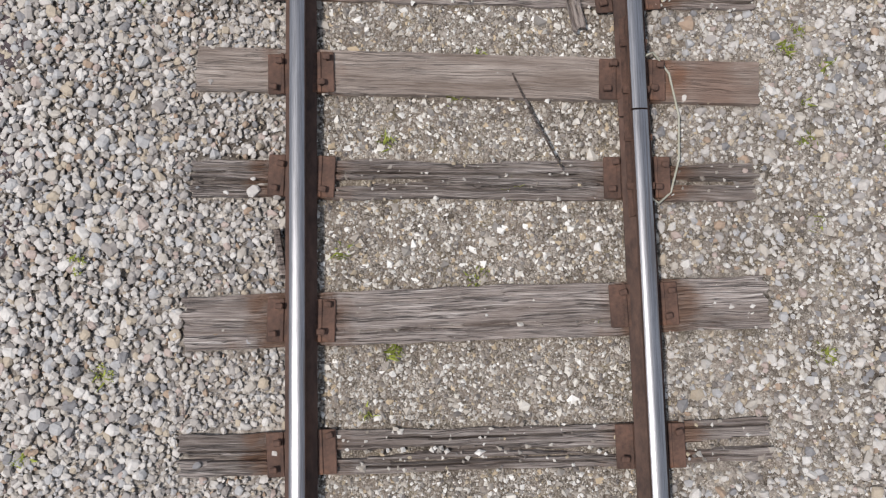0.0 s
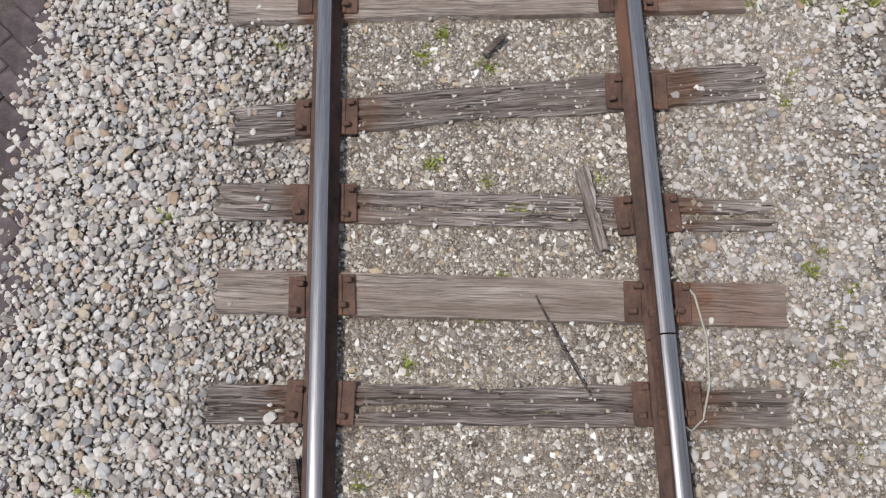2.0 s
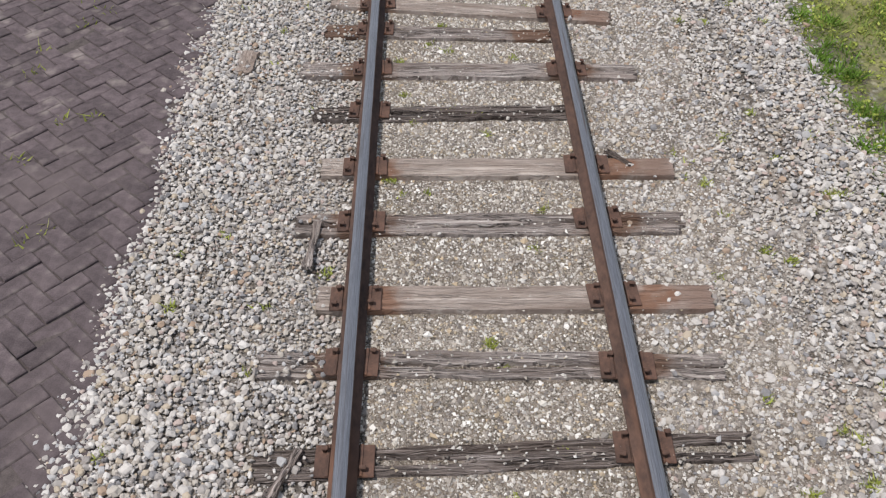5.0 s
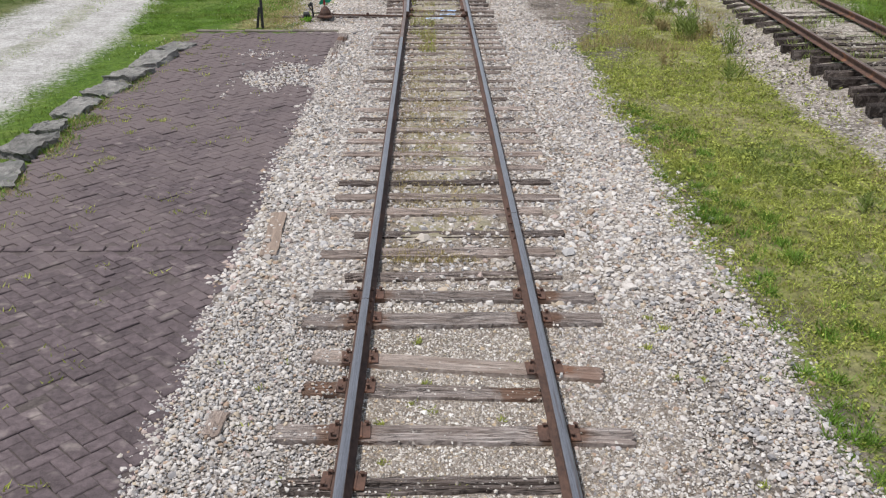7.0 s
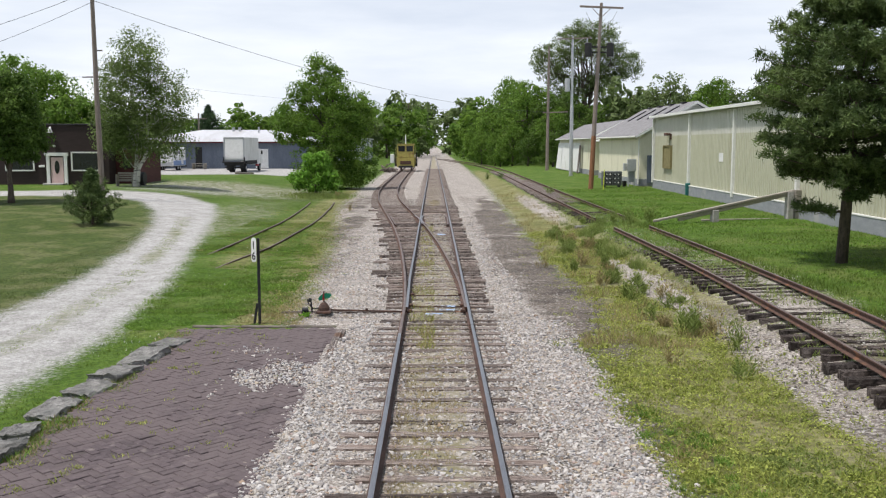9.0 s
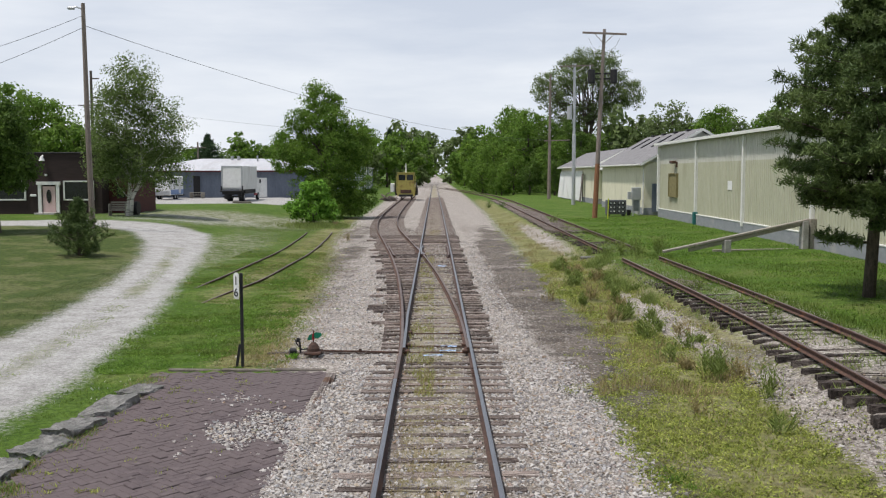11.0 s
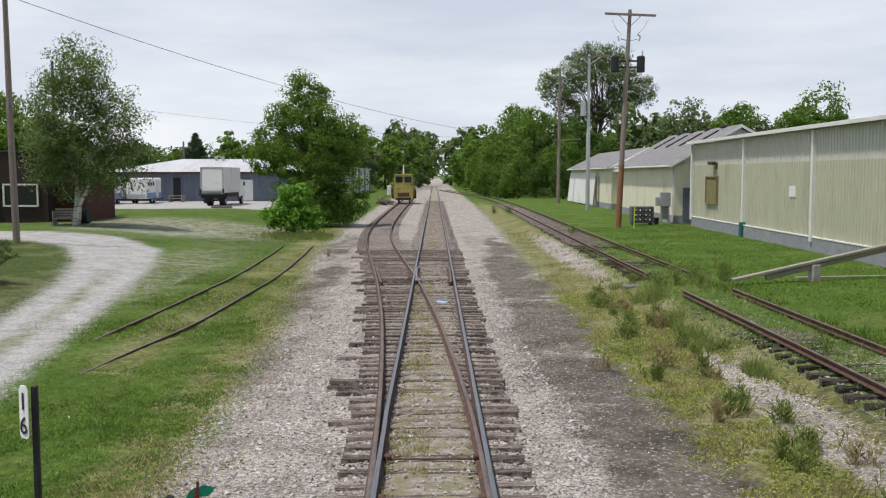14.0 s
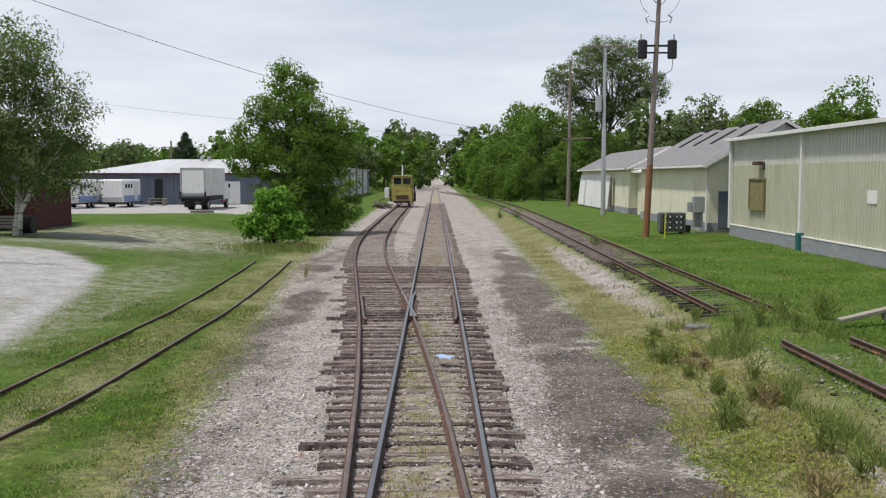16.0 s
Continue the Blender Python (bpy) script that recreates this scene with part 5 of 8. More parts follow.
dirty = np.maximum.reduce([blob(x, y, 3.3, 27.5, 0.85, 5.5), blob(x, y, 3.05, 38, 0.75, 9), blob(x, y, 3.2, 52, 0.8, 12), blob(x, y, 3.7, 66, 0.8, 10), blob(x, y, -4.9, 68, 1.4, 16), 0.8 * blob(x, y, -4.1, 50, 1.1, 10)])
keep = (nrng.random(len(x)) > np.maximum(dirty * 0.55, 0.72 * step((y - 32) / 24)))
keep &= (x > bl_ + nrng.normal(0.3, 0.3, len(x))) & (x < br_ - 0.5 + nrng.normal(0, 0.4, len(x))) & ~near_rail(x, 0.1) & ((np.abs(x) > 0.8) | (nrng.random(len(x)) < 0.2)) & ((x > -1.3) | (nrng.random(len(x)) < 0.8))
x, y, dirty = x[keep], y[keep], dirty[keep]
clean = dirty < 0.35
stones("ballast_stones", x[clean], y[clean], nrng.lognormal(math.log(0.034), 0.34, clean.sum()).clip(0.018, 0.07), M_STONE, "pale ballast spread along the turnout", 0.42)
stones("grit_stones", x[~clean], y[~clean], nrng.lognormal(math.log(0.022), 0.38, (~clean).sum()).clip(0.012, 0.045), M_SOILSTONE, "small stones trodden into dark soil", 0.45)
# stones lying between the turnout's ties
x, y = scatter(-4.6, 1.4, 24.2, 72, 0.11)
tn_ = np.array([TURN(q) for q in y])
keep = (x > -1.25 - tn_ * 0.95 + nrng.normal(0, 0.12, len(x))) & (np.abs(np.abs(x) - GAUGE) > 0.1) & (np.abs(np.abs(x + tn_) - GAUGE) > 0.1) & ((x < -0.65) | (x > 0.65) | (nrng.random(len(x)) < 0.45))
x, y = x[keep], y[keep]
stones("ballast_stones", x, y, nrng.lognormal(math.log(0.029), 0.3, len(x)).clip(0.016, 0.05), M_SOILSTONE, "soiled ballast lying between the turnout's ties", 0.45, np.full(len(x), -0.03))
# a thin spill of stones over the paving
x, y = scatter(-3.9, -2.0, 17.4, 21.2, 0.046)
spill = np.hypot((x + 2.62) / 0.85, (y - 19.0) / 1.0) + nrng.normal(0, 0.12, len(x)) + 0.22 * np.sin(x * 6 + y * 3)
keep = (spill < 0.86) | (nrng.random(len(x)) < 0.03)
x, y = x[keep], y[keep]
stones("ballast_stones", x, y, nrng.lognormal(math.log(0.03), 0.3, len(x)).clip(0.016, 0.055), M_STONE, "ballast spilt over the brick paving", 0.38, np.full(len(x), 0.016))
x, y = nrng.normal(-3.45, 0.2, 70), nrng.normal(20.8, 0.16, 70)
stones("ballast_stones", x, y, nrng.lognormal(math.log(0.024), 0.3, 70).clip(0.014, 0.04), M_STONE, "ballast spilt over the brick paving", 0.42, np.full(70, 0.014))
x, y = scatter(5.7, 9.9, 6, 44, 0.09)
sx_ = np.array([SPUR(q) for q in y])
keep = (nrng.random(len(x)) < np.where(x < sx_, 0.5, 0.42)) & (x < sx_ + 1.75) & ((y < 24) | (x > sx_ - 0.6) | ((np.abs(x - 6.2) < 0.45) & (y < 36))) & ((x > 6.5) | (y < 24)) & (np.abs(x - sx_) > 0.1) & (np.abs(x - 1.505 - sx_) > 0.1) & (nrng.random(len(x)) > 0.75 * step((y - 32) / 6) * (x > sx_))
x, y, sx_ = x[keep], y[keep], sx_[keep]
stones("ballast_stones", x, y, nrng.lognormal(math.log(0.03), 0.32, len(x)).clip(0.016, 0.06), M_SOILSTONE, "grey ballast between the spur's ties", 0.4, np.where(x > sx_, spur_z(20) - 0.045 + 0.04 * (x - sx_) / 1.5, land(x, y) + 0.005))
# grit packed between the main rails, level with the ties
fy = np.r_[np.arange(10.4, 60, 0.11), np.arange(60, 330, 0.6)]
fx = np.linspace(-0.67, 0.67, 15)
FX, FY = np.meshgrid(fx, fy)
fill_n = np.array([[noise.noise(Vector((p * 2.2, q * 1.6, 9))) + 0.6 * noise.noise(Vector((p * 6, q * 5, 3))) for p in fx] for q in fy])
FZ = np.interp(FY, [24, 24.1, 52, 60], [0.0, 0.016, 0.006, -0.022]) * step((FY - 10.4) / 1.5) + fill_n * 0.022 - 0.008 - 0.05 * step((np.abs(FX) - 0.5) / 0.17) - 0.02 * (FY < 11.5)
fi = np.arange(FX.size).reshape(FX.shape)
fq = np.stack([fi[:-1, :-1], fi[:-1, 1:], fi[1:, 1:], fi[1:, :-1]], -1).reshape(-1, 4)
tagged(new("packed_grit", raw_mesh("packed_grit", np.stack([FX, FY, FZ], -1).reshape(-1, 3), fq, M_PACKED, True)), "yellowish packed grit and moss between the rails", "gravel", kind="stuff")
x, y = scatter(-0.64, 0.66, 10.5, 56, 0.085)
keep = nrng.random(len(x)) < np.where(x > -0.1, 0.55, 0.35)
x, y = x[keep], y[keep]
stones("ballast_stones", x, y, nrng.lognormal(math.log(0.026), 0.36, len(x)).clip(0.012, 0.05), M_STONE, "pale stones strewn on the packed grit", 0.45, np.where(y < 24, 0.002, 0.02))
# brown grit packed between the spur's rails
for a, b in ((-30, 42.5), (47.4, 90)):
    fy = np.arange(a, b, 0.25)
    fx = np.linspace(0, 1, 11)
    U, FY = np.meshgrid(fx, fy)
    base = np.array([SPUR(q) for q in fy])[:, None]
    FX = base + 0.08 + U * 1.35
    fill_n = np.array([[noise.noise(Vector((p * 3, q * 1.8, 29))) + 0.6 * noise.noise(Vector((p * 8, q * 5, 3))) for p in fx] for q in fy])
    FZ = np.array([spur_z(q) for q in fy])[:, None] - 0.062 + 0.04 * U + fill_n * 0.02 - 0.07 * step((np.abs(U - 0.5) - 0.4) / 0.1)
    fi = np.arange(FX.size).reshape(FX.shape)
    fq = np.stack([fi[:-1, :-1], fi[:-1, 1:], fi[1:, 1:], fi[1:, :-1]], -1).reshape(-1, 4)
    tagged(new("packed_grit", raw_mesh("packed_grit", np.stack([FX, FY, FZ], -1).reshape(-1, 3), fq, M_SPURGRIT, True)), "brown packed grit between the spur's rails", "gravel", kind="stuff")

# ---- brick paving ----
paving = tagged(new("pavement"), "dark purple-brown brick paving laid in herringbone beside the track", "pavement", kind="structure")
BW = 0.1225
brick_box = Geo()
hx, hy, c = BW - 0.003, BW / 2 - 0.003, 0.007
brick_box.add([(-hx, -hy, -0.06), (hx, -hy, -0.06), (hx, hy, -0.06), (-hx, hy, -0.06), (-hx, -hy, -c), (hx, -hy, -c), (hx, hy, -c), (-hx, hy, -c), (-hx + c, -hy + c, 0), (hx - c, -hy + c, 0), (hx - c, hy - c, 0), (-hx + c, hy - c, 0)],
              [(0, 1, 5, 4), (1, 2, 6, 5), (2, 3, 7, 6), (3, 0, 4, 7), (4, 5, 9, 8), (5, 6, 10, 9), (6, 7, 11, 10), (7, 4, 8, 11), (8, 9, 10, 11)])


def dusty(mat, colour):
    """Grey-brown dust and dirt trodden over the paving in broad patches, thicker towards its far end and edge."""
    N, L = mat.node_tree.nodes, mat.node_tree.links
    bsdf = N["Principled BSDF"]
    at = N.new("ShaderNodeNewGeometry").outputs["Position"]
    big = N.new("ShaderNodeTexNoise")
    big.inputs["Scale"].default_value, big.inputs["Detail"].default_value, big.inputs["Roughness"].default_value = 0.55, 7, 0.66
    L.new(at, big.inputs["Vector"])
    sp = N.new("ShaderNodeSeparateXYZ")
    L.new(at, sp.inputs[0])
    far = N.new("ShaderNodeMapRange")
    far.inputs["From Min"].default_value, far.inputs["From Max"].default_value, far.inputs["To Max"].default_value = 9.0, 19.0, 0.24
    L.new(sp.outputs["Y"], far.inputs["Value"])
    side = N.new("ShaderNodeMapRange")
    side.inputs["From Min"].default_value, side.inputs["From Max"].default_value, side.inputs["To Max"].default_value = -4.3, -5.5, 0.16
    L.new(sp.outputs["X"], side.inputs["Value"])
    total = N.new("ShaderNodeMath")
    L.new(big.outputs["Fac"], total.inputs[0])
    L.new(far.outputs[0], total.inputs[1])
    both = N.new("ShaderNodeMath")
    L.new(total.outputs[0], both.inputs[0])
    L.new(side.outputs[0], both.inputs[1])
    r = N.new("ShaderNodeMapRange")
    r.interpolation_type = "SMOOTHSTEP"
    r.inputs["From Min"].default_value, r.inputs["From Max"].default_value, r.inputs["To Max"].default_value = 0.5, 0.76, 0.86
    L.new(both.outputs[0], r.inputs["Value"])
    old = bsdf.inputs["Base Color"].links[0].from_socket
    mx = N.new("ShaderNodeMix")
    mx.data_type = "RGBA"
    mx.inputs[7].default_value = (*colour, 1)
    L.new(r.outputs[0], mx.inputs[0])
    L.new(old, mx.inputs[6])
    L.new(mx.outputs[2], bsdf.inputs["Base Color"])


dusty(M_PAVER, (0.118, 0.094, 0.093))
brick_mesh = brick_box.mesh("brick", M_PAVER)
near_bricks, far_v, far_f = [], [], []
LAY = 45.7
lay_c, lay_s = math.cos(radians(LAY)), math.sin(radians(LAY))
bv = np.array(brick_box.v)
bf = np.array([f for f in brick_box.f])
brick_rng = random.Random(3)
for i in range(-160, 170):
    for j in range(-160, 170):
        r = (i - j) % 4
        if r not in (0, 3):
            continue
        u, v, turn_ = (i * BW, j * BW, LAY) if r == 0 else ((i - 0.5) * BW, (j + 0.5) * BW, LAY + 90)
        px, py = -2.468 + u * lay_c - v * lay_s, 5.0 + u * lay_s + v * lay_c
        left_edge = -5.5 if py > 13.2 else -7.6
        if not (left_edge < px < -2.08 and -2.2 < py < 23.05) or abs(py - 11.35) < 0.1:
            continue
        if py > 20.4 and px > -2.15:
            continue
        lift = 0.012 + brick_rng.gauss(0, 0.005) + 0.012 * noise.noise(Vector((px * 0.7, py * 0.7, 0)))
        spin = turn_ + brick_rng.gauss(0, 1.3)
        px, py = px + brick_rng.gauss(0, 0.0025), py + brick_rng.gauss(0, 0.0025)
        flat = 1.0 if py < 12 else 0.45
        m = pose(px, py, lift, brick_rng.gauss(0, 0.85) * flat, brick_rng.gauss(0, 0.6) * flat, spin)
        if 2.2 < py < 6.8 and px > -3.95 and len(near_bricks) < 300:
            near_bricks.append(m)
        else:
            a = np.array(m)
            far_f.append(bf + 12 * len(far_v))
            far_v.append(bv @ a[:3, :3].T + a[:3, 3])
for k in range(14):
    m = np.array(pose(-2.1 - k * 0.266, 11.35, 0.018 + brick_rng.gauss(0, 0.003), 0, 0, brick_rng.gauss(0, 1)))
    far_f.append(bf + 12 * len(far_v))
    far_v.append(bv @ m[:3, :3].T * 1.0 + m[:3, 3])
rest = new("bricks", raw_mesh("bricks", np.concatenate(far_v), np.concatenate(far_f), M_PAVER))
rest.parent = paving
tagged(rest, "dark herringbone paving bricks", kind="stuff")

jx, jy = np.meshgrid(np.arange(-7.6, -2.05, 0.2), np.arange(-2.2, 23.2, 0.2))
jz = np.array([[0.0015 + 0.012 * noise.noise(Vector((p * 0.7, q * 0.7, 0))) for p, q in zip(*row)] for row in zip(jx, jy)])
ji = np.arange(jx.size).reshape(jx.shape)
jq = np.stack([ji[:-1, :-1], ji[:-1, 1:], ji[1:, 1:], ji[1:, :-1]], -1).reshape(-1, 4)
jq = jq[(jx[:-1, :-1].ravel() > -5.55) | (jy[:-1, :-1].ravel() < 13.0)]
M_JOINT = surface("dusty_joint_sand", (0.04, 0.032, 0.03), (0.10, 0.083, 0.078), 20, 0.95, 0, 0.6, 0.004)
dusty(M_JOINT, (0.118, 0.094, 0.093))
part("joint_sand", raw_mesh("joint_sand", np.stack([jx, jy, jz], -1).reshape(-1, 3), jq, M_JOINT, True), None, paving)
band = part("mortar_band", Geo().box((-4.75, 11.35, -0.026), (5.5, 0.4, 0.036)), M_KERB, paving)
# kerb round the paving's end
kerb_ys = 23.28
for x0, x1 in ((-5.35, -4.3), (-4.28, -3.25), (-3.23, -2.2)):
    tagged(part("kerb", Geo().box(((x0 + x1) / 2, kerb_ys + 0.02 * math.sin(x0 * 3), -0.03), (x1 - x0, 0.1, 0.12), (0, 1, 0), 0.02), M_KERB), "old weathered kerb edging the brick paving", "kerb", "kerbs")
tagged(part("kerb", tie_geo(2.7, 0.19, 0.16, 77, 1.0, 0, 30, 6), M_TIE), "old weathered kerb edging the ballast", "kerb", "kerbs").matrix_basis = pose(-2.02, 21.45, 0.045, 0, 0, 90.9)

# rough stone blocks along the paving
for k, (bx, by, sx, sy, sz, rz) in enumerate(((-5.62, 13.55, 0.55, 1.1, 0.22, 8), (-5.7, 14.75, 0.6, 0.8, 0.3, -6), (-5.78, 15.75, 0.5, 0.75, 0.18, 4), (-5.78, 16.85, 0.55, 0.95, 0.16, -4), (-5.62, 17.9, 0.55, 0.85, 0.2, -10), (-5.55, 18.95, 0.65, 1.1, 0.24, -6), (-5.45, 20.2, 0.65, 1.15, 0.24, -5), (-5.3, 21.4, 0.55, 0.9, 0.18, -14), (-5.6, 12.3, 0.5, 0.9, 0.2, 3))):
    bm = bmesh.new()
    bmesh.ops.create_cube(bm, size=1)
    bmesh.ops.subdivide_edges(bm, edges=bm.edges, cuts=9, use_grid_fill=True)
    for v in bm.verts:
        n = noise.noise_vector(v.co * 2.3 + Vector((k * 7.1, 0, 0)))
        fine_n = noise.noise_vector(Vector((v.co.x * sx, v.co.y * sy, v.co.z * sz)) * 15 + Vector((k, 0, 0)))
        v.co = Vector((v.co.x * sx * 0.85, v.co.y * sy * 0.86, v.co.z * sz * 0.8)) + Vector((n.x * 0.06, n.y * 0.08, n.z * 0.03)) + 0.034 * fine_n
    me = bpy.data.meshes.new("stone_block")
    bm.to_mesh(me)
    bm.free()
    me.materials.append(M_BLOCK)
    ob = new("stone_block", me)
    ob.matrix_basis = pose(bx, by, sz * 0.02, 5 * math.sin(k * 2.3), 4 * math.cos(k * 1.7), rz * 1.6)
    tagged(ob, "rough grey stone block edging the brick paving", "stone block", "edging stones")

# ---- number post ----
post = thing("number_post", (-3.93, 23.6, 0), "slim black post carrying a narrow white number board", "sign post")
part("pole", Geo().box((0, 0, 0.94), (0.06, 0.055, 1.96), bev=0.008), M_BLACK, post)
part("brace", Geo().box((-0.09, 0.03, 0.22), (0.05, 0.05, 0.5), (0, 9, 0), 0.006), M_BLACK, post)
board_out = [(-0.072, 1.44), (-0.05, 1.4), (0.05, 1.4), (0.072, 1.44), (0.072, 1.88), (0.04, 1.93), (-0.04, 1.93), (-0.072, 1.88)]
board = part("number_board", Geo().prism(board_out, pose(-0.09, -0.055, 0, 0, 0, -33), pose(-0.09, -0.035, 0, 0, 0, -33)), M_WHITE, post, "white board with black digits")
for digit, z in (("1", 1.69), ("6", 1.45)):
    fc = bpy.data.curves.new("digit", "FONT")
    fc.body, fc.size, fc.extrude, fc.align_x = digit, 0.25, 0.002, "CENTER"
    tmp = bpy.data.objects.new("digit", fc)
    scene.collection.objects.link(tmp)
    me = bpy.data.meshes.new_from_object(tmp.evaluated_get(bpy.context.evaluated_depsgraph_get()))
    bpy.data.objects.remove(tmp)
    me.materials.clear()
    me.materials.append(M_BLACK)
    d_ob = new("digit", me)
    d_ob.parent = board
    d_ob.matrix_basis = pose(-0.094, -0.061, z, 90, 0, -33)

# ---- switch stand ----
st = thing("switch_stand", (-2.64, 24.76, 0.05), "rusty switch stand with a green and red target on long ties", "switch stand")
g = Geo().box((0, 0, 0.03), (0.34, 0.5, 0.05), bev=0.01)
part("base", g, M_RAILSIDE, st)
part("housing", Geo().tube([(0, 0, 0.05), (0, 0, 0.16), (0, 0, 0.26), (0, 0, 0.32)], [0.2, 0.19, 0.13, 0.06], 12), M_RAILSIDE, st)
part("spindle", Geo().tube([(0, 0, 0.3), (0, 0, 0.66)], 0.022, 8), M_RAILSIDE, st)
g = Geo()
g.prism([(0.0, 0.49), (0.05, 0.43), (0.17, 0.44), (0.27, 0.53), (0.24, 0.59), (0.09, 0.61), (0.0, 0.57)], pose(0, -0.012, 0), pose(0, -0.004, 0))
g.prism([(0.0, 0.49), (-0.06, 0.39), (-0.16, 0.37), (-0.2, 0.42), (-0.14, 0.51), (-0.05, 0.57), (0.0, 0.57)], pose(0, -0.012, 0), pose(0, -0.004, 0))
part("target", g, M_GREENP, st, "green enamel target blades")
part("target", Geo().prism([(-0.07, 0.39), (0.03, 0.37), (0.06, 0.49), (0.02, 0.61), (-0.05, 0.55)], pose(0.0, -0.03, 0, 0, 0, 50), pose(0.0, -0.022, 0, 0, 0, 50)), M_REDP, st, "red enamel target blade")
lever = part("lever", Geo().tube([(-0.1, 0, 0.14), (-0.36, -0.06, 0.12), (-0.52, -0.1, 0.3), (-0.56, -0.1, 0.42)], 0.022, 8), M_BLACK, st)
part("weight", Geo().box((-0.62, -0.2, 0.06), (0.22, 0.2, 0.22), (8, 0, 14), 0.03), M_BLACK, st)
part("keeper", Geo().tube([(-0.42, 0.05, 0.0), (-0.45, 0.05, 0.34)], 0.03, 8).box((-0.48, 0.03, 0.38), (0.12, 0.1, 0.12), (0, 20, 0), 0.02), M_BLACK, st)
part("throw_rod", Geo().tube([(0.15, 0.05, 0.05), (2.15, 0.05, 0.0)], 0.02, 8).box((1.0, 0.05, 0.06), (0.06, 0.05, 0.05)), M_RAILSIDE, st)
for piece in st.children:
    if not piece.name.startswith(("throw_rod", "base")):
        piece.matrix_basis = Matrix.Diagonal((0.68, 0.72, 0.76, 1)) @ piece.matrix_basis
rods = thing("switch_rods", (0, 24.78, 0), "rusty rods and slide plates tying the switch points", "switch rods")
for dy in (0.0, 0.75, 2.4):
    part("rod", Geo().box((0, dy, 0.055), (1.42, 0.05, 0.02), bev=0.004), M_RUST, rods)
    for sx in (-0.62, 0.62):
        part("clip", Geo().box((sx, dy, 0.085), (0.1, 0.12, 0.06), bev=0.012), M_RUST, rods)
# blue-white scraps caught on the ties
for sx, sy, w, h, rz in ((0.25, 24.76, 0.36, 0.1, 3), (-0.06, 24.25, 0.42, 0.09, 2), (0.28, 25.27, 0.36, 0.1, -3), (0.2, 42.1, 0.2, 0.45, 12), (0.34, 42.0, 0.16, 0.3, -20)):
    g = Geo()
    nx = 8
    vs = [(w * (a / nx - 0.5), h * (b / 3 - 0.5), 0.02 + 0.02 * noise.noise(Vector((a * 1.7, b * 2.3, sx * 9)))) for a in range(nx + 1) for b in range(4)]
    g.add(vs, [(a * 4 + b, (a + 1) * 4 + b, (a + 1) * 4 + b + 1, a * 4 + b + 1) for a in range(nx) for b in range(3)])
    M_SCRAP = bpy.data.materials.get("blue_white_scrap") or surface("blue_white_scrap", (0.1, 0.24, 0.48), (0.5, 0.62, 0.78), 14, 0.6, 0, 0.2, 0.004)
    ob = part("plastic_scrap", g, M_SCRAP)
    ob.matrix_basis = pose(sx, sy, 0.085 if sy < 30 else 0.2, 0, 0, rz)
    tagged(ob, "crumpled blue and white plastic scrap between the rails", "scrap", "plastic scraps")

# ---- things lying about the near track ----
tagged(part("paint_mark", Geo().box((0, 0, 0), (0.004, 0.16, 0.03), (0, 0, 2), 0.001).box((0, -0.14, -0.012), (0.004, 0.07, 0.02), (0, 0, -3), 0.001), M_REDP), "small red paint mark on the rail web", "paint mark").matrix_basis = pose(0.737, 1.62, 0.1)
tagged(part("bond_wire", Geo().tube([(0.80, 2.46, 0.12), (0.85, 2.5, 0.05), (0.92, 2.4, 0.045), (0.955, 2.2, 0.04), (0.945, 2.0, 0.035), (0.90, 1.85, 0.035), (0.84, 1.8, 0.05), (0.79, 1.82, 0.1)], 0.0055, 6), surface("faded_cable", (0.28, 0.27, 0.21), (0.4, 0.39, 0.33), 20, 0.7), smooth=True), "thin pale bond cable looped round a rail joint", "cable")
for pts, r0, words in (([(0.21, 2.42, 0.03), (0.3, 2.2, 0.05), (0.42, 1.96, 0.05)], 0.006, "thin dry brown twig across the ballast"), ([(-0.86, 1.72, 0.05), (-0.83, 1.5, 0.03)], 0.016, "short dark wood splinter"), ([(0.02, 3.66, 0.03), (0.12, 3.76, 0.04)], 0.016, "short dark wood splinter")):
    tagged(part("twig", Geo().tube(pts, [r0, r0 * 1.1, r0 * 0.7][: len(pts)], 6), M_TIE_DARK), words, "twig", "twigs")
for bx, by, lx, ly, rz, mm, words in ((0.49, 2.83, 0.06, 0.42, 9, M_TIE, "splintered wooden stick lying on a tie"), (-1.05, 4.35, 0.05, 0.3, -22, M_TIE_DARK, "splintered dark wood offcut on the ballast"), (-1.05, 6.0, 0.05, 0.42, -4, M_TIE, "grey splintered board on the ballast"), (0.98, 6.85, 0.04, 0.22, 40, M_TIE_DARK, "dark rusty bar beside the rail"), (-1.85, 11.63, 0.17, 1.18, 3, M_PLANK, "brown plank lying on the ballast"), (-1.74, 8.1, 0.13, 0.3, -6, M_TIE_PALE, "short brown plank sunk in the ballast")):
    ob = part("wood_offcut", tie_geo(ly, lx, 0.03, int(abs(bx) * 100), 0.6, 0, 10, 4), mm)
    ob.matrix_basis = pose(bx, by, 0.062 + float(land(bx, by)) + (-0.03 if by > 7.5 else 0), 0, 0, 90 + rz)
    tagged(ob, words, "wood offcut", "wood offcuts")


# ---- buildings ----
def height(x, y):
    return float(land(x, y))


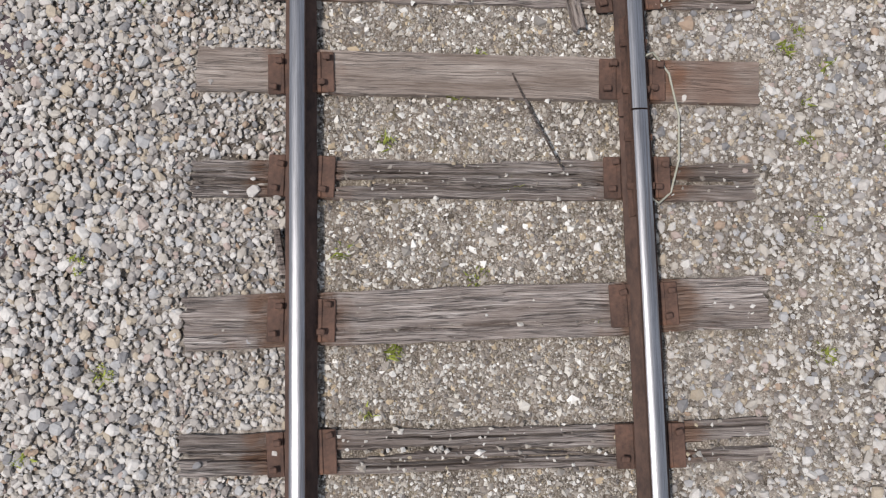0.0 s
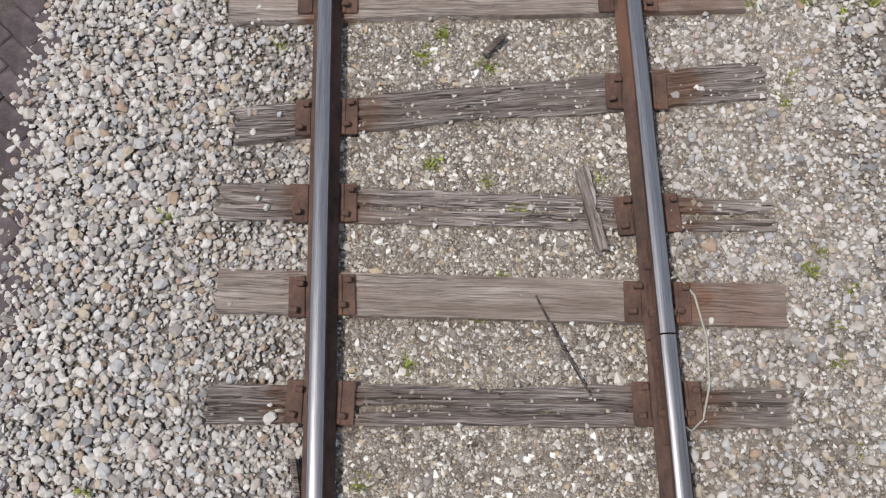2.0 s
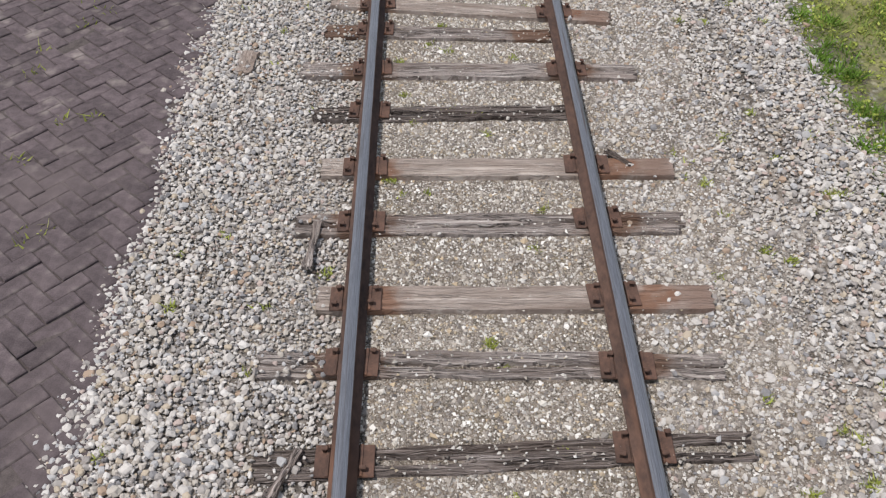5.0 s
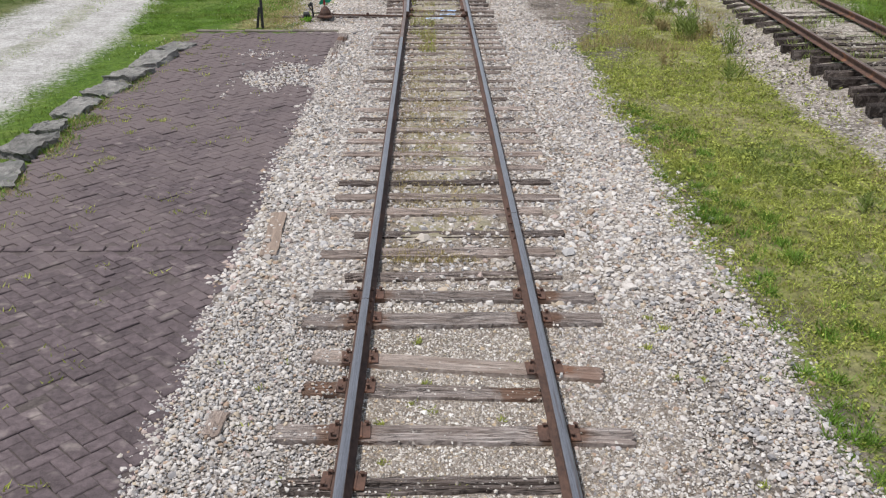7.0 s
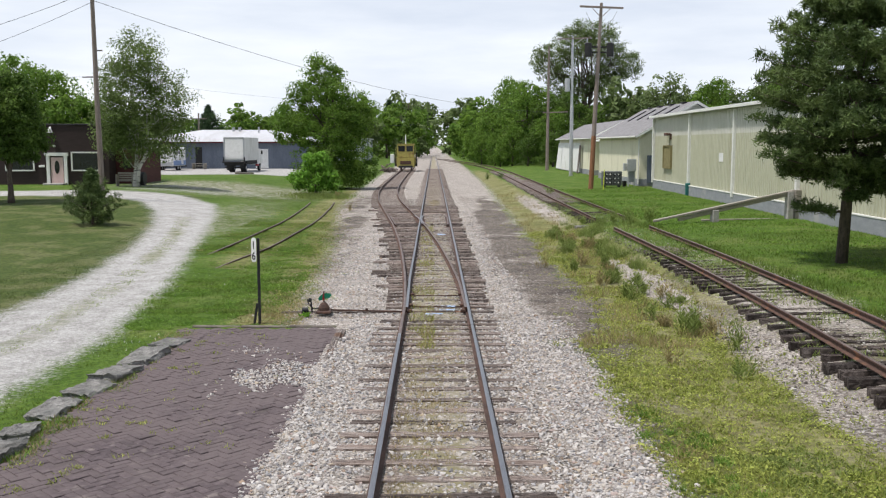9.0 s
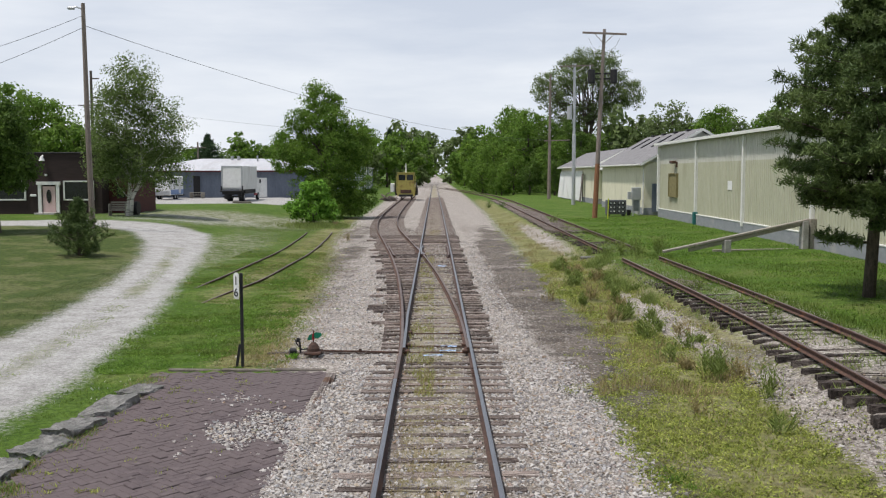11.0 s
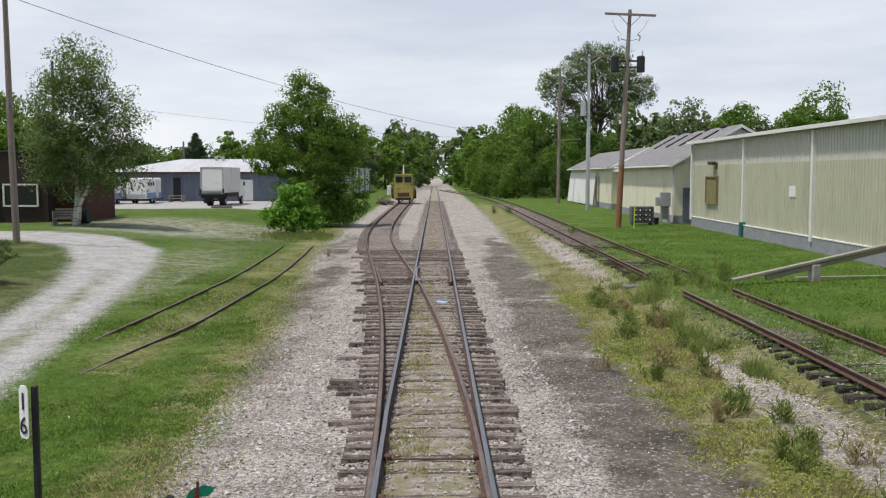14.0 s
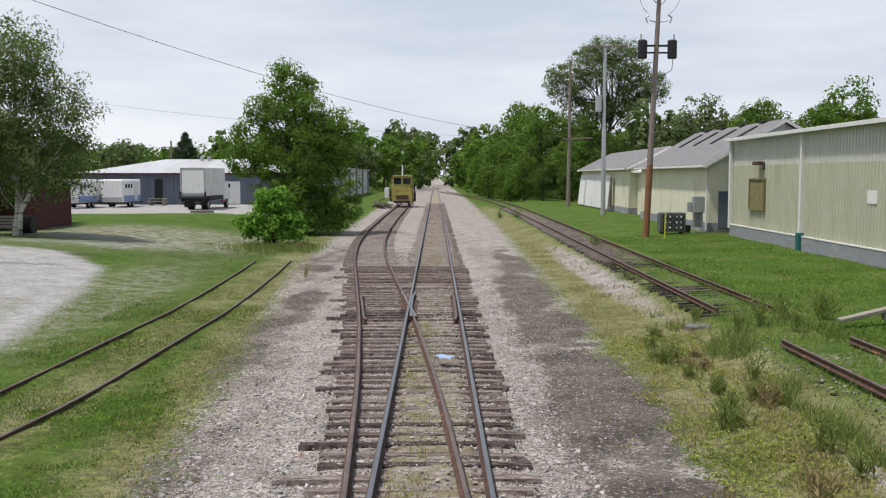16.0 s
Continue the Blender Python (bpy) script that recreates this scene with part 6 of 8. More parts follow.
def ribbed(g, x0, x1, y, z0, z1, pitch=0.3, out=0.025, mi=0, side=-1):
    """Standing ribs on a wall along x at the plane y."""
    y += side * 0.005
    line = [(x0, y)]
    k = x0 + pitch / 2
    while k < x1 - 0.06:
        line += [(k - 0.05, y), (k - 0.025, y + side * out), (k + 0.025, y + side * out), (k + 0.05, y)]
        k += pitch
    line.append((x1, y))
    n = len(line)
    g.add([(p, q, z) for z in (z0, z1) for p, q in line], [(i, i + 1, n + i + 1, n + i) for i in range(n - 1)], mi)


# long metal shed; its wall runs along local x, seen from local -y
shed = thing("metal_shed", (17.32, 77.0, 0), "long cream ribbed-metal shed on a blue-grey block base", "building", rz=-91.0)
LEN, BASE, MID, EAVE = 66.0, 1.2, 4.62, 6.05
part("foundation", Geo().box((LEN / 2, 10.0, 0.3), (LEN, 20, BASE * 2 - 0.6), bev=0.01), M_BASE, shed, "blue-grey painted block base")
g = Geo().box((LEN / 2, 10.06, (BASE + MID) / 2), (LEN - 0.06, 20 - 0.1, MID - BASE))
ribbed(g, 0, LEN, 0.11, BASE + 0.03, MID, 0.3, 0.04)
part("wall", g, M_CREAM, shed, "cream ribbed metal wall")
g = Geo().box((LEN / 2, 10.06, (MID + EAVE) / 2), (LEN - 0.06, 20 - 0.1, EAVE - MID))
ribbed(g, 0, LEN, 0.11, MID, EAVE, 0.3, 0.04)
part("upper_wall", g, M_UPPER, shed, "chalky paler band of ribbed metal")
part("roof", Geo().add([(-0.3, -0.25, 6.04), (LEN, -0.25, 6.04), (LEN, 10, 7.24), (-0.3, 10, 7.24), (LEN, 20.3, 6.04), (-0.3, 20.3, 6.04), (-0.3, -0.25, 6.2), (LEN, -0.25, 6.2), (LEN, 10, 7.4), (-0.3, 10, 7.4), (LEN, 20.3, 6.2), (-0.3, 20.3, 6.2)], [(6, 7, 8, 9), (9, 8, 10, 11), (0, 1, 7, 6), (0, 6, 9, 3), (3, 9, 11, 5), (0, 3, 2, 1), (3, 5, 4, 2), (4, 5, 11, 10)]), M_ROOFWHITE, shed)
part("eave_trim", Geo().box((LEN / 2 - 0.15, -0.27, 6.12), (LEN + 0.3, 0.12, 0.18), bev=0.01), M_TRIM, shed)
part("sill_trim", Geo().box((LEN / 2, 0.03, BASE + 0.02), (LEN, 0.1, 0.07), bev=0.01), M_TRIM, shed)
for k in range(7):
    cx = 0.12 + 9.85 * k + (1.2 if k else 0)
    pil = part("downpipe", Geo().box((cx, 0.0, 3.5), (0.22, 0.2, 5.0), bev=0.02), M_TRIM, shed, "white downpipe")
    if k == 1:
        part("pipe_shoe", Geo().box((cx, -0.03, 0.95), (0.34, 0.3, 0.9), bev=0.03), M_TEAL, pil, "teal lower pipe guard")
win = part("window", Geo().box((4.75, 0.06, 3.06), (2.3, 0.1, 1.55), bev=0.01), M_PLY, shed, "boarded window in a dark frame")
part("window_frame", Geo().box((3.58, 0.03, 3.06), (0.08, 0.16, 1.72)).box((5.92, 0.03, 3.06), (0.08, 0.16, 1.72)).box((4.75, 0.03, 3.88), (2.26, 0.16, 0.08)).box((4.75, 0.03, 2.24), (2.26, 0.16, 0.08)), M_PLY, win)
lamp = part("wall_lamp", Geo().box((5.75, 0.02, 4.55), (0.1, 0.12, 0.4)).box((5.3, -0.15, 4.72), (0.9, 0.32, 0.2), bev=0.04), M_RUST, shed)
tagged(part("paper_notice", Geo().box((0, 0, 0), (0.85, 0.012, 0.52)), M_WHITE), "blank white notice fixed to the shed wall", "notice").matrix_basis = shed.matrix_basis @ pose(18.35, 0.065, 3.22)


def gable_house(name, x0, x1, y0, y1, z0, eave, ridge, label, wall_mat):
    """A long house with its ridge along y."""
    h = thing(name, (x0, y0, 0), label, "building")
    w, l, m = x1 - x0, y1 - y0, (x1 - x0) / 2
    part("foundation", Geo().box((w / 2, l / 2, z0 + 0.2), (w + 0.06, l + 0.06, 0.9), bev=0.01), M_BASE, h)
    g = Geo().add([(0, 0, z0), (w, 0, z0), (w, l, z0), (0, l, z0), (0, 0, eave), (w, 0, eave), (w, l, eave), (0, l, eave)], [(0, 1, 5, 4), (1, 2, 6, 5), (2, 3, 7, 6), (3, 0, 4, 7)])
    part("wall", g, wall_mat, h)
    part("gable", Geo().add([(0, 0, eave), (w, 0, eave), (m, 0, ridge - 0.1), (0, 0.1, eave), (w, 0.1, eave), (m, 0.1, ridge - 0.1)], [(0, 1, 2), (3, 5, 4), (0, 2, 5, 3), (1, 4, 5, 2), (0, 3, 4, 1)]), M_TRIM, h, "white gable boards")
    part("gable", Geo().add([(0, l, eave), (w, l, eave), (m, l, ridge - 0.1), (0, l - 0.1, eave), (w, l - 0.1, eave), (m, l - 0.1, ridge - 0.1)], [(0, 2, 1), (3, 4, 5), (0, 3, 5, 2), (1, 2, 5, 4), (0, 1, 4, 3)]), M_TRIM, h, "white gable boards")
    s = (ridge - eave) / m
    for sd in (-1, 1):
        ex, ez = m + sd * (m + 0.45), eave - 0.45 * s
        g = Geo().add([(ex, -0.45, ez), (ex, l + 0.3, ez), (m, l + 0.3, ridge), (m, -0.45, ridge), (ex, -0.45, ez + 0.13), (ex, l + 0.3, ez + 0.13), (m, l + 0.3, ridge + 0.13), (m, -0.45, ridge + 0.13)], [(0, 1, 2, 3), (4, 7, 6, 5), (0, 4, 5, 1), (0, 3, 7, 4), (1, 5, 6, 2)])
        part("roof_slope", g, M_SHINGLE, h)
        part("gutter", Geo().box((ex + sd * 0.05, l / 2, ez + 0.03), (0.13, l + 0.8, 0.13), bev=0.02), M_TRIM, h)
        part("rake_board", Geo().add([(ex, -0.47, ez - 0.1), (m, -0.47, ridge - 0.1), (m, -0.47, ridge + 0.12), (ex, -0.47, ez + 0.12), (ex, -0.45, ez - 0.1), (m, -0.45, ridge - 0.1), (m, -0.45, ridge + 0.12), (ex, -0.45, ez + 0.12)], [(0, 1, 2, 3), (7, 6, 5, 4), (0, 4, 5, 1), (3, 2, 6, 7)]), M_TRIM, h)
    return h


h2 = gable_house("gable_house", 16.9, 25.9, 79.8, 98.7, 0.5, 4.85, 7.4, "cream stucco house with a grey shingle gable roof", M_CREAM2)
for k, fy in enumerate((2.8, 7.0, 11.2, 15.2)):
    x0, x1 = 2.2, 3.9
    z = lambda q: 4.85 + q * (2.55 / 4.5) + 0.13
    part("roof_vent", Geo().add([(x0, fy, z(x0)), (x1, fy, z(x1)), (x1, fy + 0.5, z(x1)), (x0, fy + 0.5, z(x0)), (x0, fy, z(x0) + 0.09), (x1, fy, z(x1) + 0.09), (x1, fy + 0.5, z(x1) + 0.09), (x0, fy + 0.5, z(x0) + 0.09)], [(4, 5, 6, 7), (0, 1, 5, 4), (1, 2, 6, 5), (2, 3, 7, 6), (3, 0, 4, 7)]), M_BLACK, h2)
    part("ridge_vent", Geo().box((4.4, fy + 0.3, 7.52), (0.5, 0.9, 0.14), bev=0.03), M_BLACK, h2)
part("downpipe", Geo().box((-0.06, 0.2, 2.8), (0.1, 0.1, 4.2), bev=0.02), M_TRIM, h2)
part("door", Geo().box((1.05, -0.03, 1.95), (0.9, 0.1, 2.3), bev=0.01), M_SLATE, h2, "dark slate-blue door")
h3 = gable_house("gable_house", 17.6, 24.6, 106.5, 134.0, 0.5, 4.85, 6.6, "pale stucco outbuilding with a brown-grey shingle roof", M_CREAM2)
for sy, sl, lean_ in ((23.4, 8.0, 4.5), (16.4, 5.7, 3.2), (10.9, 5.0, 2.5)):
    sheet = Geo()
    for k in range(13):
        u = k / 12
        wob = 0.1 * math.sin(u * 11 + sy) + 0.06 * math.sin(u * 27)
        for zz in (0.7, 1.9, 3.1, 4.2):
            out = 0.12 + wob * (1 - (zz - 0.7) / 3.5) + 0.02 * lean_ * (4.2 - zz)
            sheet.v += [(-out, sy + (u - 0.5) * sl, zz), (-out + 0.03, sy + (u - 0.5) * sl, zz)]
    for k in range(12):
        for q in range(3):
            a_, b_ = k * 8 + q * 2, (k + 1) * 8 + q * 2
            sheet.f += [(a_, b_, b_ + 2, a_ + 2), (a_ + 1, a_ + 3, b_ + 3, b_ + 1)]
    sheet.m = [0] * len(sheet.f)
    part("loose_sheet", sheet, M_WHITE, h3, "pale loose sheeting hanging on the wall", smooth=True)
# added dark board in place of the dark gap after the sheeting
part("leaning_board", Geo().box((-0.42, 7.4, 2.2), (0.06, 0.9, 3.4), (0, 5, 0)), M_TIE_DARK, h3, "dark board standing in for the gap past the sheeting")
link = thing("link_wall", (18.3, 98.72, 0), "weathered stucco link wall between two houses", "building")
part("wall", Geo().box((2, 3.87, 2.3), (4, 7.7, 4.0)), M_CREAM2, link)
part("roof", Geo().add([(-0.6, 0.01, 4.3), (4, 0.01, 5.3), (4, 7.75, 5.3), (-0.6, 7.75, 4.3), (-0.6, 0.01, 4.45), (4, 0.01, 5.45), (4, 7.75, 5.45), (-0.6, 7.75, 4.45)], [(4, 5, 6, 7), (0, 3, 2, 1), (0, 4, 7, 3)]), M_TRIM, link)
part("spout", Geo().tube([(-0.4, 3.2, 1.0), (-0.35, 1.6, 1.7), (-0.3, 0.6, 2.6)], 0.09, 8), M_WHITE, link)

# plant beside the gable house
ac = thing("condenser_cabinet", (14.5, 79.3, height(14.5, 79.3)), "dark grey condenser cabinet with pale fan blades on the lawn", "machine")
part("cabinet", Geo().box((0, 0, 0.72), (1.55, 0.8, 1.15), bev=0.03), surface("dark_grey_cabinet", (0.07, 0.075, 0.08), (0.13, 0.135, 0.14), 4, 0.6), ac)
for k, kx in enumerate((-0.5, -0.16, 0.18, 0.52)):
    for q, kz in enumerate((0.38, 0.7, 1.04)):
        part("fan", Geo().tube([(kx, -0.43, kz), (kx, -0.4, kz)], 0.135, 10), M_BLACK, ac)
        part("blade", Geo().box((kx + 0.03 * (-1) ** k, -0.437, kz + 0.02), (0.13, 0.012, 0.11), (0, 20 * (k + q), 0)), M_WHITE if (k + q) % 2 else M_GALV, ac)
for kx in (-0.6, 0.6):
    part("foot", Geo().box((kx, 0, 0.07), (0.12, 0.7, 0.16)), M_BLACK, ac)
mt = thing("meter_cabinet", (16.15, 79.4, height(16.15, 79.4)), "grey electric meter cabinets on posts beside the house", "electric cabinet")
part("box", Geo().box((0, 0, 1.75), (0.7, 0.4, 1.0), bev=0.02), M_GALV, mt)
part("post", Geo().box((-0.25, 0, 0.65), (0.1, 0.1, 1.3)), M_GALV, mt)
part("post", Geo().box((0.25, 0, 0.65), (0.1, 0.1, 1.3)), M_GALV, mt)
part("panel", Geo().box((0, 0.06, 0.8), (0.55, 0.2, 0.9), bev=0.01), M_BASE, mt)
part("small_box", Geo().box((-0.55, 0, 1.6), (0.25, 0.25, 0.6), bev=0.02), M_GALV, mt)
tagged(part("bucket", Geo().tube([(15.75, 80.2, height(15.75, 80.2)), (15.75, 80.2, height(15.75, 80.2) + 0.45)], [0.16, 0.2], 10), M_BLACK), "small black bucket on the lawn", "bucket")
tagged(part("marker_stake", Geo().box((13.2, 75.6, height(13.2, 75.6) + 0.75), (0.07, 0.05, 1.6), (0, 1.5, 0), 0.01), surface("yellow_marker", (0.5, 0.55, 0.03), (0.6, 0.65, 0.06), 6, 0.6)), "slim yellow-green marker stake in the lawn", "stake")

# loading ramp beam
rp = thing("loading_ramp", (9.85, 44.8, 0), "grey weathered beam ramp rising from the spur to the shed", "ramp", rz=9)
part("beam", Geo().box((3.35, 0, 1.2), (6.85, 0.22, 0.1), (0, -11.0, 0), 0.015), M_WOODBOARD, rp)
part("beam", Geo().box((3.9, 0.02, 1.16), (5.6, 0.12, 0.16), (0, -11.6, 0), 0.015), M_WOODBOARD, rp)
for k, hgt in ((2.9, 0.7), (6.55, 1.5)):
    part("support", Geo().box((k, 0, 0.42 + hgt / 2 - 0.1), (0.28, 0.34, hgt), bev=0.02), M_CONC, rp)
part("end_post", Geo().box((6.95, 0.1, 1.1), (0.3, 0.4, 1.6), bev=0.02), M_WOODBOARD, rp)
part("ground_beam", Geo().box((5.0, 0.5, 0.5), (5.0, 0.12, 0.12), bev=0.02), M_WOODBOARD, rp)

# brown roadside house
bz = 0.93
bh = thing("brown_house", (-42.0, 74.0, 0), "low dark-brown house with a flat parapet and white-framed windows", "building")
part("wall", Geo().box((8.7, 5, bz + 2.25), (17.4, 10, 4.5), bev=0.02), M_BROWN, bh)
part("parapet_cap", Geo().box((8.7, 5, bz + 4.55), (17.55, 10.15, 0.1), bev=0.02), M_BLACK, bh)
part("annexe", Geo().box((18.3, 4.2, bz + 1.3), (1.9, 5.5, 2.7), bev=0.02), M_MAROON, bh, "low maroon annexe")
dx = -28.5 + 42
door = part("door", Geo().box((dx, -0.04, bz + 1.05), (0.92, 0.08, 2.06), bev=0.01), M_PINK, bh, "pale pink door with an oval glass")
part("glass", Geo().prism([(dx + 0.19 * math.cos(a), bz + 1.35 + 0.5 * math.sin(a)) for a in np.linspace(0, 2 * math.pi, 16, endpoint=False)], pose(0, -0.1, 0), pose(0, -0.085, 0)), M_GLASS, door)
part("door_frame", Geo().box((dx - 0.66, -0.08, bz + 1.1), (0.24, 0.16, 2.3)).box((dx + 0.66, -0.08, bz + 1.1), (0.24, 0.16, 2.3)).box((dx, -0.1, bz + 2.32), (1.75, 0.2, 0.24)), M_TRIM, bh)
part("doorstep", Geo().box((dx, -0.55, bz + 0.05), (1.5, 1.0, 0.22), bev=0.02), M_CONC, bh)
for wx, ww in ((-26.3 + 42, 2.15), (-31.3 + 42, 2.1), (-36 + 42, 2.1)):
    wn_ = part("window", Geo().box((wx, -0.02, bz + 1.78), (ww, 0.06, 1.3)), M_GLASS, bh)
    part("window_frame", Geo().box((wx - ww / 2, -0.06, bz + 1.78), (0.1, 0.12, 1.45)).box((wx + ww / 2, -0.06, bz + 1.78), (0.1, 0.12, 1.45)).box((wx, -0.06, bz + 1.1), (ww, 0.12, 0.1)).box((wx, -0.06, bz + 2.46), (ww, 0.12, 0.1)), M_TRIM, wn_)
wn_ = part("window", Geo().box((18.3, 1.42, bz + 1.6), (0.6, 0.06, 0.8)), M_GLASS, bh)
part("wall_lamp", Geo().tube([(dx - 0.35, -0.3, bz + 3.95), (dx - 0.35, -0.3, bz + 4.25), (dx - 0.35, -0.1, bz + 4.35)], [0.22, 0.1, 0.05], 10), M_WHITE, bh)
part("bell", Geo().tube([(dx - 0.15, -0.12, bz + 2.85), (dx - 0.15, -0.12, bz + 3.0)], 0.1, 8), M_WHITE, bh)
part("letter_box", Geo().box((dx - 1.15, -0.08, bz + 1.42), (0.42, 0.14, 0.16), bev=0.02), M_WHITE, bh)
part("vent_pipe", Geo().tube([(16.5, 3, bz + 4.4), (16.5, 3, bz + 5.6)], 0.2, 8), M_GALV, bh)
wa = thing("garden_bench", (-22.5, 71.2, 0.93), "weathered grey slatted garden bench beside the birch", "bench")
for k in range(4):
    part("slat", Geo().box((0, 0.22, 0.5 + 0.16 * k), (1.2, 0.04, 0.11)), M_WOODBOARD, wa)
    part("slat", Geo().box((0, 0.12 - 0.13 * k, 0.42), (1.2, 0.1, 0.04)), M_WOODBOARD, wa)
for k in (-0.58, 0.58):
    part("side", Geo().box((k, 0, 0.45), (0.06, 0.6, 0.9), bev=0.01), M_WOODBOARD, wa)
tagged(part("fuel_tank", Geo().tube([(-22.4, 72.6, 1.45), (-21.5, 72.6, 1.45)], 0.5, 14), M_BLACK), "black cylindrical tank beside the maroon annexe", "tank")

# slate-blue workshop with a white hipped roof
ws = thing("workshop", (-41.0, 131.0, 0), "slate-blue ribbed workshop under a white metal hip roof", "building")
g = Geo().box((12.5, 8, 2.5), (25, 16, 3.9))
ribbed(g, 0, 25, 0, 0.8, 4.4, 0.45, 0.03)
part("wall", g, M_SLATE, ws)
part("roof", Geo().add([(-0.6, -0.6, 4.35), (25.6, -0.6, 4.35), (25.6, 16.6, 4.35), (-0.6, 16.6, 4.35), (7.5, 8, 6.1), (17.5, 8, 6.1)], [(0, 1, 5, 4), (1, 2, 5), (2, 3, 4, 5), (3, 0, 4), (0, 3, 2, 1)]), M_ROOFWHITE, ws)
part("fascia", Geo().box((12.5, -0.62, 4.28), (26.2, 0.06, 0.2)), M_MAROON, ws)
part("door", Geo().box((8.9, -0.05, 2.2), (0.9, 0.06, 2.9)), M_BLACK, ws)
part("white_door", Geo().box((17.5, -0.05, 2.1), (1.7, 0.06, 2.6)), M_WHITE, ws, "white service door")
for k in (12.2, 13.1):
    part("roof_vent", Geo().tube([(k, 7, 5.8), (k, 7, 6.35), (k, 7, 6.45)], [0.2, 0.2, 0.27], 8), M_GALV, ws)
part("roof_vent", Geo().tube([(16, 6, 5.7), (16, 6, 6.5)], 0.12, 8), M_GALV, ws)
pt = thing("picnic_table", (-31.2, 127.5, height(-31, 127)), "grey weathered picnic table on the white lot", "table")
part("tabletop", Geo().box((0, 0, 0.75), (1.9, 0.8, 0.06)), M_WOODBOARD, pt)
for k in (-0.75, 0.75):
    part("seat", Geo().box((0, k, 0.45), (1.9, 0.28, 0.05)), M_WOODBOARD, pt)
    part("leg", Geo().box((k, 0, 0.38), (0.1, 1.5, 0.72)), M_WOODBOARD, pt)

# grey-white panelled sheds behind the siding
far_shed = thing("panel_shed", (-15.0, 168.0, 0), "long grey shed with pale upright wall panels", "building")
part("wall", Geo().box((-5, 32, 2.6), (10, 64, 5.2)), surface("grey_panel", (0.24, 0.26, 0.3), (0.34, 0.36, 0.4), 0.6, 0.6), far_shed)
for k in range(13):
    part("panel", Geo().box((0.03, 2.6 + k * 4.9, 2.7), (0.08, 2.2, 4.9)), M_WHITE if k % 3 else M_SLATE, far_shed)
part("roof", Geo().box((-5, 32, 5.3), (10.6, 64.6, 0.2)), M_ROOFWHITE, far_shed)


# ---- poles and wires ----
def crossarm(g, z, half, y=0.0, mi=0):
    g.box((0, y - 0.16, z), (half * 2, 0.1, 0.13), bev=0.01, mi=mi)


base = height(12.4, 77)
lean = (13.0 - 12.4) / 13.8
tp = thing("utility_pole", (12.42, 77.0, base), "tall wooden utility pole with crossarm and two black transformers", "utility pole", "utility poles")
P = lambda z: Vector((lean * z, 0.06 * z * 0.3, z))
part("pole", Geo().tube([P(0), P(3.2), P(3.3), P(8), P(14.5)], [0.19, 0.18, 0.18, 0.16, 0.115], 12), M_POLE, tp)
part("lower_pole", Geo().tube([P(-0.1), P(4.2)], [0.2, 0.188], 12), M_POLE_RED, tp, "red-brown treated foot")
part("crossarm", Geo().box(P(14.15) + Vector((0, -0.18, 0)), (3.4, 0.12, 0.15), (0, 2.2, 0), 0.01), M_POLE, tp)
for s in (-1, 1):
    part("brace", Geo().tube([P(14.1) + Vector((s * 0.75, -0.2, 0)), P(13.4) + Vector((s * 0.05, -0.2, 0))], 0.025, 6), M_POLE, tp)
    c = P(10.9) + Vector((s * 0.86, -0.25, 0))
    can = part("transformer", Geo().tube([c + Vector((0, 0, q)) for q in (-0.55, -0.5, 0.45, 0.52)], [0.24, 0.27, 0.27, 0.2], 14), M_BLACK, tp, "black transformer can")
    part("bushing", Geo().tube([c + Vector((s * 0.1, 0, 0.5)), c + Vector((s * 0.1, 0, 0.85))], 0.05, 8), M_GALV, can)
    part("bracket", Geo().box(c + Vector((-s * 0.5, 0.1, 0.2)), (0.5, 0.06, 0.12)).box(c + Vector((-s * 0.5, 0.1, -0.2)), (0.5, 0.06, 0.1)), M_BLACK, tp)
    ct = P(12.6) + Vector((s * 0.55, -0.2, 0))
    part("cutout", Geo().tube([ct + Vector((0, 0, 0.25)), ct + Vector((s * 0.2, 0, 0.1)), ct + Vector((s * 0.1, 0, -0.2))], 0.05, 6), M_GALV, tp)
    part("cutout_arm", Geo().tube([P(12.45), ct + Vector((0, 0, -0.05))], 0.035, 6), M_GALV, tp)
    part("jumper", Geo().tube([P(13.8) + Vector((s * 1.2, -0.2, 0)), P(13.2) + Vector((s * 0.9, -0.2, 0)), ct + Vector((0, 0, 0.25))], 0.012, 5), M_WIRE, tp)
part("jumper", Geo().tube([P(10.5) + Vector((0.95, -0.25, 0)), P(9.7) + Vector((0.9, -0.25, 0)), P(9.3) + Vector((0.3, -0.2, 0))], 0.02, 6), M_WIRE, tp)

gp = thing("metal_pole", (15.0, 105.4, height(15.0, 105.4)), "slim grey steel pole with a small transformer", "utility pole", "utility poles")
part("pole", Geo().tube([(0, 0, 0), (0, 0, 7.5), (0, 0, 7.6), (0, 0, 15.1)], [0.21, 0.19, 0.15, 0.12], 12), M_GALV, gp)
part("crossarm", Geo().box((0.15, -0.16, 14.85), (3.7, 0.12, 0.14), (0, -2, 0), 0.01), M_POLE, gp)
for s_ in (-1, 1):
    part("brace", Geo().tube([(0.15 + s_ * 0.9, -0.2, 14.8), (0, -0.2, 14.1)], 0.03, 6), M_GALV, gp)
part("transformer", Geo().tube([(-0.5, 0, 9.2), (-0.5, 0, 10.6)], 0.28, 12), M_GALV, gp)
fp = thing("utility_pole", (15.25, 129.0, 0.4), "weathered brown utility pole among the trees", "utility pole", "utility poles")
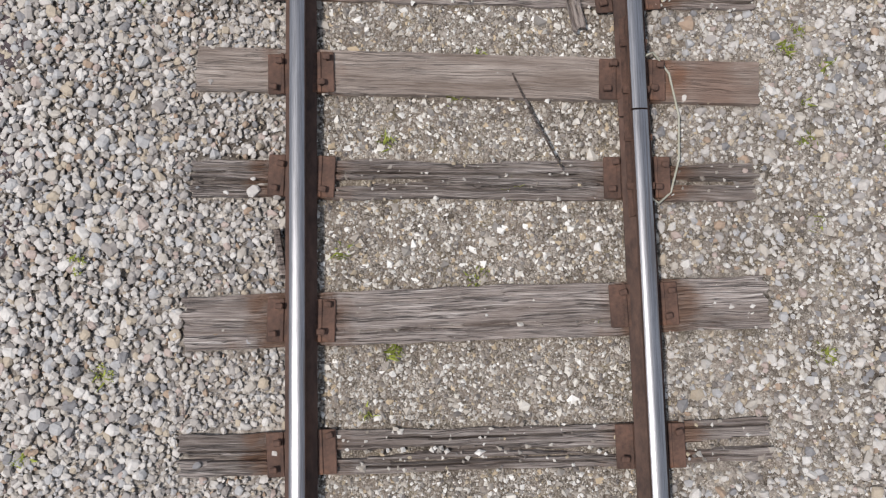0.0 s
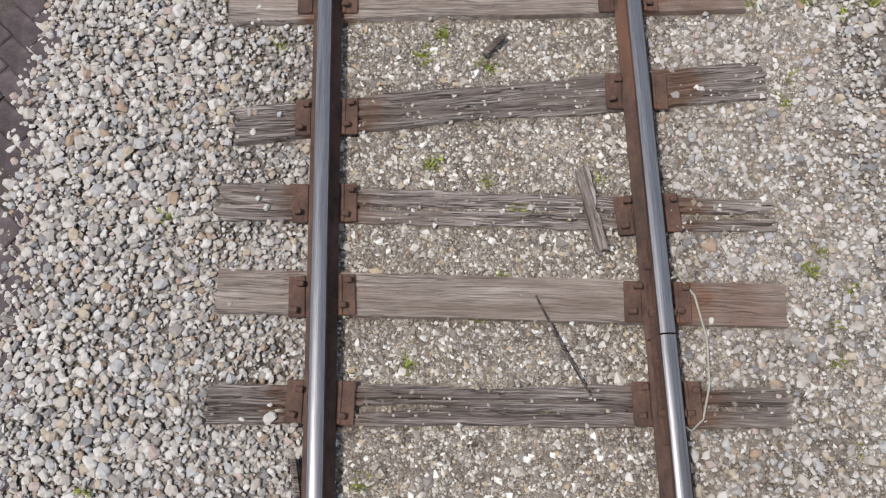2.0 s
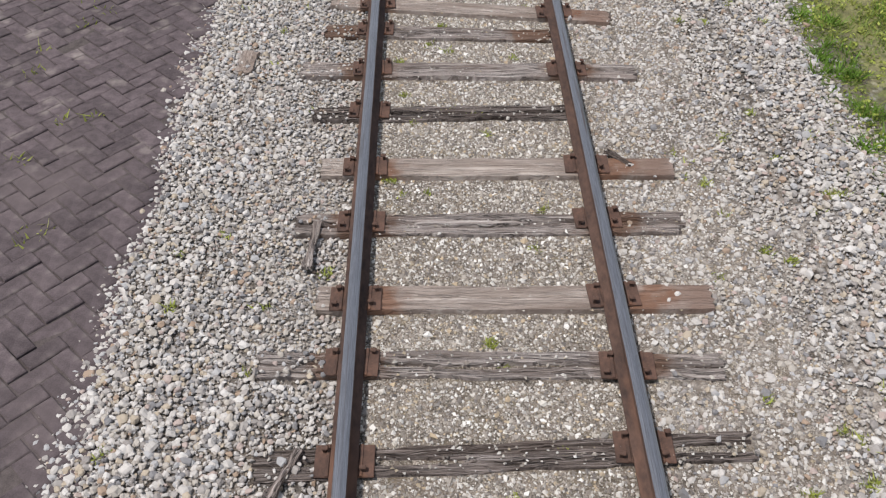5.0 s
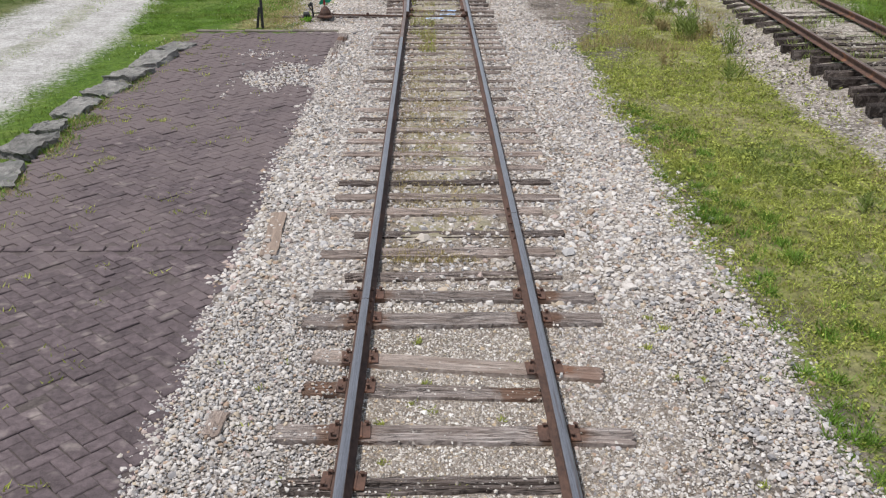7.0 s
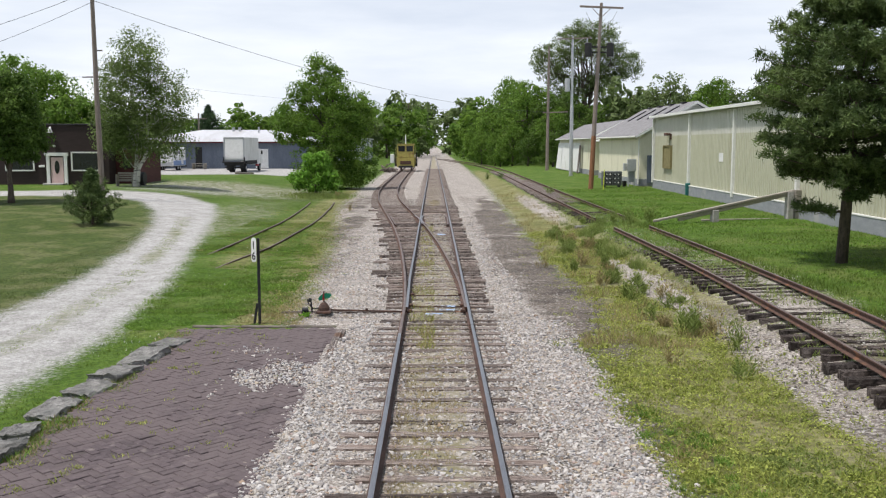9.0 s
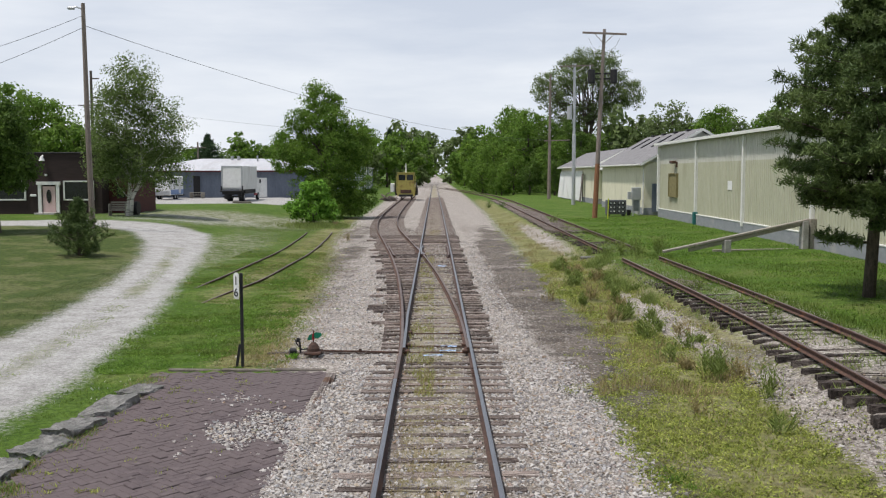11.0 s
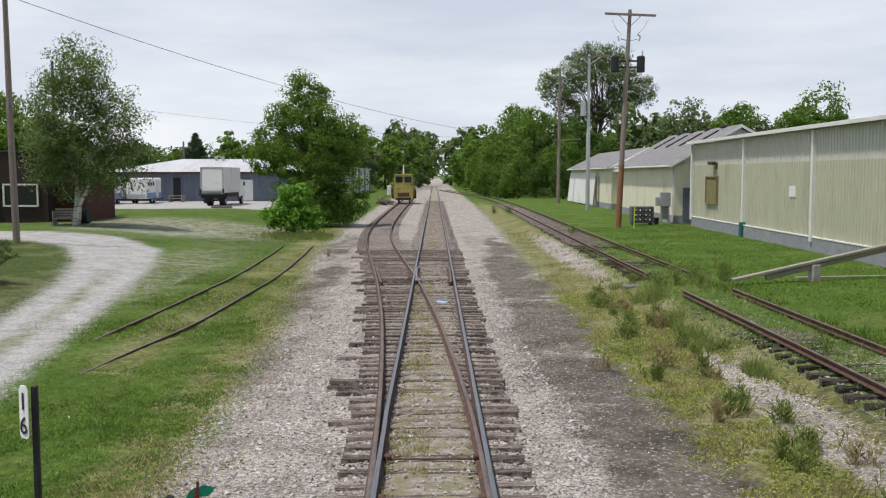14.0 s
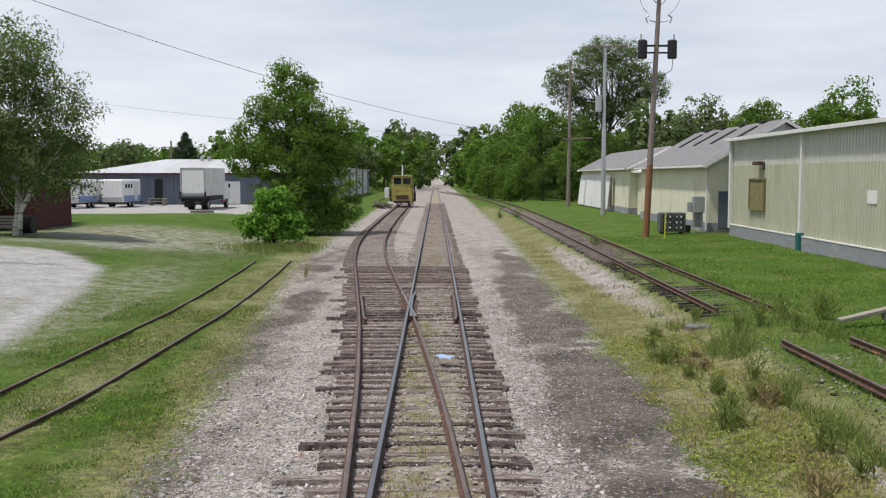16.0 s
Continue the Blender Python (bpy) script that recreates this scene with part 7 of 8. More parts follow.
part("pole", Geo().tube([(0, 0, 0), (0.1, 0, 16.6)], [0.24, 0.14], 10), M_POLE, fp)
part("crossarm", Geo().box((1.0, -0.16, 7.9), (3.4, 0.12, 0.14), (0, -2, 0)), M_POLE, fp)
lp = thing("utility_pole", (-19.7, 58.1, height(-19.7, 58.1) - 0.1), "tall bare grey wooden pole with a street lamp arm", "utility pole", "utility poles")
part("pole", Geo().tube([(0.15, 0, 0), (0.05, 0, 6), (0, 0, 12.75)], [0.165, 0.145, 0.105], 12), M_POLE, lp)
part("lamp_arm", Geo().tube([(0, 0, 12.4), (-0.35, -0.1, 12.55), (-0.5, -0.15, 12.5)], 0.04, 6).box((-0.6, -0.18, 12.45), (0.4, 0.2, 0.14), bev=0.04), M_GALV, lp)
bp_ = thing("utility_pole", (-35.0, 101.0, 0.7), "distant dark pole with short crossarms", "utility pole", "utility poles")
part("pole", Geo().tube([(0, 0, 0), (0, 0, 13.7)], [0.2, 0.13], 8), M_TIE_DARK, bp_)
for z, o in ((12.9, 0.4), (11.0, 0.4), (10.2, -0.1)):
    part("crossarm", Geo().box((o, -0.15, z), (0.9 if o > 0 else 2.4, 0.1, 0.12)), M_TIE_DARK, bp_)
bp2 = thing("utility_pole", (-43.0, 175.0, 0.7), "distant grey pole behind the workshop", "utility pole", "utility poles")
part("pole", Geo().tube([(0, 0, 0), (0, 0, 9)], [0.2, 0.15], 8), M_POLE, bp2)
part("crossarm", Geo().box((0, -0.15, 8.0), (3.0, 0.12, 0.14)), M_POLE, bp2)


def wire(a, b, sag, r=0.014, words="thin dark overhead wire between poles"):
    a, b = Vector(a), Vector(b)
    pts = [a.lerp(b, k / 24) - Vector((0, 0, 4 * sag * (k / 24) * (1 - k / 24))) for k in range(25)]
    return tagged(part("overhead_wire", Geo().tube(pts, r, 5), M_WIRE), words, "wire", "overhead wires")


wire((-19.6, 58.1, 12.2), (15.2, 128.8, 8.4), 1.55, 0.014)
wire((-19.7, 58.0, 12.75), (-32, 51.0, 7.6), 0.5, 0.012)
wire((-19.7, 58.0, 12.1), (-32, 51.0, 6.2), 0.5, 0.012)
wire((15.2, 128.8, 8.3), (-35, 101.2, 11.0), 0.9, 0.009)
wire((16.5, 128.9, 8.3), (60, 140, 9.5), 0.8, 0.012)
wire((-35, 101, 11.0), (-90, 90, 11), 0.8, 0.012)
wire((-43, 175, 8.7), (-5, 240, 9.0), 0.8, 0.02)
wire((-43, 175, 8.7), (-100, 160, 9.0), 0.8, 0.02)


# ---- vehicles ----
def wheel(parent, x, y, r, w=0.28, along=True):
    t = part("wheel", Geo().tube([(x - w / 2, y, r), (x - w / 2 + 0.03, y, r), (x + w / 2 - 0.03, y, r), (x + w / 2, y, r)], [r * 0.88, r, r, r * 0.88], 18), M_TYRE, parent)
    part("rim", Geo().tube([(x - w / 2 - 0.012, y, r), (x + w / 2 + 0.012, y, r)], r * 0.52, 12), M_GALV, t)


tk = thing("box_truck", (-23.5, 113.2, height(-23.5, 113.2)), "white box truck parked with its rear door shut", "truck", rz=-4)
part("cargo_box", Geo().box((0, 3.2, 2.75), (2.5, 6.4, 2.75), bev=0.04), M_TRUCKBOX, tk)
part("rear_door", Geo().box((0, -0.03, 2.78), (2.15, 0.06, 2.34), bev=0.01), M_WHITE, tk)
part("rear_frame", Geo().box((-1.17, -0.05, 2.75), (0.14, 0.08, 2.7)).box((1.17, -0.05, 2.75), (0.14, 0.08, 2.7)).box((0, -0.05, 4.06), (2.2, 0.08, 0.12)), M_GALV, tk)
part("lift_gate", Geo().box((0, -0.3, 1.22), (2.6, 0.6, 0.14), bev=0.02).box((0, -0.12, 1.0), (2.3, 0.2, 0.4), bev=0.02).box((-1.24, -0.14, 1.45), (0.14, 0.16, 0.7)).box((1.24, -0.14, 1.45), (0.14, 0.16, 0.7)), M_BLACK, tk, "black folded lift gate")
part("side_skirt", Geo().box((1.12, 3.6, 1.15), (0.1, 4.6, 0.45), bev=0.02), M_BLACK, tk)
part("underride_bar", Geo().box((0, -0.05, 0.6), (2.2, 0.12, 0.16), bev=0.02).box((-0.7, -0.05, 0.8), (0.1, 0.1, 0.4)).box((0.7, -0.05, 0.8), (0.1, 0.1, 0.4)), M_BLACK, tk)
for sx in (-0.85, 0.85):
    part("mud_flap", Geo().box((sx, 0.75, 0.62), (0.62, 0.03, 0.75)), M_BLACK, tk)
part("chassis", Geo().box((0, 4.0, 1.05), (1.1, 8.2, 0.35), bev=0.02), M_BLACK, tk)
part("cab", Geo().prism([(6.5, 0.8), (9.0, 0.8), (9.0, 1.75), (8.3, 1.95), (7.75, 2.75), (6.5, 2.8)], pose(-1.05, 0, 0, 0, 0, 90), pose(1.05, 0, 0, 0, 0, 90)), M_WHITE, tk)
part("mirror", Geo().box((1.3, 7.7, 2.3), (0.2, 0.1, 0.45), bev=0.02), M_BLACK, tk)
part("step", Geo().box((1.05, 6.3, 0.75), (0.2, 0.9, 0.25), bev=0.02), M_REDP, tk)
for x, y in ((-0.85, 1.5), (0.85, 1.5), (-0.55, 1.5), (0.55, 1.5), (-0.95, 7.6), (0.95, 7.6)):
    wheel(tk, x, y, 0.48)


def trailer(x, y, rz, l, label):
    t = thing("enclosed_trailer", (x, y, height(x, y)), label, "trailer", "trailers", rz)
    part("body", Geo().box((0, l / 2, 1.75), (2.4, l, 2.4), bev=0.12), M_WHITE, t)
    part("lower_band", Geo().box((1.215, l / 2, 0.95), (0.03, l - 0.3, 0.6)), M_BLUE, t, "pale blue lower stripe")
    part("lower_band", Geo().box((0, -0.015, 0.85), (2.2, 0.03, 0.45)), M_GALV, t)
    part("side_door", Geo().box((1.22, l * 0.7, 1.7), (0.03, 0.8, 1.9), bev=0.01), M_TRUCKBOX, t)
    for k in range(3):
        part("window", Geo().box((1.222, 0.8 + k * 0.7, 2.25), (0.03, 0.4, 0.4)), M_GLASS, t)
    part("frame", Geo().box((0, l / 2 + 0.6, 0.48), (1.9, l + 1.0, 0.14)), M_BLACK, t)
    for sx in (-1.02, 1.02):
        for k in (0, 0.85):
            wheel(t, sx, l * 0.4 + k, 0.36, 0.22)
    return t


trailer(-37.3, 117.0, -8, 6.0, "white enclosed trailer with a pale blue stripe on the lot")
trailer(-33.9, 120.5, -4, 4.8, "white enclosed trailer parked beside the workshop")
trailer(-41.2, 119.0, -10, 5.5, "white enclosed trailer with a pale blue stripe on the lot")

mc = thing("track_machine", (-4.22, 142.0, 0.175), "faded yellow track-maintenance machine standing on the siding", "rail vehicle")
part("lower_body", Geo().prism([(-1.25, 0.45), (1.25, 0.45), (1.3, 0.9), (1.3, 1.9), (-1.3, 1.9), (-1.3, 0.9)], pose(0, 0, 0), pose(0, 6.5, 0)), M_YELLOW, mc)
cab_ = part("cab", Geo().box((0, 1.4, 2.85), (2.5, 2.8, 1.95), bev=0.08), M_YELLOW, mc)
part("cab_roof", Geo().box((0, 1.4, 3.87), (2.7, 3.0, 0.1), bev=0.03), M_YELLOW, cab_)
for k in (-0.6, 0.6):
    part("windscreen", Geo().box((k, -0.02, 3.2), (0.95, 0.05, 0.8), bev=0.01), M_GLASS, cab_)
for k in (-1.26, 1.26):
    part("side_window", Geo().box((k, 1.4, 3.2), (0.05, 1.6, 0.8), bev=0.01), M_GLASS, cab_)
part("grille", Geo().box((0, -0.03, 1.15), (1.6, 0.05, 0.5)), M_RUST, mc)
part("bumper", Geo().box((0, -0.25, 0.55), (2.1, 0.4, 0.3), bev=0.03), M_BLACK, mc)
part("mast", Geo().tube([(0, 0.6, 3.9), (0, 0.6, 5.25)], [0.1, 0.06], 8), M_WHITE, mc)
part("engine_hood", Geo().box((0, 4.6, 2.5), (2.0, 3.4, 1.2), bev=0.06), M_YELLOW, mc)
for sx in (-1, 1):
    part("side_gear", Geo().box((sx * 1.5, 1.5, 1.2), (0.35, 2.2, 1.2), (0, 0, 4), 0.06).tube([(sx * 1.5, 0.2, 0.6), (sx * 1.6, 0.1, 2.6)], 0.07, 6), M_BLACK, mc)
    part("ladder", Geo().box((sx * 1.42, 0.15, 2.2), (0.08, 0.08, 2.6)), M_YELLOW, mc)
    for y in (0.9, 5.2):
        part("rail_wheel", Geo().tube([(sx * 0.7, y, 0.36), (sx * 0.82, y, 0.36)], 0.36, 16), M_RUST, mc)
part("tool_box", Geo().box((-2.0, 1.0, 1.7), (0.6, 1.0, 1.3), bev=0.05), M_WHITE, mc)
for px, py, s in ((-6.6, 139.0, 0.5), (-7.0, 141.0, 0.7), (-6.2, 140.3, 0.4)):
    g = Geo()
    for k in range(14):
        a = rng.uniform(0, 6.28)
        g.box((rng.gauss(0, s * 0.6), rng.gauss(0, s * 0.6), 0.1 + 0.12 * rng.random() * k * s), (rng.uniform(0.6, 1.2), 0.18, 0.14), (rng.uniform(-20, 20), rng.uniform(-25, 25), math.degrees(a)))
    ob = part("timber_heap", g, M_TIE_DARK)
    ob.matrix_basis = pose(px, py, 0)
    tagged(ob, "small heap of old dark timbers beside the siding", "timber heap", "timber heaps")
# small concrete slab beside the spur
tagged(part("concrete_slab", Geo().box((6.85, 46.3, 0.13), (0.62, 0.5, 0.16), (0, 0, 5), 0.03), M_BLOCK), "small grey concrete slab beside the spur", "slab")
tagged(part("concrete_slab", Geo().box((-21.0, 106.5, 0.8), (2.0, 0.5, 0.25), (0, 0, 4), 0.03), M_KERB), "low brown slab at the lot's edge", "slab")


# ---- trees ----
def unit(n):
    d = nrng.normal(size=(n, 3))
    return d / np.linalg.norm(d, axis=1)[:, None]


def leaf_cloud(centres, radii, per, size, up=0.5):
    """Small diamond leaves round the clump centres: arrays of vertices and faces."""
    n = len(centres) * per
    c = np.repeat(centres, per, 0)
    r = np.repeat(radii, per)[:, None]
    p = c + unit(n) * r * np.cbrt(nrng.random((n, 1))) * np.array([1.15, 1.15, 0.8])
    out = p - c
    nor = out / (np.linalg.norm(out, axis=1)[:, None] + 1e-6) + unit(n) * 0.8 + np.array([0, 0, up])
    nor /= np.linalg.norm(nor, axis=1)[:, None]
    a = np.cross(nor, unit(n))
    a /= np.linalg.norm(a, axis=1)[:, None] + 1e-6
    b = np.cross(nor, a)
    s = size * nrng.uniform(0.6, 1.3, (n, 1))
    v = np.stack([p + a * s, p + b * s * 0.55 + nor * s * 0.1, p - a * s, p - b * s * 0.55 + nor * s * 0.1], 1)
    return v.reshape(-1, 3), np.arange(n * 4).reshape(-1, 4)


def tree(name, x, y, h, lobes, leaf, bark, label, clumps=220, per=40, size=0.16, clump_r=0.75, trunk_r=0.25, stems=((0, 0),), limbs=14, z=None, shell=0.55, group="", up=0.5, category="tree"):
    """Trunk and limbs reaching into the lobes (dx, dy, z, rx, ry, rz) of the crown, with leaf clumps near the lobes' skins."""
    t = thing(name, (x, y, (height(x, y) if z is None else z) - 0.08), label, category, group)
    g = Geo()
    lob = np.array(lobes, float)
    weight = (lob[:, 3] * lob[:, 4] * lob[:, 5]) ** (2 / 3)
    tops = []
    for sx, sy in stems:
        top = Vector((sx * 3 + lob[:, 0].mean() * 0.5, sy * 3, h * 0.8))
        pts = [Vector((sx * 0.3, sy * 0.3, 0)).lerp(top, k / 7) + Vector((nrng.normal(0, 0.012 * h), nrng.normal(0, 0.012 * h), 0)) * (k > 0) for k in range(8)]
        g.tube(pts, [trunk_r * (1.25 if k == 0 else 1 - 0.115 * k) for k in range(8)], 9)
        tops.append(pts)
    for k in range(limbs):
        l = lob[nrng.choice(len(lob), p=weight / weight.sum())]
        pts = tops[k % len(tops)]
        s = pts[int(nrng.integers(2, 6))]
        d = unit(1)[0] * l[3:6] * 0.75
        e = Vector(l[:3] + d)
        if e.z < s.z * 0.7:
            s = pts[1]
        mid = s.lerp(e, 0.5) + Vector((0, 0, 0.06 * h * nrng.random()))
        r0 = trunk_r * nrng.uniform(0.22, 0.42)
        g.tube([s, s.lerp(mid, 0.5) + Vector(nrng.normal(0, 0.1, 3)), mid, e], [r0, r0 * 0.8, r0 * 0.6, r0 * 0.15], 6)
        for _ in range(2):
            e2 = e + Vector(unit(1)[0] * l[3:6] * 0.45)
            g.tube([mid, mid.lerp(e2, 0.6) + Vector(nrng.normal(0, 0.1, 3)), e2], [r0 * 0.4, r0 * 0.25, r0 * 0.06], 5)
    part("trunk", g, bark, t, smooth=True)
    pick = nrng.choice(len(lob), clumps, p=weight / weight.sum())
    d = unit(clumps)
    rad = shell + (1 - shell) * nrng.random((clumps, 1)) ** 0.6
    cen = lob[pick, :3] + d * lob[pick, 3:6] * rad
    cen[:, 2] = np.maximum(cen[:, 2], 0.5)
    v, f = leaf_cloud(cen, clump_r * nrng.uniform(0.5, 1.2, clumps), per, size, up)
    part("crown", raw_mesh("crown", v, f, leaf), None, t)
    return t


tree("broadleaf_tree", -9.7, 88.0, 12.2, [(0.2, 0, 5.3, 3.6, 3.4, 3.4), (0, 0, 8.2, 2.5, 2.5, 2.3), (-0.7, 0, 10.4, 1.3, 1.3, 1.7), (0.9, 0, 10.0, 0.8, 0.8, 1.1), (-3.1, 0, 6.0, 1.9, 2, 2.4), (-2.6, 0, 8.6, 0.9, 0.9, 1.0), (3.0, 0, 6.6, 1.7, 1.9, 2.2), (0.8, -0.6, 2.8, 3.9, 3.0, 2.2), (0.4, -0.6, 1.3, 3.3, 2.6, 1.2), (2.6, -0.4, 1.4, 1.8, 1.8, 1.3)], M_LEAF, M_BARK, "dense bushy broadleaf tree beside the siding", 760, 72, 0.1, 0.62, 0.28, ((0, 0), (0.25, 0.1)), 22, shell=0.35)
tree("leafy_shrub", -9.3, 75.6, 3.5, [(0, 0, 1.5, 1.2, 1.1, 1.2), (0.5, 0, 2.8, 0.6, 0.6, 0.9), (-0.35, 0, 3.0, 0.5, 0.5, 0.9), (-1.2, 0, 1.3, 0.8, 0.8, 0.7), (1.1, 0, 1.9, 0.65, 0.6, 0.7), (1.5, 0, 1.0, 0.5, 0.5, 0.5)], M_LEAF_LIME, M_BARK, "bright green leafy shrub at the lawn's edge", 130, 44, 0.12, 0.4, 0.07, ((0, 0), (0.2, 0.1), (-0.2, 0)), 10, category="shrub")
tree("broadleaf_tree", -23.6, 55.2, 7.4, [(-0.2, 0, 4.6, 2.0, 2.1, 2.3), (0.1, 0, 6.0, 1.4, 1.5, 1.3), (-1.2, 0, 4.2, 1.6, 1.5, 1.6), (0.6, 0, 3.6, 1.4, 1.5, 1.3)], M_LEAF_DEEP, M_BARK, "rounded young tree with a slim trunk on the lawn", 380, 70, 0.095, 0.5, 0.17, limbs=12)
tree("birch_tree", -21.6, 70.6, 11.6, [(-0.5, 0, 6.2, 2.3, 2.2, 3.1), (0.3, 0, 9.2, 1.8, 1.6, 2.3), (0.2, 0, 3.6, 2.7, 2.2, 1.9), (2.7, 0, 6.4, 1.6, 1.4, 2.2), (-1.6, 0, 4.6, 1.4, 1.5, 2.2), (2.7, 0, 3.6, 1.6, 1.5, 1.7)], M_LEAF_BIRCH, M_BIRCH, "airy birch with two white trunks beside the brown house", 560, 74, 0.078, 0.72, 0.13, ((-0.1, 0), (0.55, 0)), 26, shell=0.3)
tree("broadleaf_tree", -44, 98, 13.5, [(0, 0, 9, 5.5, 5, 3.2), (-3, 0, 8, 4, 4, 3), (4.2, 0, 8.2, 3.8, 4, 2.6), (0, 0, 5.5, 4.5, 4, 2.4)], M_LEAF, M_BARK, "spreading broadleaf tree behind the brown house", 460, 58, 0.17, 0.95, 0.4, limbs=20)
tree("broadleaf_tree", -35.5, 96, 8.5, [(0, 0, 5.5, 3.4, 3, 2.6), (2, 0, 4.5, 2.6, 2.5, 2.2)], M_LEAF, M_BARK, "broadleaf tree behind the brown house", 220, 40, 0.22, 0.8, 0.25)
# the tall open tree behind the houses
tree("cottonwood_tree", 27.4, 174.0, 26.0, [(0, 0, 21, 6.5, 5, 3.6), (-6, 0, 18, 3.8, 3.5, 4.0), (6.2, 0, 18.2, 4.6, 4, 3.4), (1, 0, 23.6, 4.8, 4, 2.2), (-3, 0, 13.5, 3.8, 3.4, 3.6), (2.8, 0, 14.5, 3.2, 3, 3)], M_LEAF_PALE, M_BARK, "tall open-crowned tree with heavy dark limbs", 620, 60, 0.155, 1.15, 0.45, ((0, 0), (0.6, 0), (-0.5, 0)), 34, shell=0.25)

# woodland rows: a few shapes, copied
shapes = []
for k in range(10):
    r = random.Random(50 + k)
    lobes = [(0, 0, 6.5, 3.6, 3.4, 3.6), (r.uniform(-2, 2), r.uniform(-1, 1), 9.3, 2.6, 2.6, 2.2), (r.uniform(-3, -1.5), 0, r.uniform(5, 7.5), 2.3, 2.3, 2.6), (r.uniform(1.5, 3), 0, r.uniform(5, 8), 2.3, 2.3, 2.6), (r.uniform(-1, 1), -1, 3.0, 3.6, 3.2, 2.4)]
    # far shapes 6 and 8: distance haze put into paler leaf colour
    shapes.append(tree("broadleaf_tree", 900 + 30 * k, 900, 11.5, lobes, [M_LEAF, M_LEAF_DEEP, M_LEAF, M_LEAF_PALE, M_LEAF_DEEP, M_LEAF, M_LEAF_PALE, M_LEAF, M_LEAF_PALE, M_LEAF][k], M_BARK, "leafy woodland tree beside the line", *((190, 38, 0.2, 0.9) if k < 5 else (110, 14, 0.5, 1.05)), 0.3, limbs=10 if k < 5 else 4, z=0, group="woodland trees"))
WOODS_AT = [
    (16.5, 168, 1.25, 0), (12.5, 182, 1.2, 2), (20.5, 164, 1.2, 1), (24.5, 160, 1.05, 4), (17, 196, 1.35, 0), (10.5, 205, 1.0, 2), (13, 228, 1.25, 0), (9.8, 246, 1.05, 4), (11.5, 275, 1.35, 2), (9.5, 305, 1.2, 0), (12, 340, 1.6, 3), (6.5, 385, 1.8, 3), (20, 215, 1.4, 1), (33, 156, 1.15, 1), (30, 168, 1.15, 4), (10.8, 168, 0.5, 2), (13.2, 160, 0.55, 0), (15.2, 154, 0.55, 4), (9.8, 190, 0.55, 2), (9.2, 213, 0.6, 0), (8.9, 235, 0.6, 4), (14.8, 176, 0.8, 0), (18.5, 156, 0.75, 2), (11.2, 160, 0.42, 2), (8.9, 178, 0.5, 0), (22.5, 150, 0.6, 1), (18.5, 148, 0.55, 4),
    (37, 152, 1.25, 3), (40.5, 142, 1.05, 0), (45, 148, 1.3, 3), (50, 140, 1.1, 0), (54, 144, 1.25, 2), (59, 136, 1.05, 3), (65, 134, 1.15, 2), (72, 128, 1.1, 0), (80, 126, 1.15, 2), (56, 122, 0.9, 0), (62, 114, 0.9, 2), (70, 106, 0.9, 0), (77, 98, 0.95, 2), (84, 88, 0.95, 1),
    (-17.5, 248, 1.2, 1), (-13, 262, 1.2, 0), (-9.5, 280, 1.3, 4), (-6.8, 300, 1.25, 1), (-5, 330, 1.4, 4), (-9, 350, 1.9, 1), (-3.5, 420, 2.2, 3), (-21, 285, 1.5, 0), (-26, 262, 1.3, 2), (-31, 250, 1.25, 0), (-9, 258, 0.5, 1), (-6.5, 270, 0.45, 4),
    (-28, 222, 1.0, 2), (-24, 214, 0.9, 0), (-31.5, 208, 0.86, 1), (-38.5, 212, 0.95, 4), (-35, 215, 1.0, 0), (-42, 208, 1.0, 2), (-50, 200, 0.85, 4), (-57, 190, 0.85, 1), (-63, 182, 0.9, 0), (-70, 176, 0.85, 4), (-78, 170, 0.95, 2), (-52, 150, 0.7, 4), (-58, 140, 0.8, 1), (-66, 132, 0.85, 0), (-48, 118, 0.75, 1), (-55, 108, 0.95, 2), (-62, 100, 1.05, 4), (-70, 92, 1.1, 0), (-78, 84, 1.1, 1), (-52, 88, 1.0, 0),
]
for k, (x, y, s, kind_) in enumerate(WOODS_AT):
    src = shapes[kind_ if (140 < y < 215 and 5 < x < 30) or (x > 35 and y > 110) else kind_ + 5]
    at = pose(x, y, height(x, y) - 0.15, 0, 0, (k * 67) % 360) @ Matrix.Diagonal((s, s, s * (1 + 0.12 * math.sin(k * 2.1)), 1))
    fresh = src.matrix_basis.translation.x > 500
    one = src if fresh else copy_thing(src, at)
    one.matrix_basis = at
for k, src in enumerate(shapes):
    if src.matrix_basis.translation.x > 500:
        src.matrix_basis = pose(-88 - 9 * k, 160 - 20 * k, height(-88 - 9 * k, 160 - 20 * k) - 0.15, 0, 0, 40 * k)


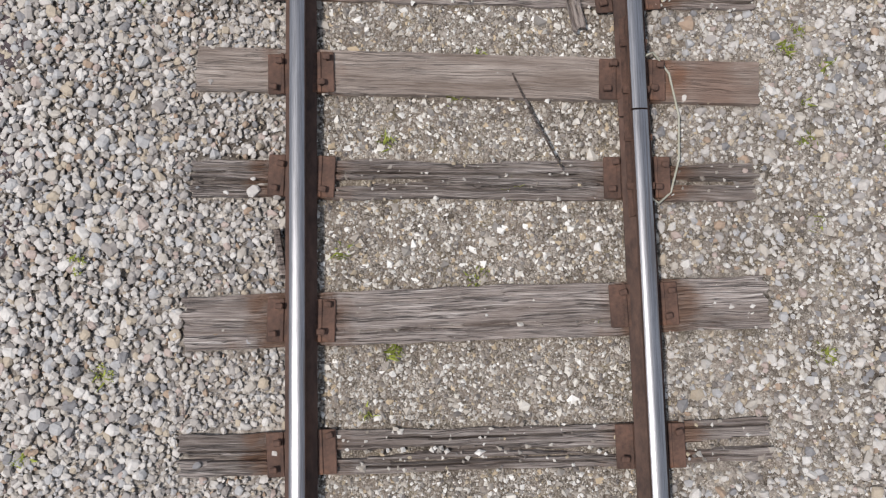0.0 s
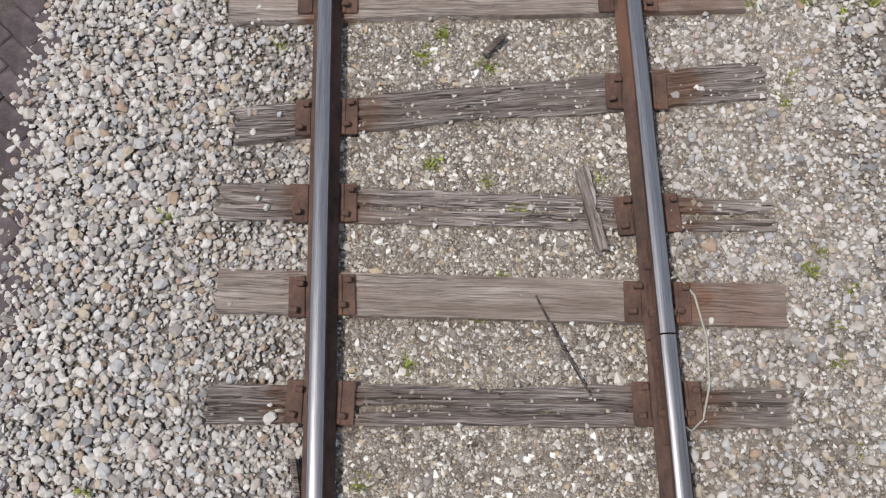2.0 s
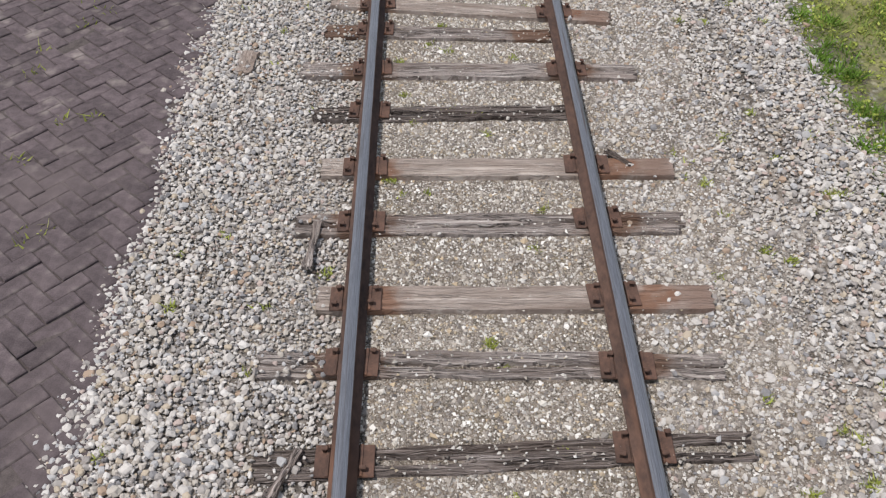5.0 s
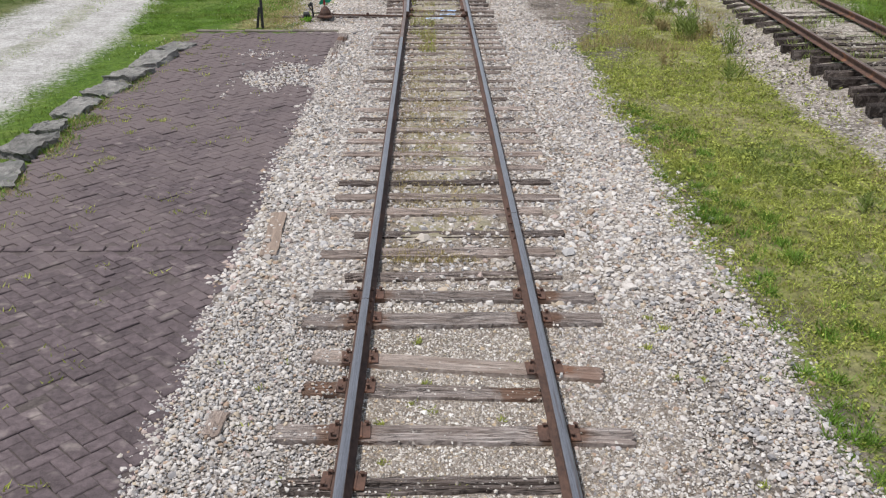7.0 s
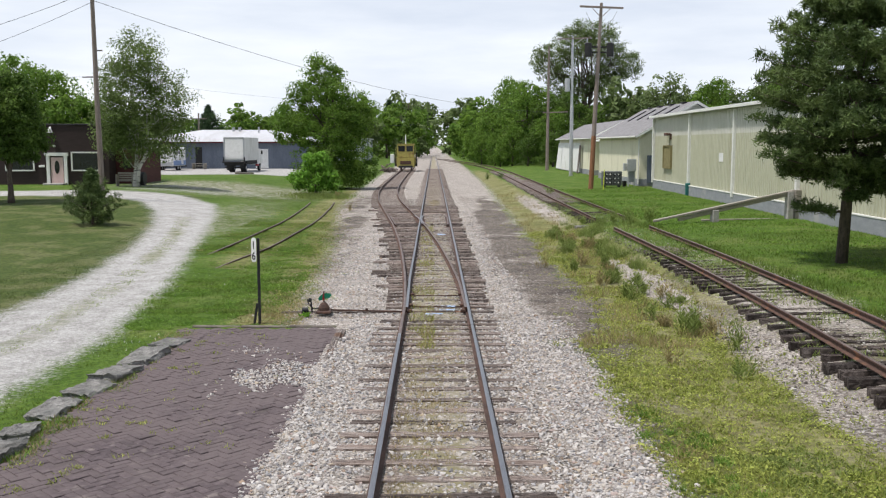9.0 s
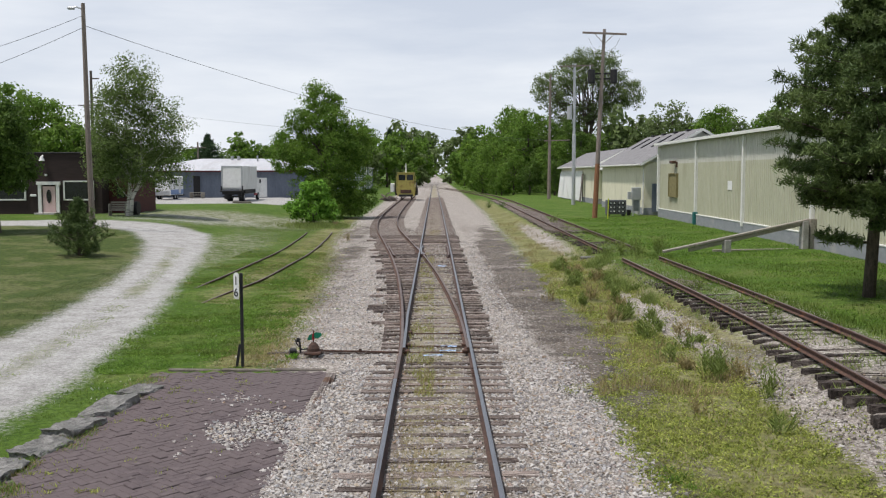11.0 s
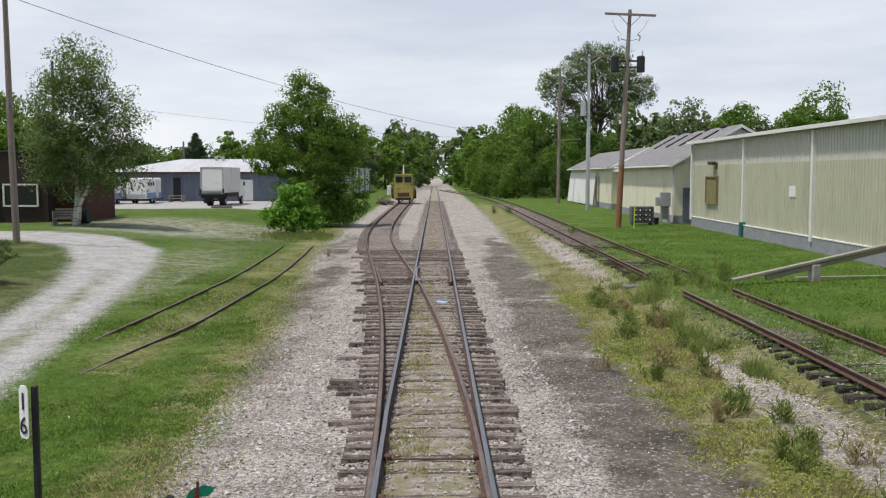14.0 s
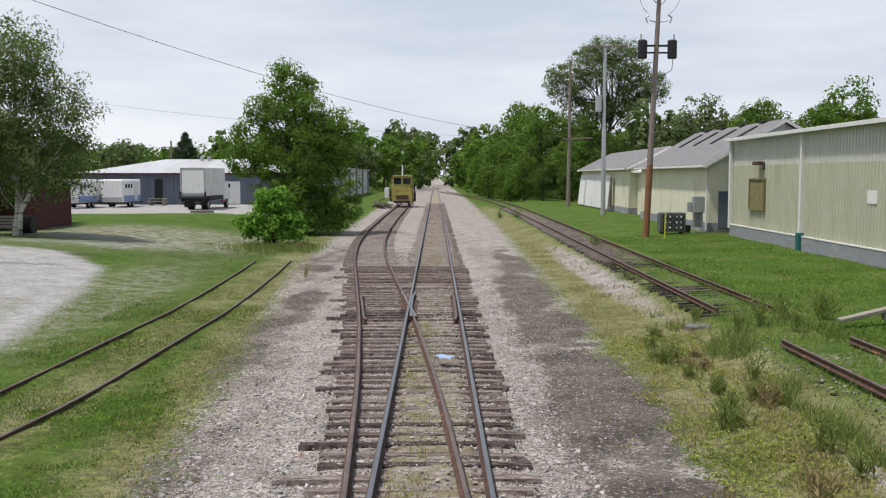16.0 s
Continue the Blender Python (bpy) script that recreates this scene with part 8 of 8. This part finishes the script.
def conifer(name, x, y, h, width, label, leaf, clumps, size, bare=0.1, trunk_r=0.1, blades=26, droop=0.15, ragged=0.25, offset=(0, 0), thick=0.05, whorl=0.0, tufts=6, profile=None, category="tree"):
    """A needle tree: whorled branches with tufts of thin needles."""
    t = thing(name, (x, y, height(x, y) - 0.05), label, category)
    g = Geo()
    g.tube([(0, 0, 0), (offset[0] * 0.3, offset[1] * 0.3, h * 0.4), (offset[0], offset[1], h * 0.97)], [trunk_r * 1.2, trunk_r * 0.85, trunk_r * 0.15], 9)
    cen = []
    n_br = clumps // 6
    for k in range(n_br):
        u = bare + (1 - bare) * (k + nrng.random()) / n_br
        if whorl:
            u = min(0.98, round(u / whorl) * whorl + nrng.normal(0, 0.019))
        a = k * 2.4 + nrng.normal(0, 0.3)
        if profile:
            reach = float(np.interp(u, *profile)) * (0.6 + 0.42 * nrng.random())
        else:
            reach = width * (1 - u) ** 0.95 * (0.62 + ragged * nrng.random() * 1.6) * min(1, 0.55 + (u - bare) * 5)
        o = Vector((offset[0] * u, offset[1] * u, h * u))
        tip = o + Vector((math.cos(a) * reach, math.sin(a) * reach, reach * (0.18 - droop + 0.2 * u)))
        g.tube([o, o.lerp(tip, 0.55) - Vector((0, 0, 0.05 * reach)), tip], [trunk_r * 0.3 * (1 - u) + 0.008, trunk_r * 0.16 * (1 - u) + 0.006, 0.004], 5)
        for q in range(tufts):
            s = 0.22 + 0.78 * (q + nrng.random()) / tufts
            wide = 0.3 * reach * (1.1 - s) * nrng.normal() + 0.05 * nrng.normal()
            across = Vector((-math.sin(a), math.cos(a), 0.0)) * wide
            cen.append(o.lerp(tip, s) + across + Vector((0, 0, 0.07 * nrng.normal() - 0.25 * abs(wide) * droop)))
    part("trunk", g, M_BARK, t, smooth=True)
    cen = np.array(cen)
    n = len(cen) * blades
    d = unit(n) + np.array([0, 0, 0.35])
    d /= np.linalg.norm(d, axis=1)[:, None]
    s = size * nrng.uniform(0.6, 1.25, (n, 1))
    c = np.repeat(cen, blades, 0) + nrng.normal(0, size * 0.28, (n, 3))
    w = np.cross(d, unit(n))
    w /= np.linalg.norm(w, axis=1)[:, None] + 1e-6
    v = np.stack([c + w * s * thick, c + d * s, c - w * s * thick], 1)
    part("crown", raw_mesh("crown", v.reshape(-1, 3), np.arange(n * 3).reshape(-1, 3), leaf), None, t)
    return t


conifer("pine_tree", 12.1, 30.6, 10.6, 4.35, "large dark-green pine with low spreading boughs", M_NEEDLE, 1230, 0.18, 0.2, 0.15, 25, 0.1, 0.32, (0.6, 0), 0.11, 0.085, 38, ([0.2, 0.24, 0.29, 0.35, 0.43, 0.53, 0.59, 0.67, 0.77, 0.88, 1], [1.8, 2.4, 3.0, 3.6, 4.0, 3.8, 3.1, 2.2, 1.4, 0.7, 0.1]))
conifer("juniper_bush", -15.9, 46.4, 2.5, 1.45, "small ragged dark-green juniper on the lawn", M_NEEDLE, 360, 0.15, 0.02, 0.05, 34, -0.2, 0.5, thick=0.09, tufts=11, category="shrub")
conifer("pine_tree", -46.0, 195.0, 11.0, 7.5, "dark conifer behind the workshop", M_SPRUCE, 480, 0.5, 0.1, 0.2, 40, thick=0.1)
conifer("pine_tree", -14.5, 305.0, 17.5, 5.0, "tall dark conifer above the far woods", M_SPRUCE, 240, 0.8, 0.2, 0.3, 40, thick=0.12)
# the end of another bough-heavy pine at the lawn's edge
conifer("pine_tree", 12.1, 23.2, 11.5, 3.7, "tall pine beside the shed", M_NEEDLE, 660, 0.15, 0.2, 0.24, 24, 0.06, 0.3, thick=0.14, tufts=28)

# the far woods that close the view
cen, rad = [], []
for k in range(150):
    if k < 75:
        x, y = -150 + 1.75 * k + nrng.normal(0, 3), 300 - 0.25 * k + nrng.normal(0, 14)
        h = nrng.uniform(9, 14.5)
    else:
        x, y = 22 + 1.9 * (k - 75) + nrng.normal(0, 3), 190 - 0.75 * (k - 75) + nrng.normal(0, 8)
        h = nrng.uniform(9.5, 14)
    d = unit(34)
    d[:, 2] = np.abs(d[:, 2])
    cen.append(np.array([x, y, h * 0.42]) + d * np.array([h * 0.42, h * 0.4, h * 0.56]) * nrng.uniform(0.75, 1.05, (34, 1)))
    rad.append(nrng.uniform(0.9, 1.9, 34))
    cen.append(np.stack([nrng.normal(x, h * 0.3, 14), nrng.normal(y, 2, 14), nrng.uniform(0.5, h * 0.5, 14)], -1))
    rad.append(nrng.uniform(1.2, 2.2, 14))
v, f = leaf_cloud(np.concatenate(cen), np.concatenate(rad), 9, 0.52, 0.6)
tagged(new("far_woods", raw_mesh("far_woods", v, f, M_LEAF_DEEP)), "dense green woods far behind the buildings", "woods", kind="stuff")

# ---- grass, groundcover and weeds ----


def blades(name, x, y, tall, wide, mat, label, lean=0.5, base=None):
    n = len(x)
    z = (land(x, y) if base is None else base) - 0.01
    a = nrng.uniform(0, 2 * math.pi, n)
    t = tall * nrng.uniform(0.5, 1.3, n)
    w = wide * nrng.uniform(0.7, 1.3, n)
    lx, ly = nrng.normal(0, lean, n) * t, nrng.normal(0, lean, n) * t
    v = np.stack([np.stack([x + np.cos(a) * w, y + np.sin(a) * w, z], -1), np.stack([x - np.cos(a) * w, y - np.sin(a) * w, z], -1), np.stack([x + lx, y + ly, z + t], -1)], 1)
    return tagged(new(name, raw_mesh(name, v.reshape(-1, 3), np.arange(n * 3).reshape(-1, 3), mat)), label, "grass", kind="stuff")


def noisy(x, y, s, seed=0.0):
    return np.array([noise.noise(Vector((p * s, q * s, seed))) for p, q in zip(x, y)])


def sown(n, x0, x1, y0, y1, rule, even=1.0):
    x, y = nrng.uniform(x0, x1, n), y0 + (y1 - y0) * nrng.random(n) ** (1.5 * even)
    k = rule(x, y)
    return x[k], y[k]


def lawn_left(x, y):
    d, w = drive_gap(x, y)
    bl = np.array([BALLAST_L(q) for q in y])
    return (x < bl - 0.2 + nrng.normal(0, 0.35, len(x))) & (d > w + nrng.normal(0.1, 0.18, len(x))) & ~((x > -5.75) & (y < 23.4)) & ~((x > -7.5) & (y < 13))


x, y = sown(165000, -13, -3.2, 8, 75, lawn_left)
far_side = x < np.interp(y, [q for _, q in DRIVE[:8]], [p for p, _ in DRIVE[:8]])
blades("lawn_grass", x[~far_side], y[~far_side], 0.04, 0.008, M_GRASS, "short mown green grass")
blades("lawn_grass", x[far_side], y[far_side], 0.04, 0.009, M_DRYGRASS, "short dry olive-green lawn")
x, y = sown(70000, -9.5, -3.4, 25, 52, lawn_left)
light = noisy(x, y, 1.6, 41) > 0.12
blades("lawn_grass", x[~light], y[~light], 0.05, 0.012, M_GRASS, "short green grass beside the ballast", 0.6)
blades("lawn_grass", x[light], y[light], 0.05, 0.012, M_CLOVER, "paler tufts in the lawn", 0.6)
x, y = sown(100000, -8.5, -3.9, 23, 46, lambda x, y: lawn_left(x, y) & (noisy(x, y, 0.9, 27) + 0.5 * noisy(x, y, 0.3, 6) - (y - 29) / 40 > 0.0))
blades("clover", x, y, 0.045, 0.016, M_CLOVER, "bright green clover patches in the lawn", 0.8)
x, y = sown(1100, -7.6, -3.8, 14, 40, lambda x, y: lawn_left(x, y) & (noisy(x, y, 0.6, 3) > 0.05))
blades("clover_flowers", x, y, 0.045, 0.012, M_FLOWER, "tiny white clover flowers in the lawn", 0.2)
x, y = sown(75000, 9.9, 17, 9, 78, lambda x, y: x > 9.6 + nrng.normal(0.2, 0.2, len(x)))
# fewer bright blades below y 40: the pine's shade put into the colour mix
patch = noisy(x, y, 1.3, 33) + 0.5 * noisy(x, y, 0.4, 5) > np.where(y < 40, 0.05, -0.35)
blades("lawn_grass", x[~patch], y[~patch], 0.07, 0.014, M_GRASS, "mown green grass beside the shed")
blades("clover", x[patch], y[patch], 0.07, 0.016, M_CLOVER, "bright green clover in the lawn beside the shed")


def verge(x, y):
    br = np.array([BALLAST_R(q) for q in y])
    n = noisy(x, y, 0.55, 8)
    edge = br - 0.05 + 0.4 * noisy(x, y, 0.6, 1) + 0.35 * noisy(x, y, 1.9, 91) + nrng.normal(0, 0.1, len(x)) + 0.2 * step((y - 22) / 6)
    bare = ((x - 6.45) / 0.85) ** 2 + ((y - 17) / 7.5) ** 2 < 1 + 0.8 * noisy(x, y, 1.4, 44)
    bare |= ((x - 6.05) / 0.5) ** 2 + ((y - 29) / 6) ** 2 < 1 + 1.2 * noisy(x, y, 1.2, 45)
    return (x > edge) & (x < 6.6 + 0.4 * n) & (n > -0.5) & ~(bare & (nrng.random(len(x)) < 0.85))


x, y = sown(26000, 2.4, 7.2, 0, 46, lambda x, y: verge(x, y) & (noisy(x, y, 2.6, 12) + 0.5 * noisy(x, y, 6, 2) > -0.3))
clump = np.stack([x, y, land(x, y) + 0.012 + 0.09 * noisy(x, y, 2.6, 12).clip(0, 1)], -1)
tuft = noisy(x, y, 2.6, 12)
near = y < 13
v, f = leaf_cloud(clump[near], (0.05 + 0.07 * tuft[near]).clip(0.025, 0.11), 9, 0.0165, 1.0)
tagged(new("groundcover", raw_mesh("groundcover", v, f, M_SEDGE)), "low yellow-green groundcover spreading over the ballast", "groundcover", kind="stuff")
far = y >= 13
v, f = leaf_cloud(clump[far], (0.06 + 0.09 * tuft[far]).clip(0.03, 0.14), 8, 0.022, 1.0)
tagged(new("groundcover", raw_mesh("groundcover", v, f, M_SEDGE)), "low yellow-green groundcover along the verge", "groundcover", kind="stuff")
for n_, y0_, y1_, tall_, wide_, even in ((125000, 1, 15, 0.045, 0.0085, 0.67), (85000, 13, 46, 0.055, 0.013, 0.9)):
    x, y = sown(n_, 2.5, 7.0, y0_, y1_, lambda x, y: verge(x, y) & (noisy(x, y, 2.4, 51) + 0.7 * noisy(x, y, 6.5, 4) > -0.22), even)
    kind_n = noisy(x, y, 0.8, 61) + nrng.normal(0, 0.25, len(x))
    for low_, high_, mat_, words_ in ((-9, -0.3, M_WEED, "soft green sprigs on the verge"), (-0.3, 0.41, M_SEDGE, "dense yellow-green sprigs on the verge"), (0.41, 0.46, M_CLOVER, "fresh green sprigs on the verge"), (0.46, 9, M_STRAW, "dry straw sprigs on the verge")):
        k = (kind_n > low_) & (kind_n <= high_)
        blades("groundcover", x[k], y[k], tall_, wide_, mat_, words_, 0.8)
x, y = sown(22000, 2.9, 7.2, 21, 80, lambda x, y: verge(x, y) & (noisy(x, y, 0.8, 5) > 0.08))
blades("straw_grass", x, y, 0.2, 0.009, M_STRAW, "thin dry straw-coloured grass on the verge", 0.35)
x, y = sown(30000, -6.6, -2.9, 23.5, 75, lambda x, y: np.abs(x - np.array([BALLAST_L(q) for q in y]) - nrng.normal(0, 0.35, len(x))) < 0.35)
blades("straw_grass", x, y, 0.06, 0.01, M_STRAW, "worn yellowish grass at the ballast's edge", 0.7)
x, y = sown(26000, -0.62, 0.4, 11, 70, lambda x, y: noisy(x, y, 0.9, 2) + 0.25 - np.abs(x + 0.12) * 0.5 > 0)
blades("straw_grass", x, y, 0.07, 0.006, M_STRAW, "thin dry moss and grass between the rails", 0.6)
x, y = sown(7000, -0.62, -0.05, 20, 50, lambda x, y: noisy(x, y, 1.1, 6) > -0.05)
half = nrng.random(len(x)) < 0.5
blades("sparse_grass", x[half], y[half], 0.12, 0.005, M_SEDGE, "thin yellow-green grass growing between the rails", 0.45, land(x[half], y[half]) + 0.05)
x, y = x[~half], y[~half]
blades("sparse_grass", x, y, 0.11, 0.006, M_STRAW, "yellowish grass growing between the rails", 0.5, land(x, y) + 0.05)
x, y = sown(11000, 6.2, 7.5, 31, 49, lambda x, y: (noisy(x, y, 0.45, 19) > 0.0) & (x < 6.6 + 0.7 * step((y - 36) / 8)))
blades("tall_grass", x, y, 0.3, 0.012, M_WEED, "tall grass growing over the edge of the spur", 0.45)
x, y = sown(9000, 9.0, 9.9, 6, 62, lambda x, y: noisy(x, y, 0.4, 23) > -0.1)
blades("tall_grass", x, y, 0.2, 0.011, M_GRASS, "grass growing against the spur's far rail", 0.4)
x, y = sown(22000, 6.7, 9.6, 8, 70, lambda x, y: (noisy(x, y, 0.8, 9) > 0.08) | (np.abs(y - 41) < 8) & (nrng.random(len(x)) < 0.75))
blades("sparse_grass", x, y, 0.11, 0.01, M_WEED, "grass growing between the spur's ties", 0.5, land(x, y) + 0.05)
x, y = nrng.normal(-5.38, 0.13, 9000), nrng.uniform(12.8, 22.6, 9000)
k = noisy(x, y, 1.1, 17) > -0.1
x, y = x[k], y[k]
k = nrng.random(len(x)) < 0.6
blades("straw_grass", x[k], y[k], 0.08, 0.008, M_STRAW, "dry grass between the paving and its edging stones", 0.7)
blades("sparse_grass", x[~k], y[~k], 0.1, 0.009, M_CLOVER, "green weeds between the paving and its edging stones", 0.6)
x, y = nrng.normal(-8.7, 1.0, 5200), nrng.normal(74.2, 1.5, 5200)
blades("tall_grass", x, y, 0.3, 0.02, M_WEED, "tall grass round the shrub's foot", 0.4)
x, y = sown(26000, -7.0, -2.4, 24, 70, lambda x, y: (noisy(x, y, 1.3, 81) + 0.5 * noisy(x, y, 4, 3) > 0.12 + 0.35 * (x - np.array([BALLAST_L(q) for q in y]))) & (x > np.array([BALLAST_L(q) for q in y]) - 0.7))
k = nrng.random(len(x)) < 0.5
blades("sparse_grass", x[k], y[k], 0.05, 0.012, M_SEDGE, "yellow-green tufts straggling over the ballast", 0.8)
blades("sparse_grass", x[~k], y[~k], 0.05, 0.012, M_CLOVER, "green tufts straggling over the ballast", 0.8)
x, y = sown(16000, 2.2, 4.4, 21, 70, lambda x, y: noisy(x, y, 1.5, 83) + 0.5 * noisy(x, y, 4.5, 3) > 0.1 + 0.45 * (np.array([BALLAST_R(q) for q in y]) - x))
blades("sparse_grass", x, y, 0.05, 0.012, M_SEDGE, "yellow-green tufts straggling over the ballast", 0.8)
cx, cy = nrng.uniform(2.75, 3.7, 90), nrng.uniform(5, 17, 90)
k = nrng.integers(25, 80, len(cx))
x, y = np.repeat(cx, k) + nrng.normal(0, 0.05, k.sum()), np.repeat(cy, k) + nrng.normal(0, 0.05, k.sum())
blades("weed_tufts", x, y, 0.09, 0.008, M_CLOVER, "fresh green tufts at the verge's edge", 0.7)
x, y = sown(13000, -9.5, -4.5, 35, 62, lambda x, y: (noisy(x, y, 1.1, 71) + 0.6 * noisy(x, y, 3.2, 7) > 0.22 - 0.3 * np.clip(1 - np.abs(x + 7.0) / 1.5, 0, 1)) & lawn_left(x, y))
k = nrng.random(len(x)) < 0.55
blades("straw_grass", x[k], y[k], 0.06, 0.012, M_STRAW, "dry yellowed grass round the old rails", 0.7)
blades("sparse_grass", x[~k], y[~k], 0.06, 0.012, M_SEDGE, "yellow-green grass round the old rails", 0.7)
x, y = nrng.normal(-3.75, 0.4, 2600), nrng.normal(25.0, 1.2, 2600)
k = (y > 23.5) & (noisy(x, y, 1.4, 95) > -0.25)
blades("straw_grass", x[k], y[k], 0.07, 0.009, M_STRAW, "dry trodden grass round the number post", 0.8)
# tufts in the near ballast
cx, cy = nrng.uniform(1.35, 2.7, 70), nrng.uniform(-0.5, 10, 70)
cx, cy = np.r_[cx, nrng.uniform(-0.6, 0.6, 46), nrng.uniform(-2.0, -0.9, 22)], np.r_[cy, nrng.uniform(-0.5, 10, 46), nrng.uniform(-0.5, 10, 22)]
k = nrng.integers(8, 60, len(cx))
x, y = np.repeat(cx, k) + nrng.normal(0, 0.022, k.sum()), np.repeat(cy, k) + nrng.normal(0, 0.022, k.sum())
blades("moss_tufts", x, y, 0.028, 0.006, M_SEDGE, "tiny yellow-green tufts in the ballast", 0.7, land(x, y) + 0.015)
x, y = sown(50000, -13, -7.5, 8, 52, lambda x, y: (drive_gap(x, y)[0] < 0.38) & (noisy(x, y, 0.7, 14) + 0.5 * noisy(x, y, 2.5, 3) > -0.15))
blades("sparse_grass", x, y, 0.032, 0.009, M_WEED, "thin grass along the middle of the gravel drive", 0.8)
cx, cy = nrng.uniform(-5.6, -2.7, 160), nrng.uniform(6, 23, 160)
k = (nrng.integers(6, 22, len(cx)) * np.where(cx < -4.2, 1.6, 0.7)).astype(int)
x, y = np.repeat(cx, k) + nrng.normal(0, 0.05, k.sum()), np.repeat(cy, k) + nrng.normal(0, 0.05, k.sum())
blades("moss_tufts", x, y, 0.04, 0.008, M_SEDGE, "weeds growing in the joints of the paving", 0.7, land(x, y) + 0.03)


def weed(x, y, h, n, mat, label, name="weed_plant"):
    """A clump of upright stems with narrow leaves."""
    t = thing(name, (x, y, height(x, y) - 0.02), label, "weed", "weeds on the verge")
    st_, vs, fs = Geo(), [], []
    for k in range(n):
        a, r = nrng.uniform(0, 6.28), abs(nrng.normal(0, 0.1 + 0.1 * h))
        b = Vector((math.cos(a) * r, math.sin(a) * r, 0))
        hh = h * nrng.uniform(0.55, 1.1)
        tip = b + Vector((nrng.normal(0, 0.24) * hh, nrng.normal(0, 0.24) * hh, hh))
        st_.tube([b, b.lerp(tip, 0.5), tip], [0.006, 0.005, 0.002], 4, cap=False)
        for q in range(12):
            u = 0.15 + 0.85 * q / 12
            p = np.array(b.lerp(tip, u))
            d = unit(1)[0] * np.array([1, 1, 0.3]) + np.array([0, 0, 0.85])
            w = np.cross(d, unit(1)[0]) * 0.013
            L_ = nrng.uniform(0.06, 0.17) * (1.2 - 0.6 * u) * (0.6 + h)
            o = len(vs)
            vs += [p, p + d * L_ * 0.5 + w, p + d * L_, p + d * L_ * 0.5 - w]
            fs.append((o, o + 1, o + 2, o + 3))
    tagged(part("stalk", st_, mat, t), kind="stuff")
    tagged(part("foliage", raw_mesh("foliage", np.array(vs), np.array(fs), mat), None, t), kind="stuff")
    return t


for x, y, h, n, mm in ((5.35, 22.3, 0.75, 16, M_WEED), (5.75, 20.7, 0.7, 12, M_WEED), (4.9, 24.0, 0.5, 9, M_WEED), (5.0, 27.5, 0.5, 16, M_WEED), (4.7, 29.5, 0.45, 14, M_STRAW), (5.3, 30.2, 0.6, 16, M_WEED), (5.6, 25.4, 0.45, 10, M_WEED), (4.4, 32.5, 0.5, 18, M_WEED), (4.9, 34.0, 0.55, 18, M_STRAW), (5.5, 33.0, 0.55, 14, M_WEED), (5.9, 36.0, 0.6, 18, M_WEED), (5.0, 37.5, 0.45, 14, M_WEED), (6.3, 40.5, 0.5, 14, M_WEED), (5.4, 42.0, 0.4, 12, M_STRAW), (7.4, 44.8, 0.7, 20, M_WEED), (8.2, 45.6, 0.75, 22, M_WEED), (9.0, 46.2, 0.8, 22, M_WEED), (8.7, 44.6, 0.6, 18, M_WEED), (9.9, 45.9, 0.9, 24, M_WEED), (7.0, 47.2, 0.45, 12, M_WEED), (8.6, 72.0, 0.7, 16, M_WEED), (6.1, 110.0, 0.9, 20, M_LEAF_DEEP), (7.3, 105.0, 0.9, 20, M_LEAF_DEEP), (5.1, 18.6, 0.4, 10, M_WEED), (4.3, 19.8, 0.35, 8, M_STRAW), (8.1, 33.5, 0.5, 8, M_WEED), (8.4, 28.0, 0.4, 8, M_WEED), (4.9, 12.4, 0.25, 8, M_WEED), (3.6, 33.5, 0.35, 9, M_STRAW), (-3.08, 24.5, 0.11, 10, M_LEAF_LIME), (-5.2, 60.0, 0.5, 8, M_STRAW), (-8.2, 72.5, 0.6, 22, M_WEED), (-7.4, 74.0, 0.5, 20, M_STRAW)):
    weed(x, y, h, n, mm, "dry straw-coloured weed clump on the verge" if mm is M_STRAW else "upright green weed clump on the verge")
weed_rng = random.Random(31)
for _ in range(26):
    wy = weed_rng.uniform(22, 46)
    weed(weed_rng.gauss(5.3, 0.6) + 0.012 * (wy - 22), wy, weed_rng.uniform(0.22, 0.5), weed_rng.randrange(12, 26), M_WEED if weed_rng.random() < 0.75 else M_STRAW, "leafy weed clump on the verge")
for x, y, s in ((2.3, 1.55, 0.13), (2.5, 3.3, 0.06), (2.6, 5.1, 0.08), (-1.75, 1.6, 0.05)):
    n = int(900 * s)
    v, f = leaf_cloud(nrng.normal(0, s * 0.5, (max(3, n // 12), 3)) * np.array([1, 1, 0.15]) + np.array([0, 0, 0.03]), np.full(max(3, n // 12), 0.02), 14, 0.008, 1.0)
    ob = new("moss_cushion", raw_mesh("moss_cushion", v, f, M_SEDGE))
    ob.matrix_basis = pose(x, y, height(x, y) + 0.01)
    tagged(ob, "small yellow-green moss cushion on the ballast", "moss", "moss cushions")

# ---- single paving bricks nearest the track ----
for m in near_bricks:
    ob = new("brick", brick_mesh)
    ob.parent = paving
    ob.matrix_basis = m
